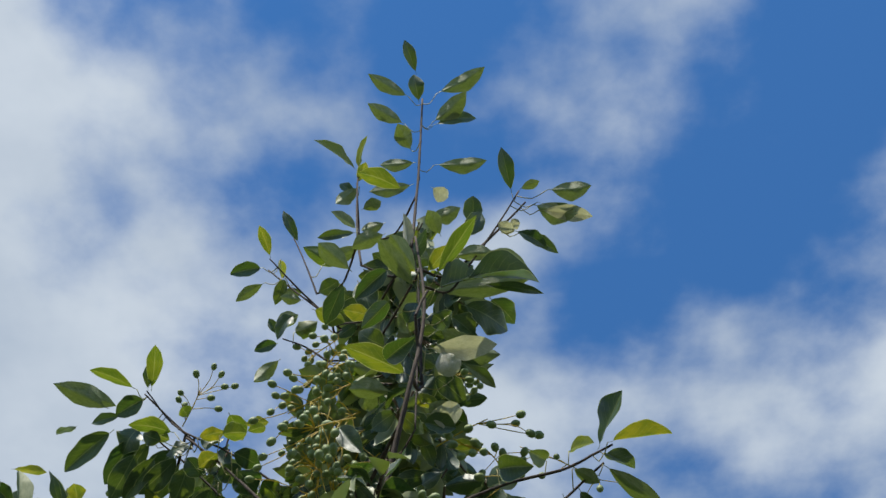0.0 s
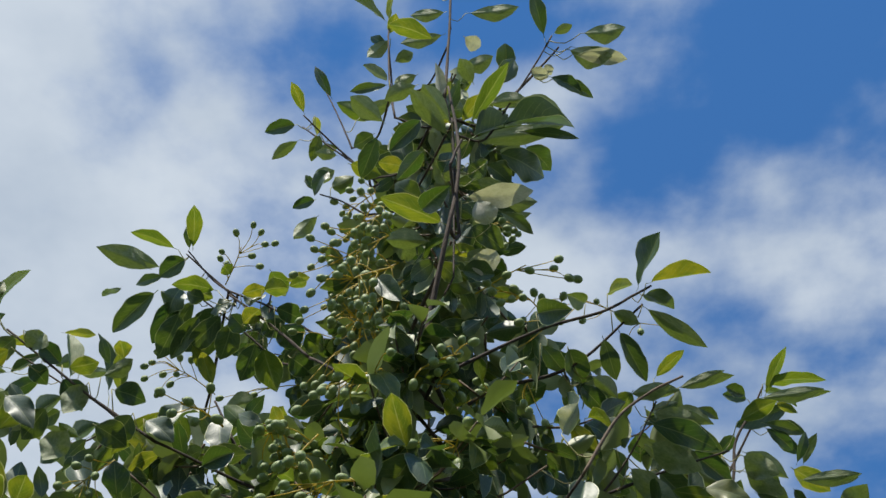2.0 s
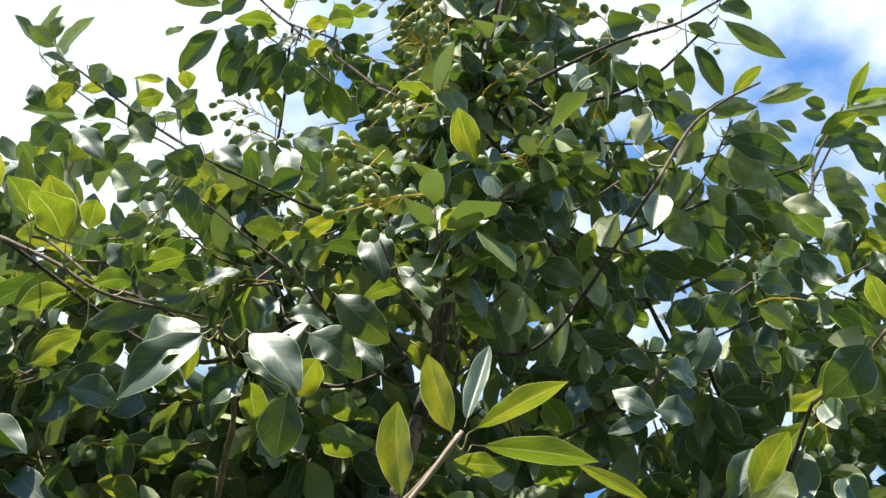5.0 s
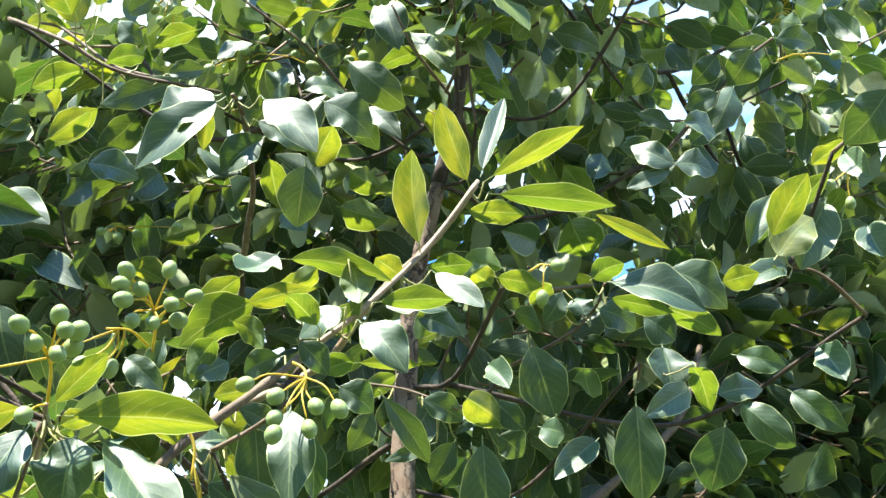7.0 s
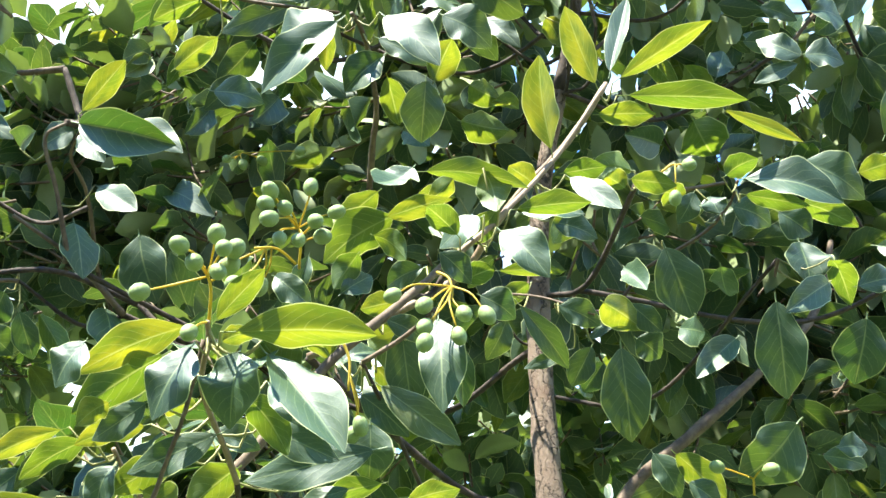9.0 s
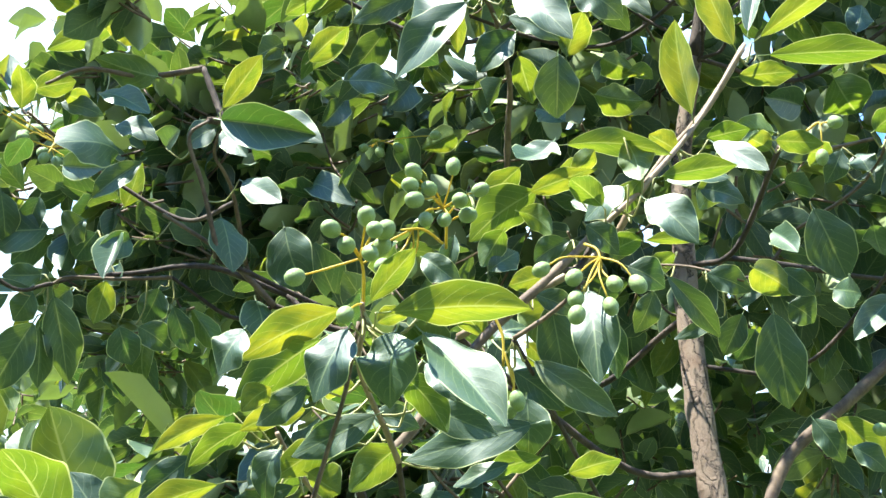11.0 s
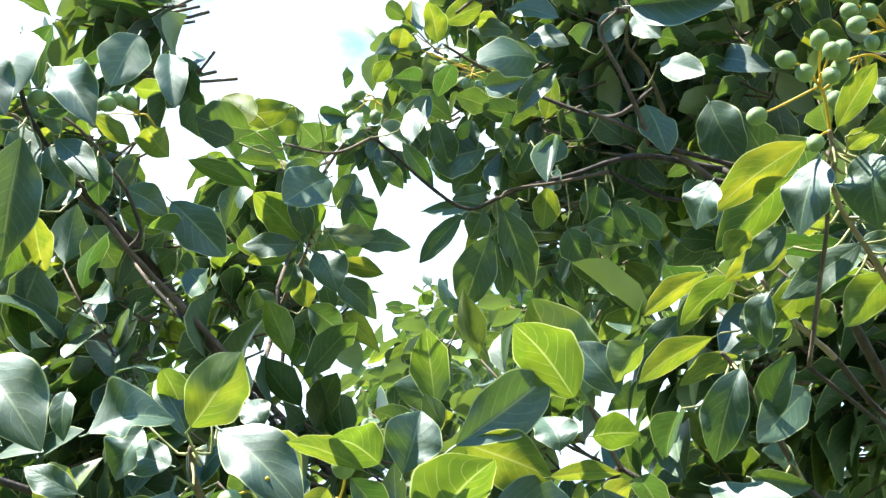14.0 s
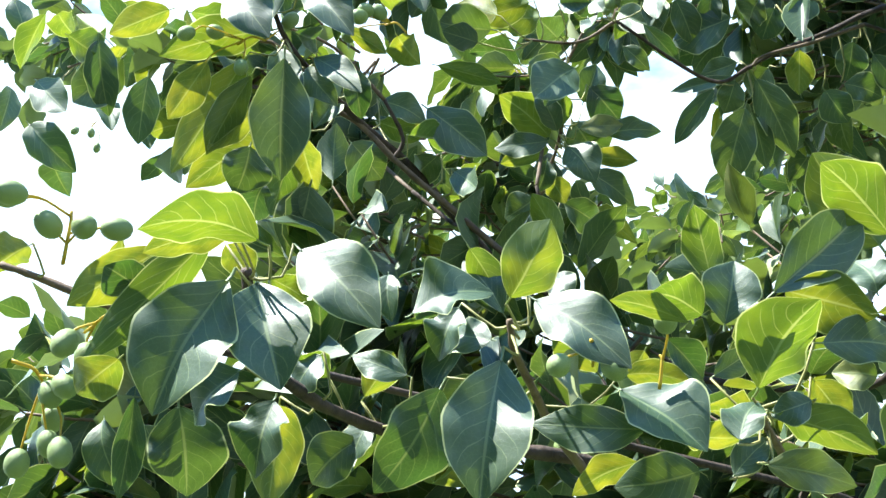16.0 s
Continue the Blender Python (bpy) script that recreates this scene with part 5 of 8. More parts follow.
# the hanging leaves beyond it
spray([(-0.215, 0.866, 1.825), (-0.19, 0.87, 1.842), (-0.17, 0.863, 1.853)], 0.0016, 0.0012, [
    (-0.161, 0.835, 1.834, -0.158, 0.828, 1.771, 0.027, -2, "s9"),
    (-0.196, 0.876, 1.858, -0.194, 0.9, 1.806, 0.025, 158, "m0"),
    (-0.198, 0.884, 1.865, -0.211, 0.908, 1.843, 0.029, 9, "y9"),
    (-0.165, 0.89, 1.851, -0.166, 0.912, 1.812, 0.015, 165, "m5"),
    (-0.213, 0.881, 1.821, -0.164, 0.9, 1.783, 0.021, 105, "m0"),
    (-0.226, 0.889, 1.82, -0.197, 0.904, 1.794, 0.021, 113, "m9"),
    (-0.221, 0.901, 1.845, -0.201, 0.934, 1.821, 0.018, -25, "y1"),
    (-0.233, 0.878, 1.834, -0.214, 0.88, 1.848, 0.02, 80, "s1"),
    (-0.179, 0.873, 1.89, -0.206, 0.871, 1.881, 0.017, -114, "m2"),
    (-0.165, 0.9, 1.893, -0.142, 0.896, 1.899, 0.017, -31, "y0")], TWIG)
more([
    (-0.148, 0.918, 1.91, -0.105, 0.924, 1.911, 0.012, -29, "yd"),
    (-0.16, 0.923, 1.898, -0.137, 0.932, 1.883, 0.022, 110, "m9")])
# leaves across the trunk
spray([(-0.191, 1.098, 2.01), (-0.147, 1.084, 1.99), (-0.108, 1.081, 1.967)], 0.0012, 0.0009, [
    (-0.165, 1.063, 1.979, -0.13, 1.102, 1.933, 0.02, 129, "md"),
    (-0.129, 1.107, 1.956, -0.169, 1.103, 1.942, 0.012, -108, "m9"),
    (-0.136, 1.071, 1.975, -0.103, 1.085, 1.96, 0.022, 115, "m9"),
    (-0.115, 1.117, 1.964, -0.136, 1.129, 1.934, 0.022, -140, "m0"),
    (-0.18, 1.11, 1.994, -0.201, 1.121, 1.962, 0.021, -143, "m9"),
    (-0.109, 1.133, 1.957, -0.129, 1.141, 1.934, 0.02, -134, "m1"),
    (-0.084, 1.119, 1.966, -0.065, 1.132, 1.951, 0.026, 125, "m9"),
    (-0.084, 1.097, 1.984, -0.061, 1.111, 1.963, 0.02, 119, "m0"),
    (-0.157, 1.092, 2.011, -0.187, 1.1, 2, 0.017, 34, "y1")], TWIG)
# leaves in front of the trunk
spray([(-0.068, 1.086, 2.005), (-0.022, 1.069, 2.017), (0.001, 1.05, 2.027), (0.01, 1.028, 2.032)], 0.0016, 0.001, [
    (0.008, 1.023, 2.031, 0.084, 1.023, 2.01, 0.036, 81, "sd"),
    (0.054, 1.043, 2.054, 0.102, 1.06, 2.026, 0.035, 104, "m9"),
    (0, 1.01, 2.023, 0.025, 1, 2.033, 0.02, -28, "y1"),
    (0.003, 0.991, 2.072, 0.061, 1.028, 2.059, 0.012, -27, "yd"),
    (0.024, 1.062, 1.955, 0.023, 1.092, 1.884, 0.037, 170, "m0"),
    (-0.051, 1.059, 2.01, -0.034, 1.089, 1.957, 0.038, 136, "m0"),
    (0.08, 1.088, 1.966, 0.12, 1.096, 1.975, 0.022, 98, "m9"),
    (-0.092, 1.093, 1.951, -0.092, 1.128, 1.881, 0.038, 163, "m0"),
    (-0.062, 1.09, 1.855, -0.03, 1.13, 1.833, 0.024, -26, "y0"),
    (-0.077, 1.097, 1.86, -0.059, 1.111, 1.827, 0.021, 121, "m9")], TWIG)
more([
    (-0.054, 1.09, 1.831, -0.031, 1.1, 1.813, 0.018, 105, "m9"),
    (0.03, 1.087, 1.867, -0.016, 1.095, 1.825, 0.042, -130, "m9"),
    (0.131, 1.024, 2.052, 0.161, 0.988, 2.085, 0.028, -17, "y0"),
    (0.133, 1.032, 2.041, 0.17, 1.028, 2.081, 0.036, 108, "m9"),
    (0.115, 1.037, 2.054, 0.14, 1.026, 2.099, 0.02, 126, "m5"),
    (0.075, 1.05, 2.155, 0.041, 1.037, 2.177, 0.025, -104, "m9"),
    (0.071, 1.048, 2.158, 0.106, 1.056, 2.154, 0.026, 98, "m9"),
    (0.071, 1.052, 2.153, 0.033, 1.047, 2.137, 0.015, -103, "m0"),
    (0.081, 1.041, 2.194, 0.117, 1.048, 2.199, 0.028, 102, "m2"),
    (-0.006, 1.042, 2.013, -0.01, 1.037, 2.032, 0.021, -130, "m9")])
more([
    (0.01, 1.03, 2.021, 0.058, 1.048, 2.017, 0.016, -29, "y9"),
    (0.001, 1.05, 2.027, 0.032, 1.062, 2.014, 0.027, 109, "m9"),
    (0.047, 1.084, 2.012, 0.054, 1.079, 1.97, 0.037, -25, "s8"),
    (-0.027, 1.037, 2.027, -0.045, 1.022, 2.035, 0.021, 30, "y2"),
    (-0.021, 1.033, 2.033, -0.036, 1.037, 2.009, 0.018, -124, "m9"),
    (0.094, 1.059, 2.044, 0.123, 1.055, 2.051, 0.022, -32, "y9"),
    (0.034, 1.08, 2.037, 0.06, 1.092, 2.02, 0.028, 110, "m0"),
    (0.089, 1.123, 1.964, 0.074, 1.145, 1.916, 0.042, -166, "m0"),
    (0.05, 1.133, 1.863, 0.074, 1.138, 1.863, 0.019, 98, "m9"),
    (0.038, 1.144, 1.864, 0.073, 1.153, 1.856, 0.018, 103, "m9")])
# the pair of bluish leaves and what hangs by them
spray([(-0.302, 1.112, 2.138), (-0.288, 1.075, 2.157), (-0.274, 1.041, 2.17), (-0.267, 1.002, 2.185), (-0.265, 0.972, 2.194), (-0.268, 0.953, 2.197)], 0.003, 0.0018, [
    (-0.269, 0.943, 2.185, -0.337, 0.932, 2.126, 0.041, -92, "sd"),
    (-0.274, 0.947, 2.193, -0.34, 0.943, 2.175, 0.057, -82, "s9"),
    (-0.243, 0.949, 2.188, -0.193, 0.941, 2.125, 0.034, 77, "s9"),
    (-0.253, 0.967, 2.181, -0.212, 0.982, 2.158, 0.022, 104, "m9"),
    (-0.244, 0.978, 2.173, -0.282, 0.981, 2.144, 0.033, -109, "m8"),
    (-0.211, 1.004, 2.231, -0.168, 1.02, 2.204, 0.038, 104, "m9"),
    (-0.286, 0.955, 2.195, -0.3, 0.987, 2.172, 0.014, 6, "y5"),
    (-0.23, 1.057, 2.2, -0.204, 1.029, 2.227, 0.029, -19, "y1"),
    (-0.231, 1.042, 2.2, -0.242, 1.068, 2.149, 0.038, -177, "m0")], TWIG, (-0.318, 1.157, 2.123))
# a shoot with a white shining leaf
spray([(-0.523, 1.06, 2.061), (-0.507, 0.999, 2.096), (-0.504, 0.963, 2.106), (-0.486, 0.943, 2.117)], 0.002, 0.0012, [
    (-0.457, 0.951, 2.122, -0.399, 0.946, 2.085, 0.027, 80, "s9"),
    (-0.483, 0.94, 2.114, -0.458, 0.936, 2.076, 0.025, 78, "s8"),
    (-0.484, 0.933, 2.121, -0.432, 0.906, 2.146, 0.022, -25, "y0"),
    (-0.426, 0.962, 2.178, -0.379, 0.946, 2.195, 0.024, -29, "y1"),
    (-0.404, 0.99, 2.177, -0.36, 1.002, 2.169, 0.029, 103, "m9"),
    (-0.486, 0.939, 2.113, -0.515, 0.935, 2.101, 0.027, -103, "m0")], TWIG, (-0.543, 1.113, 2.046))
# the head of the crown
spray([(-0.011, 1.018, 2.794), (-0.014, 0.997, 2.926), (-0.014, 0.983, 3.015)], 0.0022, 0.0016, [
    (-0.006, 0.991, 2.835, 0.094, 1.001, 2.845, 0.03, 155, "pb"),
    (0.008, 0.972, 2.941, 0.071, 0.976, 2.997, 0.045, 91, "me"),
    (0.041, 0.962, 2.946, 0.145, 0.973, 2.983, 0.057, 87, "me"),
    (0.062, 0.972, 2.951, 0.148, 0.982, 2.946, 0.015, 122, "md"),
    (-0.025, 1.001, 2.793, -0.101, 0.957, 2.804, 0.029, 13, "y1"),
    (-0.016, 0.971, 2.941, -0.067, 0.903, 2.959, 0.025, 25, "gd"),
    (-0.014, 0.974, 2.985, -0.05, 0.918, 2.996, 0.029, 20, "ge"),
    (0.007, 0.969, 2.965, 0.06, 0.903, 3.013, 0.024, 0, "yd"),
    (-0.102, 0.992, 3.028, -0.146, 0.95, 3.037, 0.028, 19, "ge"),
    (0.039, 0.989, 2.931, 0.108, 1.01, 2.921, 0.043, 127, "m2")], TWIG)
more([
    (0.026, 1.011, 2.799, 0.015, 0.983, 2.813, 0.031, -162, "p1"),
    (-0.006, 1.021, 2.744, 0.044, 1.03, 2.746, 0.032, 154, "pb"),
    (-0.012, 1.029, 2.738, 0.028, 1.034, 2.735, 0.027, 122, "m3"),
    (0.036, 1.001, 2.817, 0.078, 1.019, 2.793, 0.017, 126, "md"),
    (-0.044, 1.005, 2.766, -0.096, 0.997, 2.767, 0.026, 20, "ge"),
    (-0.029, 0.988, 2.884, -0.015, 0.966, 2.909, 0.024, 160, "m1"),
    (0.024, 1, 2.924, 0.056, 1.018, 2.903, 0.029, 133, "m5"),
    (-0.051, 0.975, 3.006, -0.097, 1.001, 2.973, 0.026, -142, "m3"),
    (-0.112, 0.998, 3.013, -0.137, 1.038, 2.971, 0.026, -167, "m0"),
    (-0.072, 1.008, 2.94, -0.11, 0.998, 2.943, 0.023, 20, "y0")])
more([
    (0.017, 0.956, 3.052, -0.002, 0.921, 3.065, 0.022, 18, "gd"),
    (0.05, 0.963, 3.059, 0.075, 0.935, 3.089, 0.026, 160, "m1"),
    (-0.057, 0.964, 3.08, -0.104, 0.98, 3.071, 0.024, 23, "g5"),
    (0.029, 0.965, 3.013, 0.087, 0.963, 3.015, 0.022, -20, "ge")])
# a sprig against the cloud
spray([(-0.133, 1.163, 3.158), (-0.199, 1.132, 3.228), (-0.244, 1.103, 3.272)], 0.0018, 0.0011, [
    (-0.241, 1.098, 3.264, -0.257, 1.049, 3.284, 0.018, 14, "yd"),
    (-0.198, 1.083, 3.278, -0.223, 1.04, 3.319, 0.017, -150, "md"),
    (-0.253, 1.109, 3.256, -0.303, 1.112, 3.247, 0.025, -127, "m3"),
    (-0.251, 1.129, 3.245, -0.297, 1.154, 3.235, 0.018, 17, "gd"),
    (-0.237, 1.171, 3.176, -0.196, 1.149, 3.185, 0.024, -17, "ge"),
    (-0.225, 1.18, 3.172, -0.243, 1.16, 3.193, 0.014, -148, "m5"),
    (-0.228, 1.188, 3.167, -0.264, 1.193, 3.156, 0.019, -128, "m3"),
    (-0.224, 1.202, 3.146, -0.265, 1.232, 3.131, 0.022, 19, "g8"),
    (-0.218, 1.115, 3.235, -0.233, 1.144, 3.205, 0.019, -171, "m1"),
    (-0.191, 1.136, 3.226, -0.225, 1.141, 3.223, 0.018, 19, "gd")], TWIG)
# its fellow beyond the leader
spray([(0.047, 0.977, 3.017), (0.112, 0.958, 3.104), (0.134, 0.948, 3.13)], 0.002, 0.0012, [
    (0.15, 0.949, 3.106, 0.228, 0.96, 3.103, 0.023, 155, "pd"),
    (0.122, 0.972, 3.085, 0.177, 0.989, 3.064, 0.019, 124, "md"),
    (0.112, 0.954, 3.095, 0.122, 0.968, 3.088, 0.014, 156, "p1")], TWIG)
# the bough towards the blue
spray([(0.017, 1.084, 2.593), (0.104, 1.075, 2.611), (0.189, 1.046, 2.676)], 0.0022, 0.0013, [
    (0.187, 1.041, 2.667, 0.258, 1.093, 2.653, 0.021, -24, "gd"),
    (0.158, 1.055, 2.647, 0.186, 1.099, 2.606, 0.021, 149, "m3"),
    (0.14, 1.055, 2.636, 0.153, 1.093, 2.604, 0.022, 160, "m0"),
    (0.101, 1.058, 2.625, 0.116, 1.09, 2.599, 0.028, 155, "m3"),
    (0.111, 1.089, 2.598, 0.14, 1.112, 2.575, 0.023, 143, "m1"),
    (0.124, 1.082, 2.603, 0.152, 1.106, 2.592, 0.02, -20, "ge"),
    (0.072, 1.055, 2.629, 0.097, 1.08, 2.608, 0.022, 141, "m0"),
    (0.152, 1.04, 2.66, 0.183, 1.054, 2.655, 0.017, -18, "gd")], TWIG)
# the bough below it
spray([(0.112, 1.302, 2.602), (0.174, 1.271, 2.669), (0.216, 1.24, 2.733)], 0.0016, 0.0011, [
    (0.244, 1.226, 2.74, 0.313, 1.217, 2.752, 0.018, -18, "gd"),
    (0.215, 1.219, 2.751, 0.254, 1.193, 2.773, 0.018, -12, "y0"),
    (0.186, 1.234, 2.729, 0.246, 1.223, 2.735, 0.02, -19, "ge"),
    (0.197, 1.245, 2.704, 0.3, 1.282, 2.683, 0.031, 127, "md"),
    (0.22, 1.244, 2.715, 0.283, 1.26, 2.711, 0.025, -20, "ge"),
    (0.195, 1.259, 2.678, 0.266, 1.303, 2.668, 0.039, -25, "ge"),
    (0.174, 1.276, 2.65, 0.239, 1.368, 2.615, 0.036, -28, "ge"),
    (0.208, 1.294, 2.67, 0.252, 1.328, 2.643, 0.032, 138, "m3"),
    (0.149, 1.298, 2.632, 0.192, 1.345, 2.599, 0.037, 146, "m0"),
    (0.245, 1.28, 2.691, 0.303, 1.321, 2.66, 0.028, 137, "m5")], TWIG)
more([
    (0.255, 1.32, 2.664, 0.31, 1.339, 2.658, 0.024, -19, "gd"),
    (0.16, 1.255, 2.673, 0.131, 1.291, 2.655, 0.032, 14, "ge")])
# the outermost sprig
spray([(0.294, 1.426, 2.735), (0.349, 1.399, 2.82), (0.385, 1.366, 2.869)], 0.0022, 0.0012, [
    (0.382, 1.36, 2.862, 0.413, 1.301, 2.904, 0.019, -1, "yd"),
    (0.384, 1.361, 2.86, 0.473, 1.353, 2.865, 0.016, -20, "gd"),
    (0.413, 1.366, 2.847, 0.338, 1.376, 2.827, 0.029, -128, "m3"),
    (0.379, 1.384, 2.84, 0.438, 1.397, 2.829, 0.019, 127, "md"),
    (0.383, 1.384, 2.825, 0.422, 1.409, 2.801, 0.02, 139, "m0"),
    (0.42, 1.415, 2.784, 0.439, 1.376, 2.81, 0.016, -6, "gd"),
    (0.343, 1.401, 2.806, 0.405, 1.444, 2.795, 0.026, -24, "ge"),
    (0.348, 1.414, 2.792, 0.398, 1.447, 2.767, 0.026, 136, "m1"),
    (0.424, 1.421, 2.763, 0.496, 1.423, 2.768, 0.02, 127, "md"),
    (0.397, 1.441, 2.751, 0.452, 1.471, 2.731, 0.023, 135, "m3")], TWIG)
more([
    (0.36, 1.442, 2.761, 0.396, 1.458, 2.743, 0.015, 131, "m0"),
    (0.361, 1.363, 2.864, 0.327, 1.356, 2.871, 0.017, -127, "m3")])
# drooping leaves of the bough before the cloud
spray([(-0.277, 1.303, 2.928), (-0.338, 1.293, 2.999), (-0.408, 1.272, 3.061)], 0.002, 0.0012, [
    (-0.425, 1.263, 3.05, -0.471, 1.31, 3, 0.033, -147, "m3"),
    (-0.404, 1.264, 3.043, -0.446, 1.308, 2.996, 0.028, -147, "m0"),
    (-0.371, 1.274, 3.031, -0.407, 1.305, 2.994, 0.036, -148, "m3"),
    (-0.338, 1.293, 2.999, -0.377, 1.327, 2.982, 0.03, 18, "ge"),
    (-0.304, 1.296, 2.979, -0.312, 1.344, 2.935, 0.028, -177, "m0"),
    (-0.322, 1.302, 2.983, -0.339, 1.34, 2.965, 0.023, 9, "gd"),
    (-0.403, 1.284, 2.963, -0.381, 1.333, 2.944, 0.021, -17, "y0"),
    (-0.357, 1.337, 2.881, -0.304, 1.33, 2.884, 0.027, -20, "ge"),
    (-0.38, 1.196, 2.724, -0.458, 1.249, 2.71, 0.024, 12, "yd"),
    (-0.524, 1.32, 2.962, -0.537, 1.283, 2.992, 0.015, -159, "md")], TWIG)
more([
    (-0.512, 1.353, 2.939, -0.508, 1.296, 2.966, 0.021, 5, "y0")])
# leaves of the long left bough
spray([(-0.492, 0.965, 2.337), (-0.434, 0.972, 2.304), (-0.389, 0.99, 2.279), (-0.305, 1.021, 2.27)], 0.0024, 0.0014, [
    (-0.414, 0.943, 2.299, -0.429, 0.894, 2.321, 0.039, 10, "y9"),
    (-0.4, 0.948, 2.316, -0.384, 0.922, 2.329, 0.023, -11, "y0"),
    (-0.414, 0.98, 2.276, -0.463, 0.983, 2.273, 0.024, 19, "y1"),
    (-0.334, 1.011, 2.283, -0.419, 1.012, 2.268, 0.027, -122, "m9"),
    (-0.407, 1.004, 2.255, -0.456, 1.029, 2.244, 0.025, 16, "yd"),
    (-0.318, 0.986, 2.316, -0.363, 0.993, 2.312, 0.021, 19, "y9"),
    (-0.309, 1.001, 2.29, -0.277, 0.997, 2.309, 0.019, 92, "s9"),
    (-0.323, 0.979, 2.35, -0.326, 0.955, 2.375, 0.025, -164, "m0"),
    (-0.227, 0.999, 2.335, -0.188, 0.978, 2.344, 0.019, -16, "y1"),
    (-0.402, 0.981, 2.282, -0.356, 0.976, 2.287, 0.021, -24, "y2")], TWIG)
more([
    (-0.369, 0.989, 2.306, -0.393, 0.971, 2.326, 0.021, -136, "m9"),
    (-0.356, 1.01, 2.29, -0.321, 1.011, 2.295, 0.019, 122, "m1"),
    (-0.45, 0.939, 2.328, -0.461, 0.9, 2.345, 0.028, 10, "y5"),
    (-0.355, 0.968, 2.347, -0.385, 0.974, 2.335, 0.021, -131, "m0"),
    (-0.364, 1, 2.219, -0.332, 1.02, 2.197, 0.03, 134, "m9")])
# leaves about the leader
spray([(-0.105, 1.072, 2.269), (-0.109, 1.056, 2.316), (-0.131, 1.033, 2.352), (-0.155, 1.016, 2.364)], 0.0024, 0.0014, [
    (-0.167, 1.002, 2.347, -0.148, 1.003, 2.288, 0.033, 98, "s9"),
    (-0.144, 1.027, 2.327, -0.102, 1.025, 2.269, 0.024, 94, "sa"),
    (-0.153, 1.001, 2.351, -0.093, 1.012, 2.341, 0.025, 117, "m9"),
    (-0.129, 1.041, 2.314, -0.176, 1.05, 2.309, 0.018, 19, "y9"),
    (-0.209, 1.042, 2.266, -0.175, 1.069, 2.227, 0.028, 134, "m9"),
    (-0.242, 1.023, 2.291, -0.269, 1.026, 2.269, 0.036, -92, "sa"),
    (-0.239, 1.037, 2.276, -0.203, 1.034, 2.29, 0.032, 91, "s2"),
    (-0.052, 0.961, 2.375, -0.088, 0.986, 2.328, 0.039, -141, "m8"),
    (-0.09, 1.045, 2.287, -0.056, 1.061, 2.282, 0.018, -19, "y9"),
    (0.002, 1.062, 2.304, -0.009, 1.12, 2.269, 0.025, -9, "ge")], LIMB)
more([
    (-0.185, 1.049, 2.263, -0.152, 1.048, 2.222, 0.02, 94, "s9"),
    (-0.134, 1.076, 2.275, -0.122, 1.102, 2.263, 0.021, -13, "y1"),
    (-0.078, 1.072, 2.363, -0.045, 1.065, 2.367, 0.026, -23, "y2"),
    (-0.049, 1.052, 2.4, -0.008, 1.069, 2.383, 0.024, 130, "m1"),
    (-0.026, 1.098, 2.382, 0.026, 1.121, 2.369, 0.028, 128, "m9")])
# bluish leaves in the shade
spray([(0.068, 1.137, 2.244), (0.113, 1.124, 2.288), (0.147, 1.108, 2.318), (0.176, 1.1, 2.336)], 0.002, 0.0013, [
    (0.127, 1.095, 2.32, 0.1, 1.106, 2.298, 0.024, -131, "m9"),
    (0.157, 1.091, 2.32, 0.132, 1.106, 2.292, 0.033, -137, "m9"),
    (0.123, 1.102, 2.281, 0.09, 1.107, 2.271, 0.022, -118, "m9"),
    (0.047, 1.112, 2.277, 0.081, 1.123, 2.262, 0.017, 119, "m9"),
    (0.115, 1.122, 2.259, 0.093, 1.127, 2.246, 0.021, -127, "m0"),
    (0.176, 1.1, 2.336, 0.216, 1.107, 2.331, 0.024, 117, "m9"),
    (0.18, 1.122, 2.327, 0.211, 1.146, 2.317, 0.022, -21, "ge"),
    (0.028, 1.115, 2.242, 0.067, 1.124, 2.234, 0.021, 123, "m9"),
    (0.168, 1.122, 2.281, 0.195, 1.141, 2.261, 0.021, 135, "m1")], TWIG)
# a young shoot at the edge
spray([(0.199, 1.074, 2.172), (0.238, 1.05, 2.191), (0.262, 1.03, 2.208)], 0.002, 0.0013, [
    (0.245, 1.023, 2.191, 0.206, 1.041, 2.154, 0.041, -134, "m9"),
    (0.214, 1.019, 2.22, 0.256, 1.035, 2.217, 0.018, -19, "yb"),
    (0.263, 1.02, 2.204, 0.242, 0.974, 2.224, 0.017, 13, "yd"),
    (0.25, 1.032, 2.209, 0.216, 1.036, 2.204, 0.021, -145, "p9"),
    (0.26, 1.023, 2.201, 0.281, 0.999, 2.216, 0.022, -17, "ge"),
    (0.263, 1.028, 2.194, 0.272, 1.043, 2.171, 0.025, 150, "m9"),
    (0.24, 1.058, 2.197, 0.202, 1.068, 2.191, 0.023, 23, "y1")], TWIG)
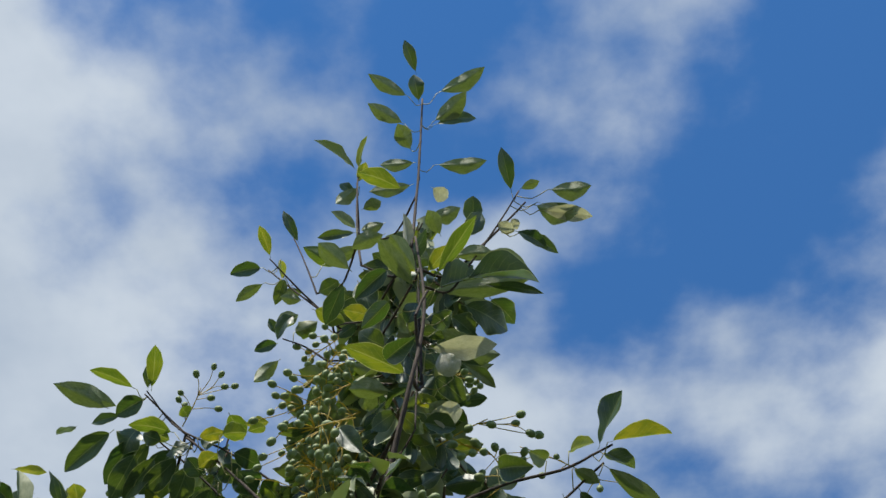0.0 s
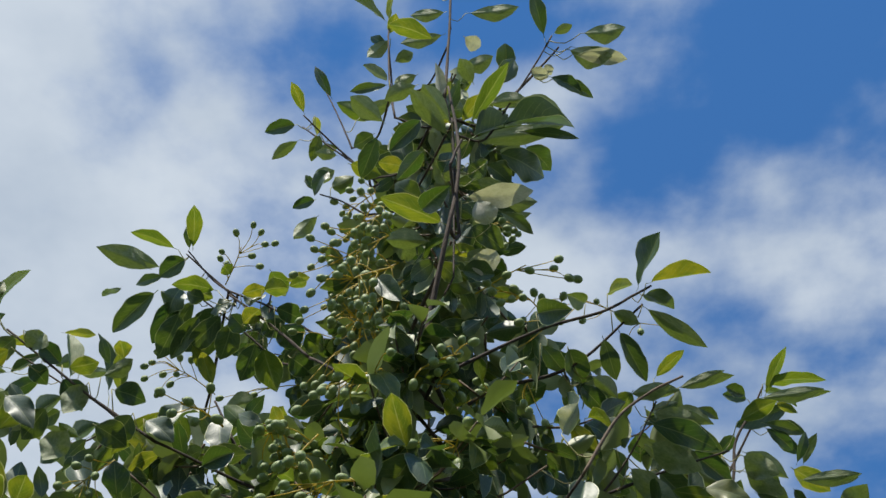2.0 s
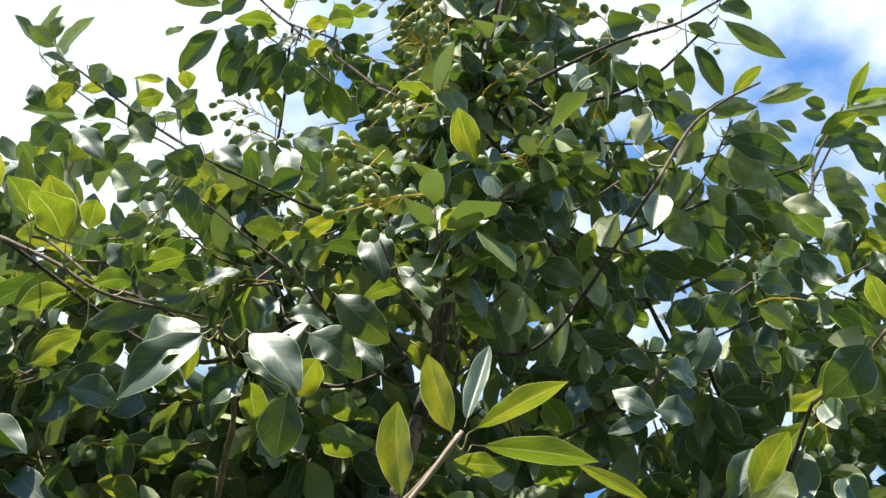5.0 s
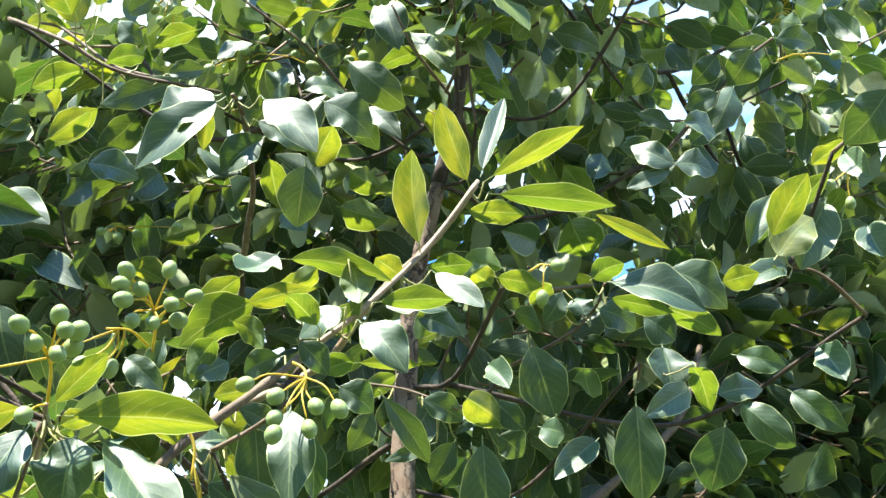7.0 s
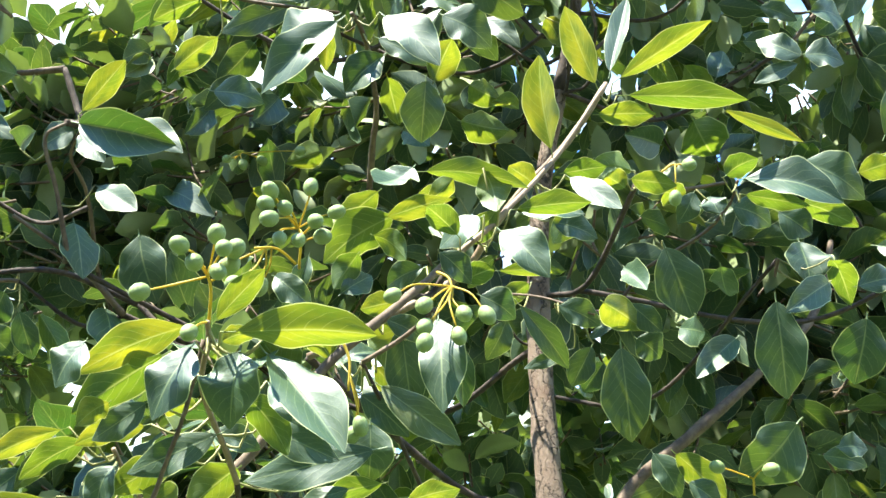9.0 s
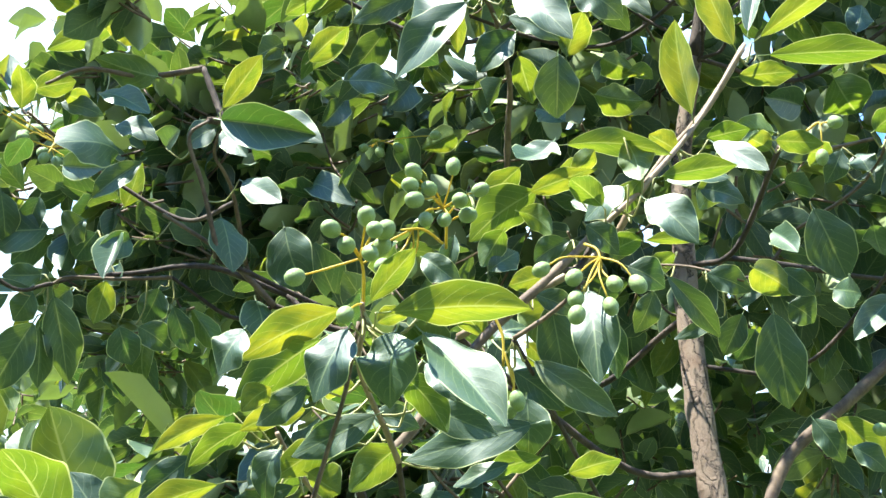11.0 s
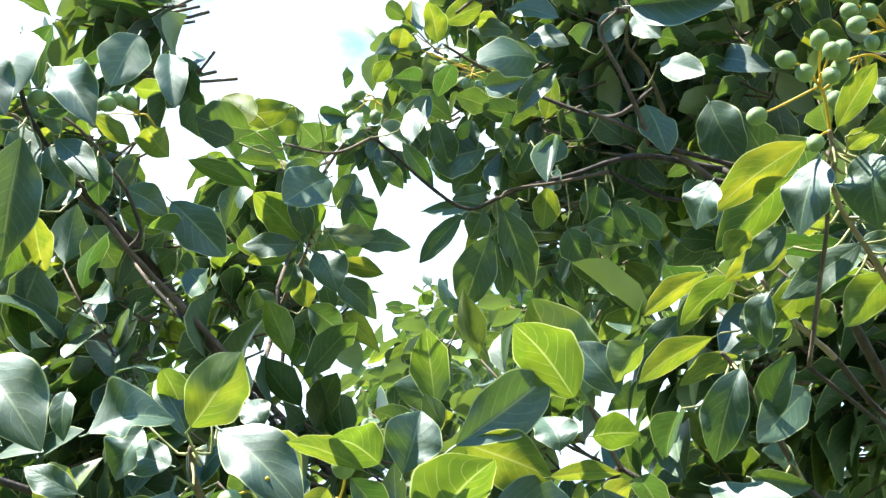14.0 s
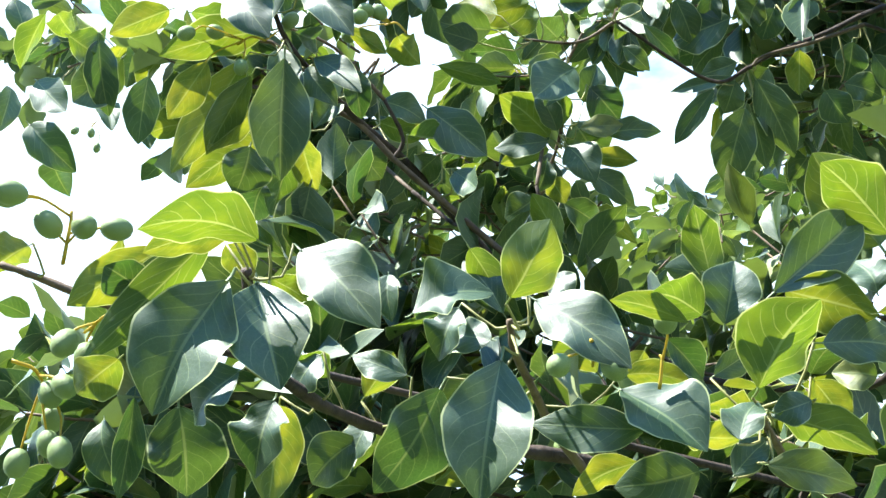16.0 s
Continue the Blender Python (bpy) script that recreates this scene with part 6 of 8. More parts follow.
# dark leaves hanging into the gap
spray([(-0.495, 1.085, 2.039), (-0.54, 1.027, 2.043), (-0.579, 0.986, 2.021), (-0.612, 0.956, 2.006), (-0.63, 0.937, 1.991)], 0.003, 0.0014, [
    (-0.631, 0.937, 1.988, -0.688, 0.908, 1.993, 0.013, -101, "md"),
    (-0.632, 0.94, 2.004, -0.665, 0.924, 2.003, 0.022, -112, "m9"),
    (-0.647, 0.926, 1.985, -0.694, 0.919, 1.948, 0.019, -118, "m0"),
    (-0.635, 0.935, 1.988, -0.656, 0.938, 1.965, 0.024, -132, "m9"),
    (-0.631, 0.94, 1.966, -0.67, 0.948, 1.909, 0.036, -141, "m0"),
    (-0.636, 0.949, 1.967, -0.648, 0.976, 1.922, 0.02, 161, "m5"),
    (-0.624, 0.942, 1.991, -0.625, 0.982, 1.923, 0.031, 153, "m9"),
    (-0.622, 0.964, 2.004, -0.646, 0.961, 1.985, 0.029, -118, "m1"),
    (-0.599, 0.998, 1.984, -0.594, 1.018, 1.955, 0.029, 141, "m0"),
    (-0.587, 1.006, 1.985, -0.565, 1.028, 1.969, 0.025, 114, "m9")], LIMB)
more([
    (-0.56, 1.013, 2.004, -0.553, 1.039, 1.968, 0.022, 139, "m0"),
    (-0.697, 0.871, 2.029, -0.685, 0.888, 2.003, 0.016, 126, "m9"),
    (-0.679, 0.876, 2.045, -0.667, 0.907, 2.006, 0.016, 134, "md"),
    (-0.624, 0.932, 2.041, -0.679, 0.906, 2.039, 0.038, -106, "m9"),
    (-0.602, 0.942, 2.052, -0.622, 0.938, 2.037, 0.03, -117, "m2"),
    (-0.57, 1.008, 2.02, -0.589, 1.015, 1.991, 0.027, -145, "m9"),
    (-0.599, 0.975, 2.015, -0.62, 0.995, 1.987, 0.024, 14, "y0"),
    (-0.603, 0.958, 2.051, -0.624, 0.96, 2.029, 0.03, -131, "m0"),
    (-0.656, 0.895, 2.066, -0.66, 0.918, 2.025, 0.024, 159, "m9"),
    (-0.633, 0.917, 2.068, -0.649, 0.924, 2.032, 0.022, -144, "m1")])
# young leaves at the crest
spray([(-0.639, 0.99, 2.141), (-0.657, 0.945, 2.154), (-0.665, 0.914, 2.16)], 0.002, 0.0012, [
    (-0.669, 0.912, 2.158, -0.654, 0.882, 2.186, 0.022, 0, "y9"),
    (-0.66, 0.904, 2.174, -0.618, 0.914, 2.181, 0.024, -34, "y0"),
    (-0.699, 0.89, 2.15, -0.677, 0.879, 2.167, 0.022, -23, "y1"),
    (-0.723, 0.887, 2.128, -0.699, 0.882, 2.141, 0.018, -29, "y0"),
    (-0.585, 0.926, 2.247, -0.659, 0.913, 2.23, 0.025, 33, "yd"),
    (-0.62, 0.924, 2.205, -0.603, 0.909, 2.227, 0.015, -15, "ge"),
    (-0.582, 0.978, 2.134, -0.625, 0.966, 2.096, 0.024, -105, "m8"),
    (-0.606, 0.952, 2.158, -0.562, 0.958, 2.141, 0.025, 80, "s9"),
    (-0.68, 0.892, 2.167, -0.717, 0.876, 2.156, 0.019, -107, "m9"),
    (-0.578, 0.944, 2.236, -0.603, 0.918, 2.244, 0.027, 33, "y9")], TWIG)
more([
    (-0.62, 0.939, 2.175, -0.634, 0.924, 2.182, 0.021, 37, "y2"),
    (-0.644, 0.923, 2.171, -0.608, 0.942, 2.164, 0.019, 101, "m9")])
# the lower whorl of the fruiting shoot
spray([(-0.308, 0.838, 1.717), (-0.313, 0.8, 1.729), (-0.313, 0.774, 1.74)], 0.0018, 0.0012, [
    (-0.331, 0.759, 1.747, -0.376, 0.757, 1.736, 0.014, 28, "yd"),
    (-0.335, 0.761, 1.739, -0.363, 0.77, 1.725, 0.013, 24, "y1"),
    (-0.317, 0.759, 1.74, -0.357, 0.763, 1.726, 0.016, 27, "y9"),
    (-0.334, 0.764, 1.712, -0.383, 0.758, 1.701, 0.017, 28, "yd"),
    (-0.355, 0.766, 1.732, -0.384, 0.759, 1.708, 0.019, -111, "m9"),
    (-0.306, 0.79, 1.717, -0.342, 0.775, 1.704, 0.013, -102, "m9"),
    (-0.326, 0.77, 1.709, -0.312, 0.777, 1.734, 0.012, 72, "s9"),
    (-0.327, 0.773, 1.702, -0.363, 0.767, 1.695, 0.014, 29, "y9"),
    (-0.307, 0.795, 1.732, -0.332, 0.804, 1.718, 0.015, 22, "y0")], SHOOT)
# the tip of the leader
spray([(-0.014, 0.985, 3.326), (-0.01, 0.975, 3.429), (-0.006, 0.96, 3.544)], 0.0018, 0.0012, [
    (-0.015, 0.926, 3.568, -0.032, 0.872, 3.6, 0.021, -159, "md"),
    (-0.012, 0.962, 3.532, -0.017, 0.918, 3.561, 0.027, -165, "md"),
    (-0.028, 0.953, 3.536, -0.097, 0.926, 3.564, 0.026, 44, "gd"),
    (0.017, 0.949, 3.538, 0.1, 0.923, 3.568, 0.031, -45, "gd"),
    (0.009, 0.973, 3.474, 0.067, 0.942, 3.509, 0.033, -41, "gd"),
    (0.011, 0.976, 3.472, 0.083, 0.966, 3.492, 0.027, 122, "md"),
    (-0.035, 0.97, 3.464, -0.096, 0.947, 3.488, 0.027, 44, "gd"),
    (-0.025, 1.001, 3.428, -0.05, 0.963, 3.447, 0.03, 28, "gd"),
    (0.01, 0.98, 3.328, 0.092, 0.981, 3.328, 0.026, -48, "gd"),
    (-0.017, 0.98, 3.339, -0.074, 0.985, 3.333, 0.022, 48, "gd")], LIMB)
more([
    (0.005, 0.993, 3.278, 0.033, 1.011, 3.273, 0.024, 158, "p2"),
    (-0.003, 1.007, 3.204, 0.048, 1, 3.211, 0.026, -47, "gd"),
    (0.061, 1.01, 3.179, 0.065, 0.974, 3.209, 0.028, -178, "m3")])
# the twig beside the leader
spray([(-0.104, 1.055, 3.243), (-0.107, 1.035, 3.297), (-0.11, 1.018, 3.35)], 0.0014, 0.001, [
    (-0.105, 1.014, 3.331, -0.142, 1.036, 3.306, 0.024, 39, "gd"),
    (-0.035, 1, 3.285, -0.106, 0.962, 3.284, 0.03, 8, "yd"),
    (-0.021, 0.997, 3.298, -0.09, 1.007, 3.286, 0.024, 47, "gd"),
    (-0.102, 1.037, 3.297, -0.07, 1.021, 3.3, 0.021, -11, "gd"),
    (-0.064, 1.033, 3.245, -0.101, 1.043, 3.233, 0.02, 46, "gd"),
    (-0.109, 1.014, 3.341, -0.094, 0.981, 3.353, 0.017, -3, "yd"),
    (-0.111, 1.025, 3.325, -0.137, 1.01, 3.346, 0.017, -134, "md")], LIMB)
# the twig towards the small cloud
spray([(0.052, 0.97, 2.996), (0.092, 0.953, 3.072), (0.126, 0.938, 3.145)], 0.0016, 0.0011, [
    (0.116, 0.941, 3.144, 0.106, 0.883, 3.181, 0.023, -163, "md"),
    (0.164, 0.932, 3.134, 0.225, 0.933, 3.133, 0.028, -48, "gd"),
    (0.143, 0.946, 3.118, 0.203, 0.963, 3.107, 0.032, -47, "gd"),
    (0.151, 0.947, 3.127, 0.217, 0.961, 3.106, 0.017, 122, "md"),
    (0.115, 0.963, 3.077, 0.161, 0.976, 3.056, 0.021, 124, "md"),
    (0.092, 0.949, 3.074, 0.116, 0.962, 3.068, 0.018, 160, "p1"),
    (0.127, 0.936, 3.146, 0.155, 0.924, 3.149, 0.014, -16, "gd")], LIMB)
# the end of the bough before the cloud
spray([(-0.344, 1.261, 3.031), (-0.391, 1.246, 3.08), (-0.421, 1.231, 3.107)], 0.0018, 0.0011, [
    (-0.453, 1.243, 3.091, -0.553, 1.218, 3.117, 0.033, 46, "gd"),
    (-0.432, 1.224, 3.109, -0.496, 1.184, 3.115, 0.022, 5, "yd"),
    (-0.412, 1.229, 3.111, -0.401, 1.158, 3.135, 0.024, 8, "yd"),
    (-0.417, 1.228, 3.111, -0.415, 1.195, 3.138, 0.015, -176, "md"),
    (-0.418, 1.231, 3.096, -0.461, 1.246, 3.077, 0.032, -134, "m3"),
    (-0.452, 1.251, 3.085, -0.5, 1.255, 3.077, 0.019, -121, "md"),
    (-0.423, 1.251, 3.055, -0.449, 1.263, 3.024, 0.052, -106, "s9"),
    (-0.459, 1.255, 3.055, -0.532, 1.3, 3.02, 0.036, -132, "m3"),
    (-0.42, 1.255, 3.054, -0.379, 1.27, 3.05, 0.028, -11, "y0"),
    (-0.292, 1.229, 3.052, -0.274, 1.27, 3.043, 0.031, -4, "y0")], LIMB)
more([
    (-0.271, 1.24, 3.036, -0.231, 1.232, 3.037, 0.018, -12, "yd")])
# leaves along the bough before the cloud
spray([(-0.214, 1.207, 2.817), (-0.275, 1.214, 2.903), (-0.341, 1.221, 2.985)], 0.0022, 0.0016, [
    (-0.464, 1.224, 3.063, -0.536, 1.199, 3.087, 0.029, 43, "gd"),
    (-0.36, 1.225, 3.002, -0.422, 1.208, 3.007, 0.027, 11, "y9"),
    (-0.376, 1.232, 2.993, -0.406, 1.223, 3.001, 0.023, -142, "m9"),
    (-0.416, 1.255, 3.004, -0.459, 1.308, 2.959, 0.04, -156, "m9"),
    (-0.388, 1.258, 2.996, -0.436, 1.306, 2.956, 0.028, -153, "m3"),
    (-0.353, 1.251, 2.985, -0.416, 1.296, 2.955, 0.033, -152, "m9"),
    (-0.353, 1.26, 2.978, -0.401, 1.316, 2.962, 0.032, 4, "y3"),
    (-0.383, 1.273, 2.934, -0.373, 1.325, 2.924, 0.025, -7, "yd"),
    (-0.334, 1.238, 2.949, -0.357, 1.282, 2.915, 0.036, -170, "m9"),
    (-0.297, 1.241, 2.903, -0.324, 1.285, 2.87, 0.036, -168, "m9")], LIMB)
more([
    (-0.286, 1.235, 2.884, -0.271, 1.295, 2.865, 0.04, -4, "y9"),
    (-0.321, 1.206, 2.963, -0.281, 1.194, 2.965, 0.022, -12, "y9"),
    (-0.286, 1.189, 2.945, -0.249, 1.185, 2.945, 0.029, -12, "y3"),
    (-0.249, 1.178, 2.935, -0.22, 1.167, 2.937, 0.019, -11, "yd"),
    (-0.282, 1.207, 2.907, -0.265, 1.232, 2.892, 0.034, 156, "m9"),
    (-0.258, 1.203, 2.889, -0.239, 1.231, 2.866, 0.041, 159, "m9"),
    (-0.225, 1.206, 2.868, -0.201, 1.229, 2.863, 0.033, -8, "y9"),
    (-0.334, 1.232, 2.979, -0.375, 1.24, 2.984, 0.029, -99, "s9"),
    (-0.308, 1.217, 2.945, -0.296, 1.208, 2.983, 0.03, 116, "s1"),
    (-0.352, 1.198, 3.024, -0.342, 1.21, 3.021, 0.023, -7, "y0")])
more([
    (-0.268, 1.197, 2.918, -0.231, 1.219, 2.909, 0.029, 153, "m9"),
    (-0.317, 1.227, 2.922, -0.288, 1.204, 2.927, 0.027, -10, "y0"),
    (-0.246, 1.219, 2.84, -0.217, 1.243, 2.824, 0.038, 154, "m9"),
    (-0.312, 1.243, 2.924, -0.334, 1.221, 2.939, 0.027, -156, "m3")])
# leaves round the upper leader
spray([(-0.019, 1.015, 2.706), (-0.017, 1.024, 2.858), (-0.017, 1.02, 3.014)], 0.0012, 0.001, [
    (-0.006, 1.038, 3.05, 0.139, 1.032, 3.057, 0.027, -45, "gd"),
    (0.001, 1.054, 2.922, 0.092, 1.055, 2.922, 0.034, -45, "gc"),
    (0.023, 1.06, 2.919, 0.071, 1.073, 2.901, 0.015, 127, "md"),
    (0.077, 1.016, 2.992, 0.112, 1.048, 2.975, 0.03, 151, "m9"),
    (0.04, 1.03, 3.008, 0.1, 1.041, 2.995, 0.027, -49, "g9"),
    (-0.025, 1.033, 3.075, -0.058, 0.994, 3.085, 0.031, 23, "yd"),
    (-0.005, 1.027, 3.079, 0.028, 0.989, 3.097, 0.024, -3, "yd"),
    (-0.02, 1.027, 2.963, -0.041, 1.041, 2.957, 0.03, 11, "g9"),
    (0.001, 1.055, 2.874, 0.042, 1.083, 2.851, 0.031, 148, "m9"),
    (-0.007, 1.049, 2.805, 0.033, 1.064, 2.79, 0.03, -42, "g9")], LIMB)
more([
    (-0.1, 1.041, 3.09, -0.082, 1.048, 3.025, 0.035, 126, "s9"),
    (-0.057, 1.046, 2.926, -0.093, 1.028, 2.938, 0.036, -150, "m9"),
    (-0.161, 1.061, 3.05, -0.115, 1.077, 3.046, 0.028, -11, "y9"),
    (-0.124, 1.044, 3.098, -0.156, 1.057, 3.089, 0.027, -149, "m9"),
    (-0.062, 1.048, 2.804, -0.088, 1.041, 2.806, 0.029, 17, "g9"),
    (0.009, 1.04, 2.955, 0.067, 1.056, 2.937, 0.027, -48, "g9"),
    (0.002, 1.043, 3, 0.024, 1.062, 2.99, 0.033, 151, "m9"),
    (-0.181, 1.09, 3.123, -0.214, 1.087, 3.126, 0.018, 45, "gd"),
    (-0.194, 1.107, 3.112, -0.223, 1.118, 3.086, 0.03, -102, "s1"),
    (-0.213, 1.132, 3.034, -0.243, 1.154, 3.012, 0.022, 42, "gd")])
# leaves at the ends of the far boughs
spray([(0.126, 1.213, 2.549), (0.199, 1.206, 2.575), (0.281, 1.211, 2.609)], 0.002, 0.0012, [
    (0.167, 1.13, 2.623, 0.216, 1.129, 2.629, 0.02, -53, "gd"),
    (0.222, 1.137, 2.635, 0.279, 1.129, 2.651, 0.016, -52, "gd"),
    (0.19, 1.144, 2.607, 0.251, 1.156, 2.599, 0.026, -48, "g9"),
    (0.239, 1.137, 2.604, 0.265, 1.146, 2.593, 0.012, 124, "md"),
    (0.182, 1.138, 2.586, 0.263, 1.165, 2.563, 0.031, 134, "m9"),
    (0.296, 1.2, 2.644, 0.341, 1.182, 2.661, 0.024, -25, "yd"),
    (0.324, 1.191, 2.672, 0.403, 1.191, 2.68, 0.018, -53, "gd"),
    (0.342, 1.192, 2.666, 0.369, 1.206, 2.662, 0.011, -18, "yd"),
    (0.321, 1.198, 2.639, 0.371, 1.21, 2.63, 0.016, 133, "md"),
    (0.324, 1.201, 2.635, 0.359, 1.223, 2.615, 0.017, 138, "md")], LIMB)
more([
    (0.36, 1.243, 2.613, 0.379, 1.218, 2.642, 0.014, 169, "md"),
    (0.289, 1.2, 2.59, 0.329, 1.218, 2.573, 0.029, -44, "g9"),
    (0.29, 1.212, 2.577, 0.336, 1.238, 2.564, 0.024, -40, "g9"),
    (0.359, 1.256, 2.601, 0.434, 1.258, 2.606, 0.019, -53, "gd"),
    (0.3, 1.228, 2.559, 0.335, 1.247, 2.544, 0.014, 142, "md"),
    (0.339, 1.245, 2.56, 0.379, 1.265, 2.537, 0.023, -48, "gd"),
    (0.346, 1.235, 2.568, 0.357, 1.249, 2.555, 0.012, 154, "m3"),
    (0.237, 1.201, 2.544, 0.29, 1.197, 2.52, 0.028, 97, "s9"),
    (0.201, 1.205, 2.547, 0.274, 1.218, 2.54, 0.022, -42, "y9"),
    (0.182, 1.154, 2.572, 0.237, 1.182, 2.55, 0.032, -38, "g9")])
more([
    (0.158, 1.174, 2.556, 0.209, 1.203, 2.523, 0.028, -47, "g9"),
    (0.177, 1.183, 2.515, 0.21, 1.224, 2.485, 0.044, 148, "m9"),
    (0.221, 1.196, 2.524, 0.261, 1.222, 2.503, 0.032, -36, "g9"),
    (0.282, 1.231, 2.531, 0.309, 1.232, 2.5, 0.034, 102, "s9"),
    (0.275, 1.24, 2.494, 0.29, 1.228, 2.511, 0.013, -37, "gd"),
    (0.311, 1.248, 2.505, 0.348, 1.24, 2.509, 0.025, -19, "y9"),
    (0.353, 1.238, 2.502, 0.398, 1.237, 2.504, 0.022, -20, "y3"),
    (0.378, 1.208, 2.496, 0.406, 1.186, 2.522, 0.031, -25, "g9"),
    (0.341, 1.233, 2.482, 0.323, 1.236, 2.478, 0.031, -94, "s9"),
    (0.281, 1.157, 2.658, 0.305, 1.166, 2.651, 0.016, 134, "m3")])
more([
    (0.114, 1.154, 2.607, 0.143, 1.152, 2.582, 0.028, 96, "s9"),
    (0.175, 1.139, 2.64, 0.148, 1.173, 2.624, 0.027, 14, "y3"),
    (0.37, 1.225, 2.48, 0.41, 1.242, 2.468, 0.026, -40, "y9"),
    (0.246, 1.223, 2.489, 0.268, 1.243, 2.473, 0.032, 148, "m9"),
    (0.118, 1.176, 2.53, 0.145, 1.216, 2.5, 0.034, -29, "g9")])
# leaves on the bough that leans out against the cloud
spray([(-0.33, 1.053, 2.505), (-0.42, 1.047, 2.585), (-0.518, 1.021, 2.669)], 0.0018, 0.0012, [
    (-0.531, 1.009, 2.685, -0.562, 0.992, 2.703, 0.023, 47, "gd"),
    (-0.536, 1.002, 2.687, -0.524, 0.982, 2.712, 0.018, 167, "md"),
    (-0.501, 1.018, 2.652, -0.533, 1.032, 2.634, 0.027, -140, "m9"),
    (-0.495, 1.015, 2.657, -0.464, 1.03, 2.642, 0.024, -49, "g9"),
    (-0.501, 1.015, 2.628, -0.542, 1.038, 2.613, 0.024, 24, "y9"),
    (-0.452, 1.044, 2.628, -0.475, 1.023, 2.644, 0.023, -140, "m3"),
    (-0.441, 1.036, 2.612, -0.403, 1.031, 2.616, 0.022, -24, "y9"),
    (-0.447, 1.041, 2.605, -0.426, 1.07, 2.58, 0.029, 145, "m9"),
    (-0.414, 1.041, 2.592, -0.438, 1.061, 2.562, 0.029, 34, "g9"),
    (-0.402, 1.04, 2.598, -0.365, 1.032, 2.613, 0.019, -49, "gd")], LIMB)
more([
    (-0.386, 1.04, 2.577, -0.351, 1.052, 2.568, 0.026, 134, "m9"),
    (-0.378, 1.031, 2.613, -0.38, 1.01, 2.625, 0.019, 12, "yd"),
    (-0.512, 1.018, 2.567, -0.542, 1.031, 2.549, 0.028, -140, "m9"),
    (-0.493, 1.022, 2.559, -0.45, 1.018, 2.506, 0.027, 92, "s9"),
    (-0.464, 1.028, 2.554, -0.498, 1.051, 2.539, 0.028, 23, "y9"),
    (-0.442, 1.025, 2.539, -0.472, 1.046, 2.513, 0.029, -146, "m9"),
    (-0.536, 1.029, 2.601, -0.547, 1.006, 2.623, 0.022, -153, "m9"),
    (-0.355, 1.039, 2.535, -0.379, 1.054, 2.512, 0.028, -150, "m9"),
    (-0.345, 1.046, 2.533, -0.31, 1.042, 2.499, 0.026, 92, "s9"),
    (-0.394, 1.038, 2.521, -0.361, 1.057, 2.504, 0.03, 138, "m9")])
more([
    (-0.521, 1.014, 2.51, -0.494, 1.037, 2.489, 0.03, 142, "m9"),
    (-0.416, 1.036, 2.514, -0.439, 1.055, 2.485, 0.031, 34, "g9"),
    (-0.486, 1.034, 2.621, -0.466, 1.051, 2.605, 0.022, 142, "m9")])
# lit leaves beside the upper stem
spray([(-0.085, 1.038, 2.215), (-0.089, 1.03, 2.267), (-0.081, 1.02, 2.319)], 0.0016, 0.001, [
    (-0.087, 1.004, 2.278, -0.065, 0.989, 2.289, 0.021, -20, "y1"),
    (-0.082, 1.014, 2.241, -0.051, 1.028, 2.238, 0.018, -23, "yb"),
    (-0.033, 1.012, 2.305, -0.05, 1.025, 2.296, 0.019, 19, "y0"),
    (0.039, 1.025, 2.35, 0.02, 1.051, 2.33, 0.017, 14, "y0"),
    (0.033, 1.048, 2.328, 0.037, 1.079, 2.299, 0.023, -18, "g9"),
    (-0.066, 0.997, 2.343, -0.054, 1.016, 2.332, 0.02, -23, "y2"),
    (-0.03, 1.063, 2.311, -0.049, 1.088, 2.282, 0.023, 14, "ge"),
    (-0.006, 1.046, 2.356, -0.029, 1.064, 2.342, 0.021, 22, "y1"),
    (-0.008, 1.024, 2.377, 0.015, 1.042, 2.356, 0.026, 125, "m9"),
    (-0.055, 1.014, 2.273, -0.075, 1.017, 2.27, 0.015, 22, "yd")], TWIG)
more([
    (0.063, 1.05, 2.394, 0.039, 1.07, 2.367, 0.027, 22, "ge"),
    (-0.007, 1.083, 2.292, -0.024, 1.081, 2.258, 0.023, -80, "s2"),
    (-0.11, 0.991, 2.315, -0.092, 0.97, 2.331, 0.02, -16, "y0"),
    (0.065, 1.11, 2.336, 0.042, 1.122, 2.308, 0.027, -143, "m9")])

# ---- fruit ----
def ball(rings, sides):
    verts, faces = [(0, 0, -1.08)], []
    for i in range(1, rings):
        a = math.pi * i / rings
        for k in range(sides):
            b = 2 * math.pi * k / sides
            r = math.sin(a) * (1 + 0.012 * math.sin(3 * b))
            verts.append((r * math.cos(b), r * math.sin(b), -math.cos(a) * (1.08 if a < 1.57 else 1.02)))
    verts.append((0, 0, 1.0))
    for k in range(sides):
        faces.append((0, 1 + (k + 1) % sides, 1 + k))
        for i in range(rings - 2):
            a, b = 1 + i * sides + k, 1 + i * sides + (k + 1) % sides
            faces.append((a, b, b + sides, a + sides))
        faces.append((len(verts) - 1, 1 + (rings - 2) * sides + k, 1 + (rings - 2) * sides + (k + 1) % sides))
    return [Vector(v) for v in verts], faces


BALL = mesh_of("fruit", *ball(12, 18), FRUIT)
SMALL_BALL = mesh_of("fruit", *ball(8, 12), FRUIT)
fruit_rng = random.Random(21)


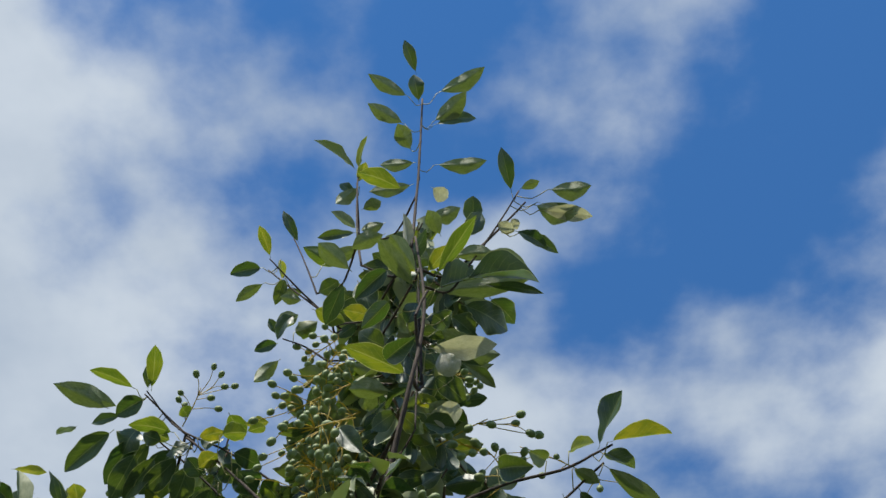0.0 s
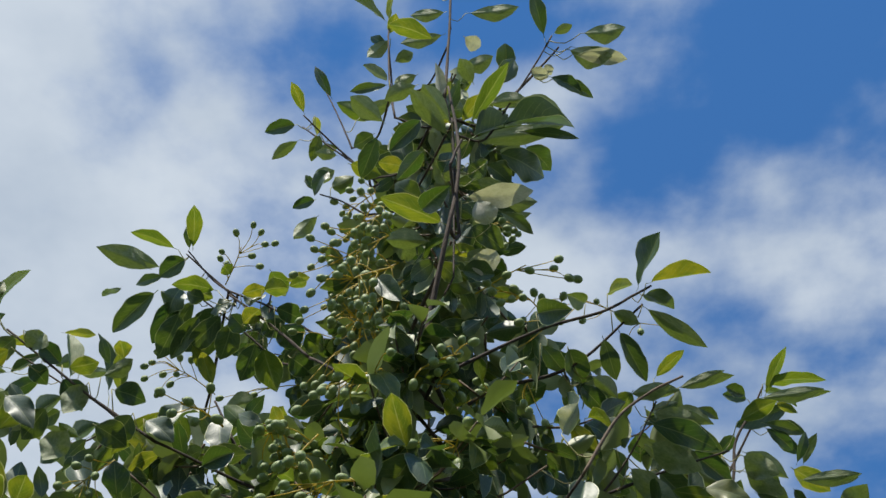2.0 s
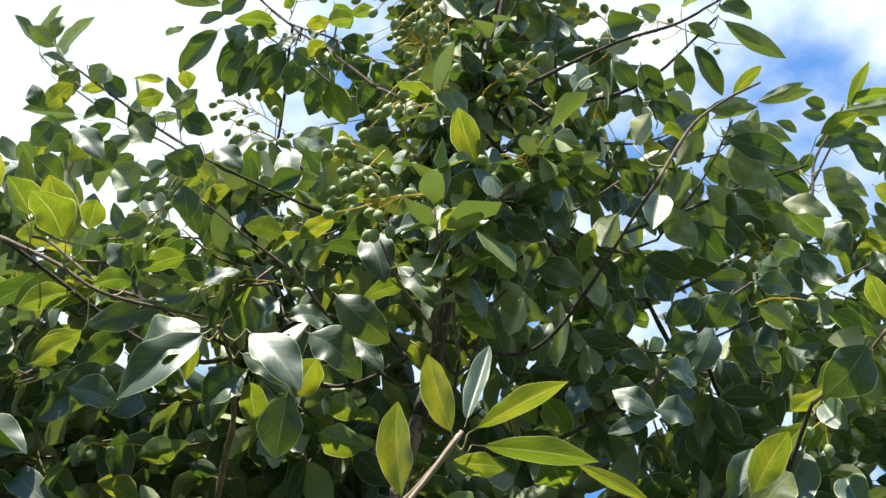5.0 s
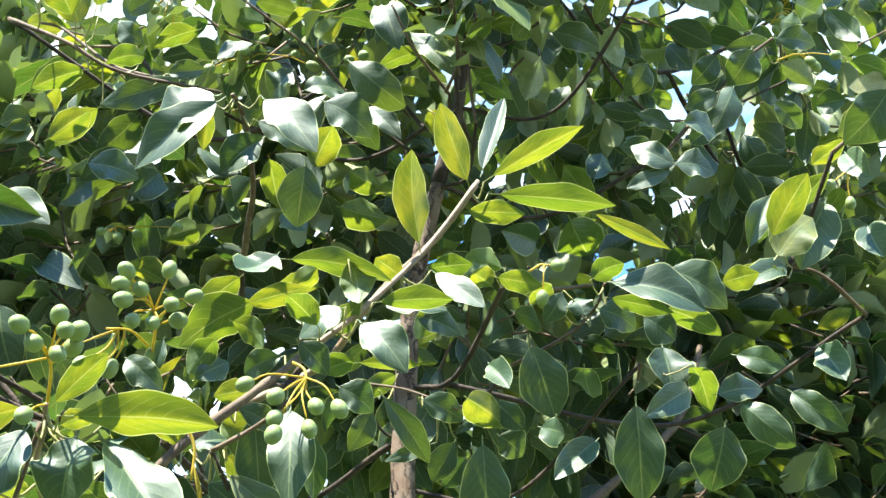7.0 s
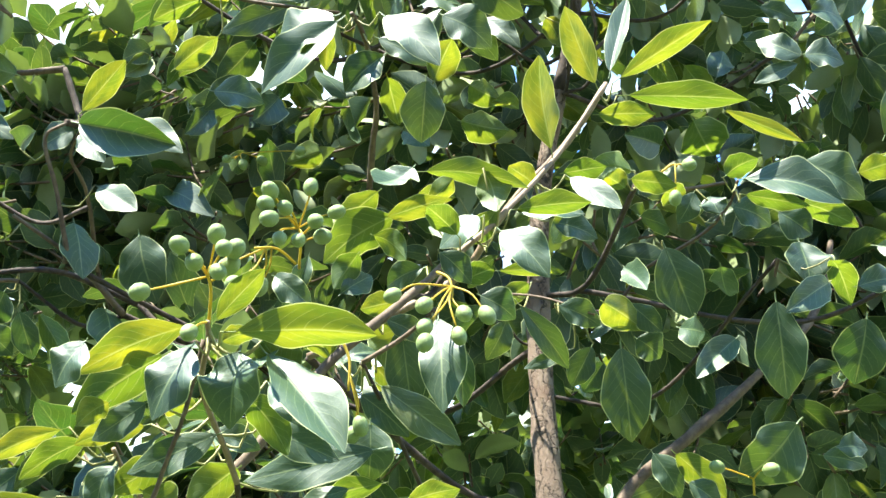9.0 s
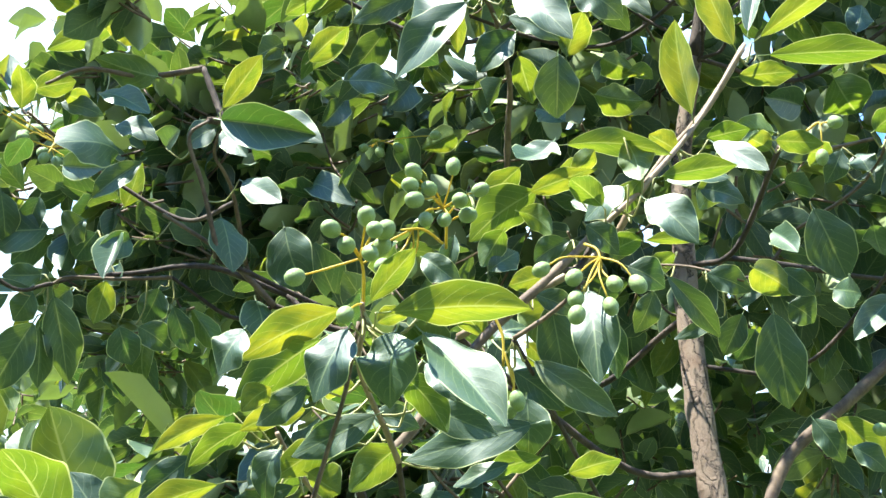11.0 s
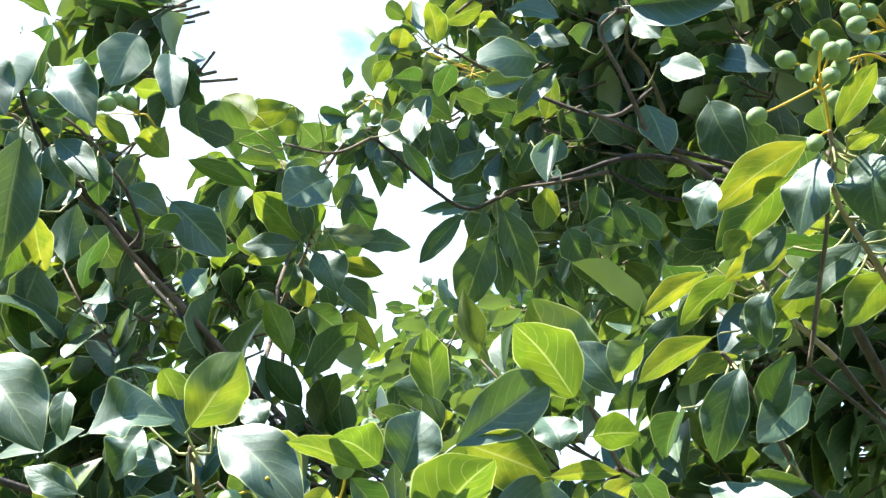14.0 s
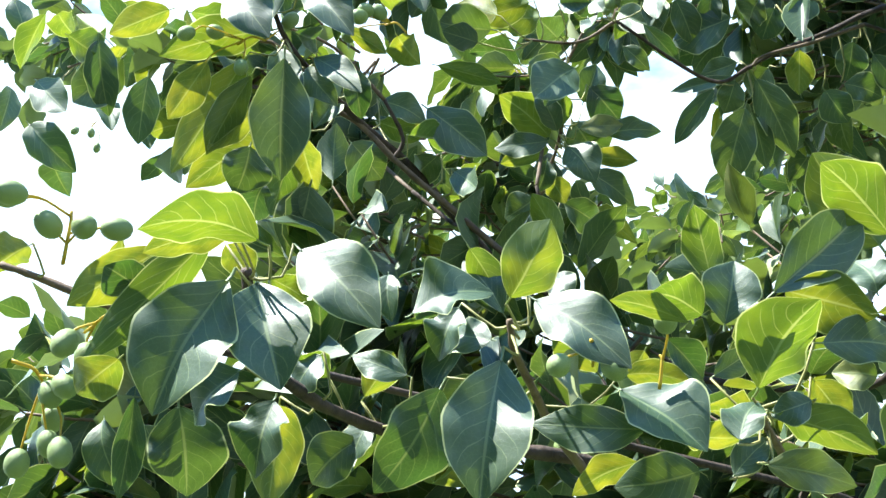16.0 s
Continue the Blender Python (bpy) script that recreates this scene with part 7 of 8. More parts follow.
def fruit_cluster(base, middle, fruits, size=0.0060, mesh=None):
    """Green drupes on a branching yellow stalk."""
    base, middle = Vector(base), Vector(middle)
    axis = curve_points([base, base.lerp(middle, 0.55) + Vector((0.002, 0, 0.004)), middle], 9)
    verts, faces = [], []
    tube(axis, taper(0.0009, 0.0007, 9), 6, verts, faces, 0.2)
    spots = []
    for f in fruits:
        f = Vector(f)
        best = min(range(len(axis)), key=lambda i: (axis[i] - f).length + 0.004 * (i < 3))
        q = axis[max(0, best - 2)]
        gap = f - q
        elbow = q + gap * fruit_rng.uniform(0.45, 0.6) + Vector((fruit_rng.uniform(-1, 1), fruit_rng.uniform(-1, 1), 0.6)) * gap.length * 0.14
        tube(curve_points([q, elbow, f - (f - elbow).normalized() * size * 0.9], 8), taper(0.00065, 0.00052, 8), 5, verts, faces, 0.2)
        spots.append((f, (f - elbow).normalized()))
    cluster = part("fruit_stalk", mesh_of("fruit_stalk", verts, faces, STALK), tree, label="yellow branching stalk of green fruit")
    for f, way in spots:
        r = size * fruit_rng.uniform(0.9, 1.06)
        m = Matrix.Translation(f) @ way.to_track_quat("Z", "Y").to_matrix().to_4x4() @ Matrix.Diagonal((r * 0.91, r * 0.91, r * fruit_rng.uniform(1.05, 1.2), 1))
        part("fruit", mesh or BALL, cluster, m)


def panicle(base, tip, count, seed):
    """A drooping head of fruit further up the tree."""
    rng = random.Random(seed)
    base, tip = Vector(base), Vector(tip)
    spread = max(0.05, (tip - base).length)
    spots = []
    while len(spots) < count:
        p = base.lerp(tip, rng.uniform(0.25, 1.25)) + Vector((rng.gauss(0, 0.28), rng.gauss(0, 0.28), rng.gauss(-0.12, 0.26))) * spread
        if all((p - s).length > 0.0115 for s in spots):
            spots.append(p)
    fruit_cluster(base, tip, spots, 0.0052, SMALL_BALL)


fruit_cluster((-0.648, 0.936, 2.138), (-0.649, 0.932, 2.124), [(-0.647, 0.926, 2.114), (-0.642, 0.937, 2.116), (-0.63, 0.943, 2.113), (-0.662, 0.913, 2.13), (-0.679, 0.892, 2.151)], 0.0055)
fruit_cluster((-0.728, 0.897, 2.113), (-0.726, 0.881, 2.113), [(-0.727, 0.873, 2.111), (-0.737, 0.875, 2.108), (-0.727, 0.894, 2.099)], 0.0055)
fruit_cluster((-0.245, 0.728, 1.771), (-0.237, 0.7, 1.79), [(-0.263, 0.69, 1.774), (-0.24, 0.679, 1.789), (-0.226, 0.687, 1.798), (-0.22, 0.684, 1.787), (-0.221, 0.698, 1.796), (-0.235, 0.686, 1.783), (-0.224, 0.689, 1.778), (-0.226, 0.705, 1.792), (-0.243, 0.705, 1.758)], 0.0047)
fruit_cluster((-0.24, 0.816, 1.866), (-0.257, 0.795, 1.866), [(-0.267, 0.793, 1.843), (-0.262, 0.802, 1.844), (-0.257, 0.808, 1.848), (-0.273, 0.794, 1.856)], 0.005)
fruit_cluster((-0.242, 0.826, 1.869), (-0.237, 0.803, 1.886), [(-0.244, 0.776, 1.881), (-0.244, 0.78, 1.893), (-0.238, 0.789, 1.886), (-0.242, 0.778, 1.872), (-0.24, 0.79, 1.866), (-0.232, 0.798, 1.869), (-0.223, 0.799, 1.881), (-0.222, 0.809, 1.877), (-0.214, 0.808, 1.892), (-0.227, 0.798, 1.905)], 0.005)
fruit_cluster((-0.162, 0.836, 1.86), (-0.152, 0.833, 1.841), [(-0.183, 0.82, 1.838), (-0.162, 0.811, 1.823), (-0.162, 0.813, 1.811), (-0.162, 0.813, 1.801), (-0.143, 0.823, 1.822), (-0.132, 0.831, 1.824), (-0.146, 0.824, 1.809)], 0.0049)
fruit_cluster((-0.203, 0.798, 1.801), (-0.2, 0.804, 1.773), [(-0.196, 0.814, 1.757), (-0.202, 0.819, 1.755)], 0.0048)
fruit_cluster((-0.043, 1.006, 2.033), (-0.031, 1.006, 2.036), [(-0.022, 1.002, 2.033), (-0.035, 1.011, 2.012)], 0.0052)
fruit_cluster((-0.01, 1.107, 1.822), (-0.012, 1.098, 1.832), [(0.004, 1.087, 1.831), (-0.032, 1.089, 1.838)], 0.0052)
fruit_cluster((-0.592, 0.387, 1.647), (-0.584, 0.385, 1.67), [(-0.569, 0.386, 1.656), (-0.589, 0.377, 1.663), (-0.581, 0.406, 1.666), (-0.589, 0.358, 1.673), (-0.601, 0.361, 1.677)])
fruit_cluster((-0.589, 0.421, 1.632), (-0.609, 0.407, 1.625), [(-0.602, 0.396, 1.615), (-0.609, 0.409, 1.614)])
fruit_cluster((-0.63, 0.383, 1.613), (-0.629, 0.402, 1.6), [(-0.609, 0.401, 1.598), (-0.625, 0.401, 1.599), (-0.64, 0.409, 1.593), (-0.628, 0.404, 1.577), (-0.651, 0.399, 1.573), (-0.621, 0.407, 1.572)])
fruit_cluster((-0.452, 0.572, 1.608), (-0.458, 0.578, 1.599), [(-0.456, 0.556, 1.594), (-0.45, 0.583, 1.597)])
fruit_cluster((-0.448, 0.608, 1.592), (-0.445, 0.607, 1.607), [(-0.428, 0.594, 1.614)])
fruit_cluster((-0.553, 0.655, 1.625), (-0.56, 0.661, 1.616), [(-0.555, 0.649, 1.603), (-0.558, 0.665, 1.605)])
fruit_cluster((-0.742, 0.564, 1.929), (-0.758, 0.551, 1.929), [(-0.764, 0.515, 1.927), (-0.761, 0.535, 1.935), (-0.791, 0.536, 1.912), (-0.754, 0.553, 1.909), (-0.731, 0.577, 1.945)])
fruit_cluster((-0.681, 0.641, 1.932), (-0.691, 0.629, 1.94), [(-0.689, 0.606, 1.936), (-0.687, 0.621, 1.945), (-0.713, 0.615, 1.939), (-0.688, 0.611, 1.943)])
fruit_cluster((-1.635, 0.806, 2.411), (-1.658, 0.791, 2.403), [(-1.66, 0.77, 2.39), (-1.657, 0.793, 2.393), (-1.67, 0.809, 2.38)])
fruit_cluster((-0.669, 1.014, 2.186), (-0.708, 0.995, 2.192), [(-0.734, 0.947, 2.212), (-0.725, 0.977, 2.198), (-0.719, 0.987, 2.21), (-0.709, 0.989, 2.182), (-0.694, 1.014, 2.181)], 0.0053, SMALL_BALL)
fruit_cluster((-0.786, 0.963, 2.175), (-0.806, 0.952, 2.184), [(-0.81, 0.936, 2.174), (-0.806, 0.944, 2.187), (-0.825, 0.956, 2.179), (-0.794, 0.96, 2.162)], 0.0053, SMALL_BALL)
fruit_cluster((-0.277, 1.037, 2.329), (-0.293, 1.04, 2.327), [(-0.291, 1.024, 2.322), (-0.328, 1.036, 2.317), (-0.238, 1.059, 2.329)], 0.0053, SMALL_BALL)
fruit_cluster((-0.204, 1.062, 2.312), (-0.198, 1.057, 2.327), [(-0.187, 1.045, 2.32), (-0.202, 1.053, 2.325)], 0.0053, SMALL_BALL)
fruit_cluster((0.235, 1.147, 2.219), (0.221, 1.153, 2.214), [(0.205, 1.144, 2.196), (0.223, 1.166, 2.191)], 0.0053, SMALL_BALL)
fruit_cluster((-0.456, 1.177, 2.263), (-0.469, 1.181, 2.261), [(-0.471, 1.168, 2.252), (-0.46, 1.183, 2.254), (-0.445, 1.194, 2.264), (-0.4, 1.183, 2.259)], 0.0053, SMALL_BALL)
fruit_cluster((0.179, 1.12, 2.327), (0.205, 1.125, 2.334), [(0.23, 1.118, 2.323), (0.209, 1.126, 2.327), (0.215, 1.139, 2.332)], 0.0053, SMALL_BALL)
panicle((-0.088, 0.962, 2.489), (-0.138, 0.946, 2.443), 11, 40)
panicle((-0.09, 0.937, 2.311), (-0.145, 0.913, 2.283), 10, 41)
panicle((-0.133, 0.91, 2.343), (-0.158, 0.913, 2.308), 6, 42)
panicle((-0.08, 0.959, 2.654), (-0.134, 0.95, 2.618), 13, 43)
panicle((-0.015, 0.975, 2.418), (-0.022, 0.982, 2.384), 6, 44)
panicle((-0.242, 0.99, 2.45), (-0.277, 0.96, 2.452), 6, 45)
panicle((-0.052, 0.984, 2.512), (-0.012, 0.969, 2.514), 5, 46)
fruit_cluster((-0.37, 1.281, 3.093), (-0.345, 1.243, 3.135), [(-0.349, 1.218, 3.136), (-0.325, 1.218, 3.154), (-0.316, 1.234, 3.157), (-0.308, 1.238, 3.13), (-0.295, 1.245, 3.141), (-0.371, 1.237, 3.116), (-0.376, 1.251, 3.119), (-0.369, 1.265, 3.123), (-0.317, 1.262, 3.108), (-0.33, 1.256, 3.128)], 0.0053, SMALL_BALL)
fruit_cluster((-0.38, 1.367, 2.946), (-0.446, 1.332, 2.976), [(-0.476, 1.321, 2.962), (-0.46, 1.315, 2.985), (-0.431, 1.331, 2.99), (-0.411, 1.324, 2.974), (-0.481, 1.345, 2.964), (-0.431, 1.333, 2.955), (-0.468, 1.325, 2.975), (-0.456, 1.347, 2.973), (-0.442, 1.347, 2.95), (-0.388, 1.342, 2.976), (-0.459, 1.352, 2.936)], 0.0053, SMALL_BALL)
fruit_cluster((-0.243, 1.371, 2.958), (-0.308, 1.371, 2.956), [(-0.344, 1.367, 2.935), (-0.326, 1.374, 2.947), (-0.377, 1.38, 2.952)], 0.0053, SMALL_BALL)
fruit_cluster((0.004, 1.056, 2.728), (0.064, 1.039, 2.755), [(0.102, 1.028, 2.747), (0.068, 1.042, 2.748), (0.097, 1.05, 2.76), (0.113, 1.049, 2.738), (0.123, 1.058, 2.747), (0.041, 1.036, 2.733)], 0.0053, SMALL_BALL)
fruit_cluster((0.084, 1.091, 2.705), (0.061, 1.065, 2.732), [(0.045, 1.057, 2.715), (0.058, 1.064, 2.726), (0.049, 1.063, 2.742), (0.071, 1.057, 2.725), (0.08, 1.07, 2.731), (0.032, 1.059, 2.712), (0.105, 1.067, 2.728), (0.023, 1.063, 2.74), (0.018, 1.044, 2.732), (0.052, 1.089, 2.712), (0.043, 1.1, 2.676)], 0.0053, SMALL_BALL)
fruit_cluster((0.067, 1.125, 2.673), (0.052, 1.144, 2.659), [(0.041, 1.116, 2.661), (0.057, 1.126, 2.67), (0.06, 1.146, 2.669), (0.051, 1.15, 2.64), (0.057, 1.165, 2.643), (0.074, 1.165, 2.621)], 0.0053, SMALL_BALL)
fruit_cluster((-0.014, 1.145, 2.983), (0.032, 1.142, 2.997), [(0.043, 1.129, 2.988), (0.05, 1.144, 2.991), (0.049, 1.156, 2.996), (0.018, 1.124, 2.998), (0.025, 1.139, 3.001), (0.061, 1.131, 2.988)], 0.0053, SMALL_BALL)
panicle((-0.102, 1.021, 2.856), (-0.151, 1.035, 2.838), 12, 1)
panicle((-0.098, 1.041, 2.838), (-0.174, 1.063, 2.811), 14, 2)
panicle((-0.087, 1.067, 2.816), (-0.163, 1.089, 2.788), 14, 3)
panicle((-0.082, 1.083, 2.802), (-0.153, 1.12, 2.761), 14, 4)
panicle((-0.092, 1.112, 2.775), (-0.169, 1.143, 2.739), 12, 5)
panicle((-0.115, 1.139, 2.748), (-0.152, 1.105, 2.775), 12, 6)
panicle((-0.13, 1.028, 2.847), (-0.114, 1.009, 2.865), 10, 7)
panicle((-0.064, 1.105, 2.784), (-0.115, 1.134, 2.753), 10, 8)
panicle((-0.13, 1.124, 3.073), (-0.178, 1.151, 3.058), 14, 9)
panicle((-0.114, 1.139, 3.065), (-0.163, 1.179, 3.043), 14, 10)
panicle((-0.132, 1.18, 3.042), (-0.196, 1.22, 3.021), 12, 11)
panicle((-0.102, 1.236, 3.012), (-0.181, 1.255, 3.002), 14, 12)
panicle((-0.104, 1.078, 2.467), (-0.17, 1.058, 2.478), 12, 13)
panicle((-0.128, 1.084, 2.459), (-0.194, 1.064, 2.47), 12, 14)
panicle((-0.16, 1.072, 2.466), (-0.209, 1.049, 2.481), 10, 15)
panicle((-0.086, 1.013, 2.527), (-0.142, 1.011, 2.523), 12, 16)
panicle((-0.027, 1.095, 2.459), (-0.018, 1.121, 2.437), 8, 17)
panicle((-0.19, 1.035, 2.497), (-0.214, 1.04, 2.489), 10, 18)
panicle((-0.041, 1.022, 2.524), (-0.016, 0.996, 2.55), 8, 19)
panicle((0.064, 1.15, 2.989), (0.049, 1.137, 2.997), 6, 20)
panicle((0.221, 1.268, 2.925), (0.115, 1.226, 2.948), 8, 21)
panicle((-0.382, 1.09, 2.521), (-0.425, 1.107, 2.5), 9, 22)
panicle((-0.283, 1.168, 2.461), (-0.303, 1.139, 2.485), 8, 23)
panicle((0.015, 1.073, 2.578), (-0.004, 1.08, 2.57), 8, 24)
panicle((0.196, 1.214, 2.471), (0.216, 1.198, 2.487), 8, 25)

# ---- foliage deeper in the crown ----
FOLIAGE_RNG = random.Random(5)
PACKS = [(np.array(v), f, u) for v, f, u in SIMPLE]
heaps = [([], [], [], [0]) for kind in range(3)]


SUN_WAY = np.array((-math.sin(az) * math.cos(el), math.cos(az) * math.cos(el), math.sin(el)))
# foliage is cleared along the sun's path to each of these leaves
CLEARED_FOR_SUN = np.array(SUNLIT)


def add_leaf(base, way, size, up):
    gap = np.array(base + way.normalized() * size * 0.5) - CLEARED_FOR_SUN
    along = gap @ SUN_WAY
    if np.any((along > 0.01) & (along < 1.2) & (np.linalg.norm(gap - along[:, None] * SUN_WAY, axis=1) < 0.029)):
        return 0                              # left out, as it would shade a leaf in SUNLIT
    v, f, u = PACKS[FOLIAGE_RNG.randrange(len(PACKS))]
    x = way.normalized()
    z = (up - x * up.dot(x)).normalized()
    y = z.cross(x)
    wide = size * FOLIAGE_RNG.uniform(0.42, 0.56)
    m = np.array([x * size, y * wide, z * wide])
    pick, grey = FOLIAGE_RNG.random(), 0.34 if base.z > 2.2 else 0.10
    verts, faces, uvs, tally = heaps[2 if pick < grey else 1 if pick < grey + (1 - grey) * 0.86 else 0]
    verts.append(v @ m + np.array(base))
    faces.extend([tuple(i + tally[0] for i in q) for q in f])
    uvs.extend(u)
    tally[0] += len(v)
    return 1


def small_sprig(start, way, length, scale):
    """A twig with pairs of leaves and a tuft at its end."""
    rng = FOLIAGE_RNG
    end = start + way * length
    line = curve_points([start, start.lerp(end, 0.5) + Vector((0, 0, -0.01)), end], 5)
    placed, n = 0, max(2, int(length / 0.026))
    turn = rng.random() * 3.14
    out_way = Vector((way.x, way.y, 0))
    for k in range(n + 1):
        p = line[0].lerp(line[-1], 0.25 + 0.75 * k / n)
        for s in (0, math.pi):
            a = turn + s + k * 1.57 + rng.uniform(-0.3, 0.3)
            side = way.orthogonal().normalized()
            out = (side * math.cos(a) + way.cross(side) * math.sin(a)).normalized()
            aim = out * 0.8 + way * rng.uniform(0.3, 1.0) + Vector((0, 0, rng.uniform(-1.35, 0.15)))
            up = out_way * rng.uniform(0.2, 1.9) + Vector((rng.uniform(-0.6, 0.6), rng.uniform(-0.6, 0.6), 1.0))
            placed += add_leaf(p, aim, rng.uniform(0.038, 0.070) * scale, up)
    if placed > 2:
        tube(line, taper(0.0015, 0.0009, 5), 4, twig_v, twig_f)


def clump(x, y, z, radius, count, scale):
    """Short leafy twigs filling a part of the crown."""
    rng = FOLIAGE_RNG
    middle = Vector((x, y, z))
    for k in range(max(2, int(count * 0.66))):
        while True:
            d = Vector((rng.uniform(-1, 1), rng.uniform(-1, 1), rng.uniform(-1, 1)))
            if d.length <= 1:
                break
        p = middle + d * max(0.02, radius - 0.05)
        a = p - trunk_at(p.z)
        a.z = 0
        way = (a.normalized() * 0.8 + d * 0.6 + Vector((0, 0, rng.uniform(0.0, 0.7)))).normalized()
        small_sprig(p - way * 0.05, way, rng.uniform(0.06, 0.12) * scale, scale)


clump(-0.02, 1.139, 3.395, 0.05, 5, 0.8)
clump(-0.055, 1.152, 3.274, 0.09, 16, 0.85)
clump(0.023, 1.144, 3.221, 0.08, 12, 0.85)
clump(-0.108, 1.196, 3.25, 0.09, 12, 0.8)
clump(-0.055, 1.204, 3.132, 0.13, 34, 0.9)
clump(0.011, 1.205, 3.131, 0.06, 8, 0.8)
clump(-0.062, 1.231, 3.003, 0.15, 44, 0.9)
clump(-0.1, 1.261, 2.93, 0.14, 36, 0.9)
clump(0.022, 1.232, 2.888, 0.12, 9, 0.9)
clump(-0.256, 1.339, 2.985, 0.07, 8, 0.8)
clump(-0.325, 1.326, 3.057, 0.05, 6, 0.75)
clump(-0.178, 1.276, 2.848, 0.12, 18, 0.9)
clump(-0.072, 1.256, 2.809, 0.12, 18, 0.9)
clump(0.018, 1.198, 2.804, 0.09, 6, 0.85)
clump(0.074, 1.158, 2.778, 0.06, 3, 0.8)
clump(0.117, 1.198, 2.747, 0.06, 2, 0.8)
clump(0.003, 1.246, 2.691, 0.12, 5, 0.9)
clump(0.09, 1.261, 2.687, 0.08, 2, 0.85)
clump(0.195, 1.34, 2.762, 0.1, 2, 0.85)
clump(0.286, 1.412, 2.775, 0.08, 2, 0.8)
clump(-0.159, 1.198, 2.582, 0.14, 23, 0.9)
clump(-0.291, 1.243, 2.663, 0.12, 16, 0.9)
clump(-0.372, 1.234, 2.663, 0.09, 11, 0.85)
clump(-0.516, 1.298, 2.791, 0.1, 6, 0.85)
clump(-0.62, 1.298, 2.848, 0.1, 5, 0.85)
clump(-0.658, 1.243, 2.759, 0.1, 5, 0.85)
clump(-0.565, 1.252, 2.625, 0.12, 8, 0.9)
clump(-0.41, 1.234, 2.591, 0.12, 10, 0.9)
clump(-0.051, 1.3, 2.636, 0.14, 14, 0.9)
clump(0.074, 1.432, 2.734, 0.13, 2, 0.9)
clump(0.21, 1.519, 2.805, 0.13, 2, 0.9)
clump(0.341, 1.551, 2.79, 0.13, 3, 0.9)
clump(0.409, 1.44, 2.695, 0.1, 3, 0.85)
clump(-0.629, 1.276, 2.599, 0.18, 15, 0.95)
clump(-0.415, 1.279, 2.563, 0.18, 20, 0.95)
clump(-0.262, 1.343, 2.598, 0.16, 24, 0.95)
clump(-0.066, 1.444, 2.681, 0.16, 20, 0.9)
clump(0.121, 1.623, 2.825, 0.2, 16, 0.95)
clump(0.287, 1.517, 2.668, 0.18, 9, 0.95)
clump(-0.591, 1.325, 2.456, 0.2, 50, 1)
clump(-0.385, 1.338, 2.403, 0.2, 50, 1)
clump(-0.274, 1.332, 2.439, 0.16, 36, 1)
clump(-0.089, 1.564, 2.511, 0.2, 46, 1)
clump(0.098, 1.743, 2.654, 0.22, 45, 1)
clump(0.256, 1.527, 2.475, 0.2, 39, 1)
clump(-0.617, 1.364, 2.311, 0.2, 46, 1)
clump(-0.416, 1.374, 2.261, 0.2, 46, 1)
clump(-0.278, 1.436, 2.211, 0.16, 26, 1)
clump(-0.123, 1.399, 2.213, 0.18, 40, 1)
clump(0.035, 1.514, 2.267, 0.2, 46, 1)
clump(0.225, 1.534, 2.287, 0.2, 46, 1)
clump(-0.443, 1.965, 2.388, 0.25, 46, 1)
clump(-0.146, 1.647, 2.212, 0.18, 34, 1)
clump(0.019, 1.685, 2.2, 0.2, 36, 1)
clump(0.207, 1.712, 2.211, 0.2, 36, 1)
clump(-0.414, 1.156, 1.961, 0.14, 30, 1)
clump(-0.238, 2.244, 2.403, 0.3, 30, 1)
clump(-0.008, 2.013, 2.288, 0.25, 26, 1)
clump(-0.352, 1.088, 1.864, 0.1, 14, 1)
clump(-0.779, 1.035, 2.264, 0.08, 12, 0.9)
clump(-0.765, 1.132, 2.417, 0.12, 24, 0.9)
clump(-0.678, 1.136, 2.288, 0.12, 28, 0.9)
clump(-0.605, 1.179, 2.371, 0.14, 34, 1)
clump(-0.584, 1.218, 2.24, 0.14, 34, 1)
clump(-0.665, 1.157, 2.176, 0.09, 16, 0.9)
clump(-0.701, 1.07, 2.179, 0.06, 8, 0.9)
clump(-0.751, 0.99, 2.162, 0.05, 6, 0.85)
clump(-0.846, 0.989, 2.19, 0.06, 7, 0.85)
clump(-0.551, 1.288, 2.166, 0.14, 30, 1)
clump(-1.067, 1.677, 2.374, 0.16, 20, 0.9)
clump(-0.908, 1.647, 2.343, 0.16, 20, 0.9)
clump(-1.403, 1.716, 2.455, 0.14, 12, 0.85)
clump(-1.349, 1.601, 2.283, 0.14, 16, 0.85)
clump(-1.346, 1.872, 2.463, 0.18, 16, 0.85)
clump(-1.31, 1.557, 2.187, 0.14, 18, 0.85)
clump(-0.425, 0.948, 1.802, 0.09, 14, 1)
clump(-0.346, 1.034, 1.831, 0.12, 22, 1)
clump(-0.446, 1.72, 2.194, 0.18, 22, 1)
clump(-0.356, 1.616, 2.031, 0.16, 24, 1)
clump(-1.393, 0.638, 2.329, 0.12, 16, 0.9)
clump(-0.983, 0.646, 2.073, 0.09, 14, 0.9)
clump(-0.928, 0.719, 2.072, 0.1, 18, 0.9)
clump(-0.924, 0.773, 2.012, 0.1, 20, 0.9)
clump(-0.927, 0.759, 1.912, 0.1, 20, 0.95)
clump(-0.982, 0.9, 1.989, 0.12, 24, 0.95)
clump(-0.93, 0.935, 2.14, 0.1, 16, 0.9)
clump(-0.928, 0.942, 2.023, 0.09, 16, 0.9)
clump(-0.899, 0.996, 2.002, 0.07, 9, 0.9)
clump(-1.197, 1.493, 2.263, 0.14, 14, 0.85)
clump(-1.118, 1.585, 2.276, 0.14, 14, 0.85)
clump(-0.718, 1.144, 2.108, 0.12, 20, 0.9)
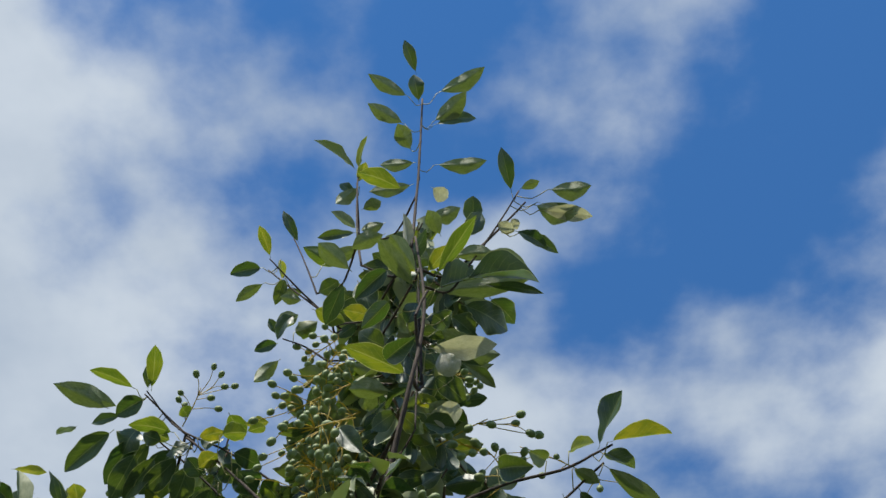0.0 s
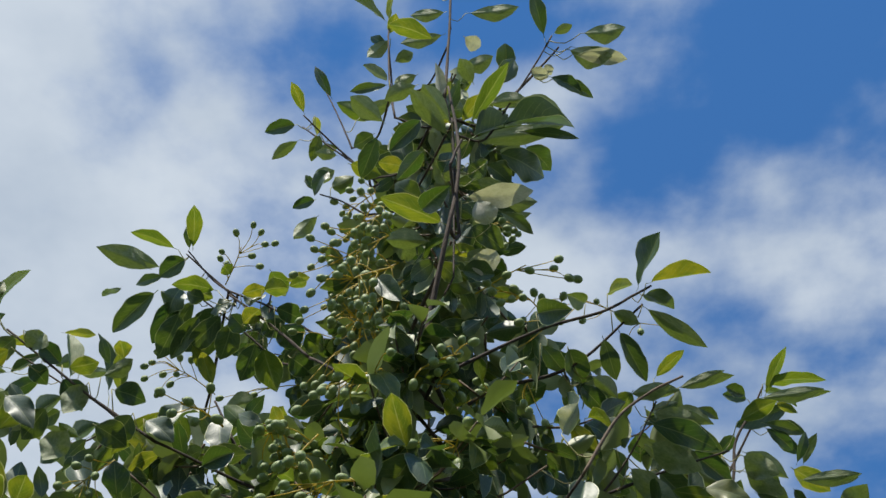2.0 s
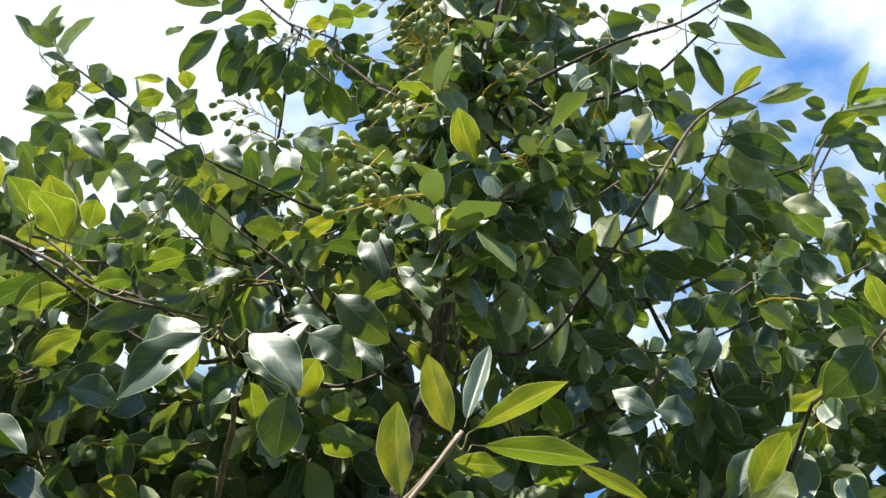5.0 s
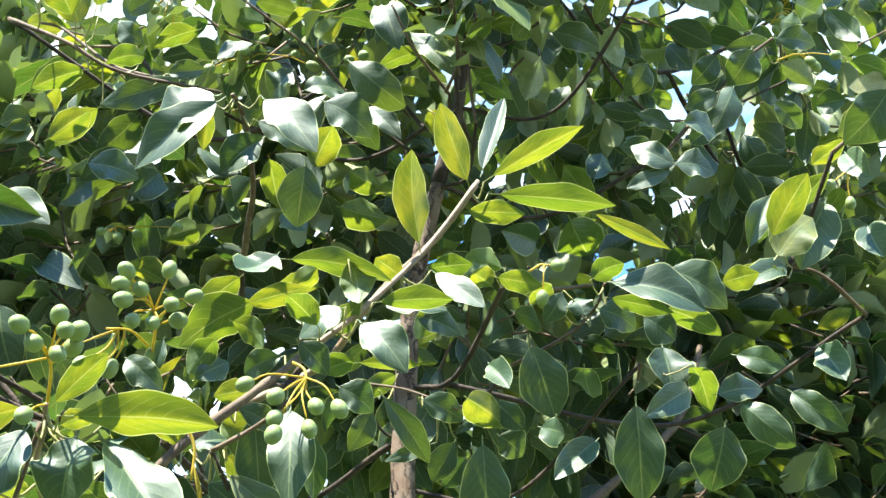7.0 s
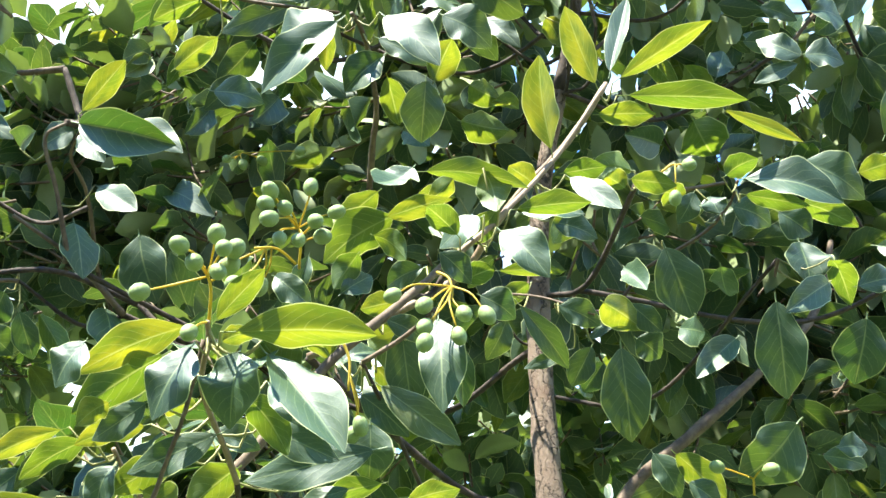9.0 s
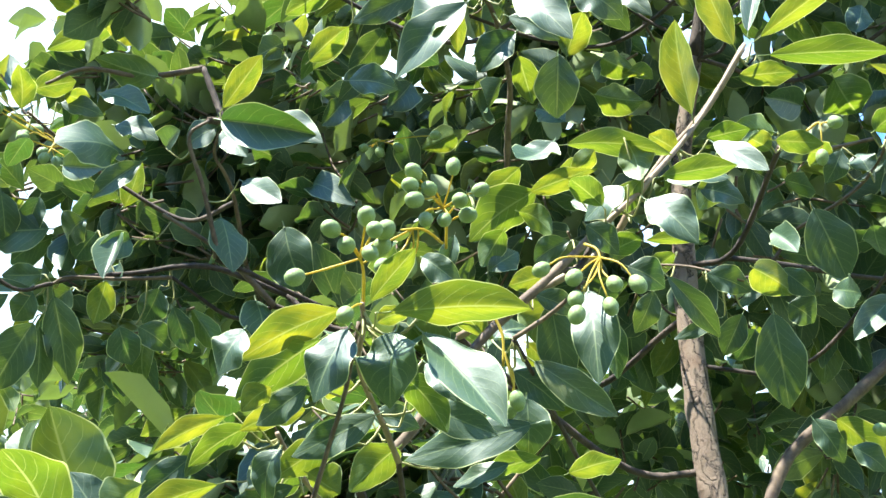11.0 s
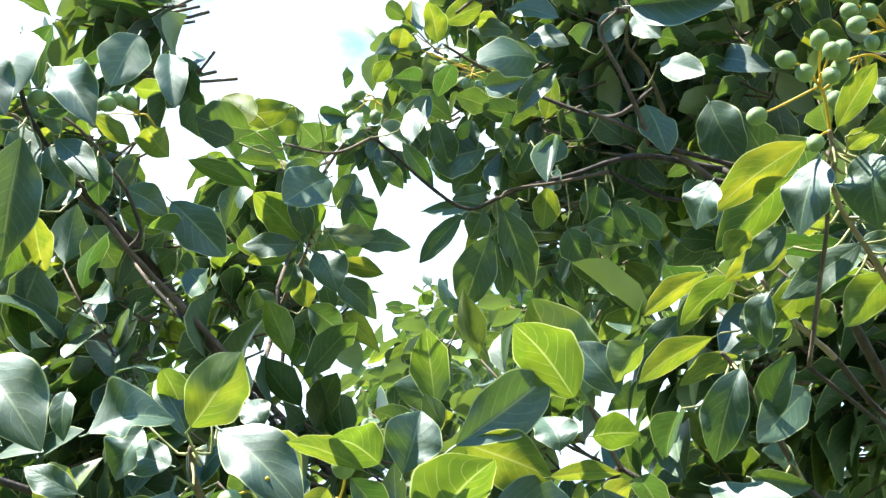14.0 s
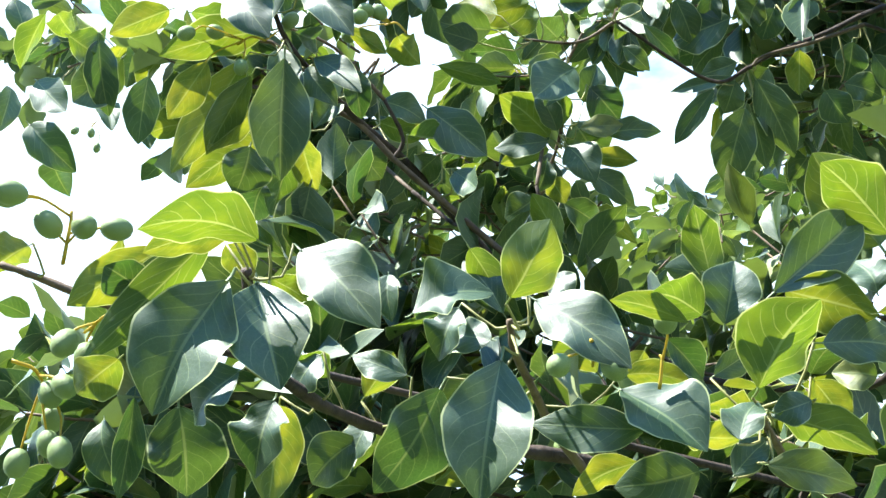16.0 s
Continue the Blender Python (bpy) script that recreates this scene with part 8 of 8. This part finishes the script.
clump(-0.821, 1.356, 2.133, 0.12, 20, 0.9)
clump(-0.829, 0.711, 1.79, 0.12, 22, 1)
clump(-0.739, 0.772, 1.747, 0.12, 22, 1)
clump(-0.67, 0.871, 1.735, 0.12, 22, 1)
clump(-0.63, 0.986, 1.77, 0.12, 22, 1)
clump(-0.81, 0.547, 1.686, 0.08, 14, 1)
clump(-0.769, 0.628, 1.653, 0.1, 20, 1)
clump(-0.717, 0.702, 1.645, 0.1, 20, 1)
clump(-0.621, 0.756, 1.619, 0.09, 18, 1)
clump(-0.559, 0.836, 1.618, 0.09, 18, 1)
clump(-1.177, 0.61, 1.811, 0.13, 18, 0.95)
clump(-0.808, 0.514, 1.618, 0.08, 12, 1)
clump(-0.081, 1.075, 2.593, 0.07, 5, 0.8)
clump(-0.096, 1.054, 2.449, 0.07, 5, 0.8)
clump(-0.048, 1.088, 2.828, 0.06, 7, 0.75)
clump(-0.025, 1.109, 2.542, 0.09, 7, 0.85)
clump(-0.19, 1.09, 2.541, 0.09, 7, 0.85)
clump(-0.133, 1.057, 2.389, 0.07, 5, 0.85)
clump(-0.065, 1.114, 2.414, 0.08, 5, 0.85)
clump(-0.035, 1.146, 2.935, 0.07, 7, 0.8)
clump(-0.732, 0.648, 2.077, 0.06, 8, 0.95)
clump(-0.74, 0.675, 2.034, 0.05, 6, 0.95)
clump(-0.579, 0.883, 2.245, 0.06, 8, 0.9)
clump(-0.51, 1.034, 1.72, 0.1, 16, 1)
clump(-0.538, 1.172, 1.82, 0.1, 14, 1)
clump(-0.287, 1.75, 2.078, 0.16, 26, 1)
clump(-0.191, 1.769, 2.12, 0.16, 26, 1)
clump(0.076, 1.592, 2.028, 0.16, 26, 1)
clump(0.206, 1.473, 2.024, 0.14, 22, 1)
clump(0.098, 1.453, 2.024, 0.14, 20, 1)
clump(-0.388, 1.243, 1.836, 0.12, 18, 1)
clump(-0.423, 1.102, 1.793, 0.1, 14, 1)
clump(-0.498, 0.829, 1.611, 0.07, 10, 1)
clump(-0.065, 1.506, 2.007, 0.12, 16, 1)
clump(0.3, 1.75, 2, 0.3, 40, 1)
clump(-0.1, 1.85, 1.9, 0.3, 40, 1)
clump(0.7, 1.5, 1.75, 0.28, 40, 1)
clump(0.9, 1.1, 1.6, 0.28, 36, 1)
clump(0.65, 0.85, 1.4, 0.25, 30, 1)
clump(0.2, 2.1, 1.65, 0.3, 40, 1)
clump(-0.45, 1.8, 1.6, 0.28, 34, 1)
clump(-0.15, 1.35, 1.4, 0.25, 34, 1)
clump(0.3, 1.2, 1.4, 0.25, 34, 1)
clump(-0.6, 1.25, 1.45, 0.22, 26, 1)
clump(-0.75, 0.75, 1.3, 0.2, 24, 1)
clump(-0.3, 0.95, 1.25, 0.2, 26, 1)
clump(0.5, 1.7, 1.4, 0.28, 34, 1)
clump(0, 1.7, 1.35, 0.28, 34, 1)
clump(0.1, 0.95, 1.2, 0.2, 24, 1)
clump(0.75, 1.2, 1.25, 0.25, 28, 1)
clump(-0.95, 0.95, 1.45, 0.18, 18, 1)
clump(0.038, 1.076, 2.578, 0.09, 3, 0.85)
clump(0.102, 1.081, 2.513, 0.09, 2, 0.85)
clump(-0.014, 1.068, 2.445, 0.08, 6, 0.85)
clump(0.182, 1.212, 2.539, 0.1, 2, 0.85)
clump(-0.222, 1.095, 2.465, 0.1, 7, 0.85)
clump(-0.303, 1.048, 2.365, 0.08, 5, 0.85)
clump(0.056, 1.28, 2.531, 0.12, 4, 0.9)
clump(0.276, 1.319, 2.52, 0.12, 4, 0.9)
clump(0.023, 1.338, 2.505, 0.09, 5, 0.9)
clump(0.024, 1.55, 2.557, 0.1, 10, 0.9)
clump(-0.223, 1.401, 2.422, 0.08, 8, 0.9)
clump(-0.07, 1.002, 2.537, 0.06, 8, 0.9)
clump(-0.086, 1.018, 2.455, 0.06, 9, 0.9)
clump(-0.086, 1.007, 2.358, 0.06, 9, 0.9)
clump(-0.09, 0.982, 2.272, 0.05, 6, 0.9)
clump(-0.046, 1.022, 2.415, 0.06, 8, 0.9)
clump(-0.123, 1.018, 2.344, 0.06, 8, 0.9)
clump(-0.023, 1.564, 2.338, 0.16, 26, 1)
clump(0.075, 1.527, 2.304, 0.16, 28, 1)
clump(0.194, 1.484, 2.262, 0.16, 28, 1)
clump(0.124, 1.537, 2.186, 0.16, 28, 1)
clump(0.239, 1.537, 2.162, 0.16, 28, 1)
clump(0.031, 1.585, 2.208, 0.16, 28, 1)
clump(0.277, 1.494, 2.224, 0.14, 20, 1)
clump(0.104, 1.593, 2.771, 0.12, 8, 1)
clump(0.275, 1.568, 2.776, 0.14, 6, 1)
clump(0.3, 1.623, 2.635, 0.14, 14, 1)
clump(0.113, 1.693, 2.656, 0.12, 9, 1)
clump(0.22, 1.664, 2.756, 0.14, 10, 1)
for (verts, faces, uvs, tally), material, label in zip(heaps, (FOLIAGE, OLD_FOLIAGE, GREY_LEAF), ("young yellow-green leaves deeper in the crown", "mature dark green leaves deeper in the crown", "leaves showing their grey-green undersides")):
    tagged(part("foliage", mesh_of("foliage", np.concatenate(verts).tolist(), faces, material, uvs), tree, label=label), kind="stuff")
tagged(part("twig_tangle", mesh_of("twig_tangle", twig_v, twig_f, TWIG), tree, label="thin brown twigs deeper in the crown"), kind="stuff")
tagged(part("leaf_stalk_tangle", mesh_of("leaf_stalk_tangle", petiole_v, petiole_f, PETIOLE), tree, label="thin yellow-green leaf stalks"), kind="stuff")
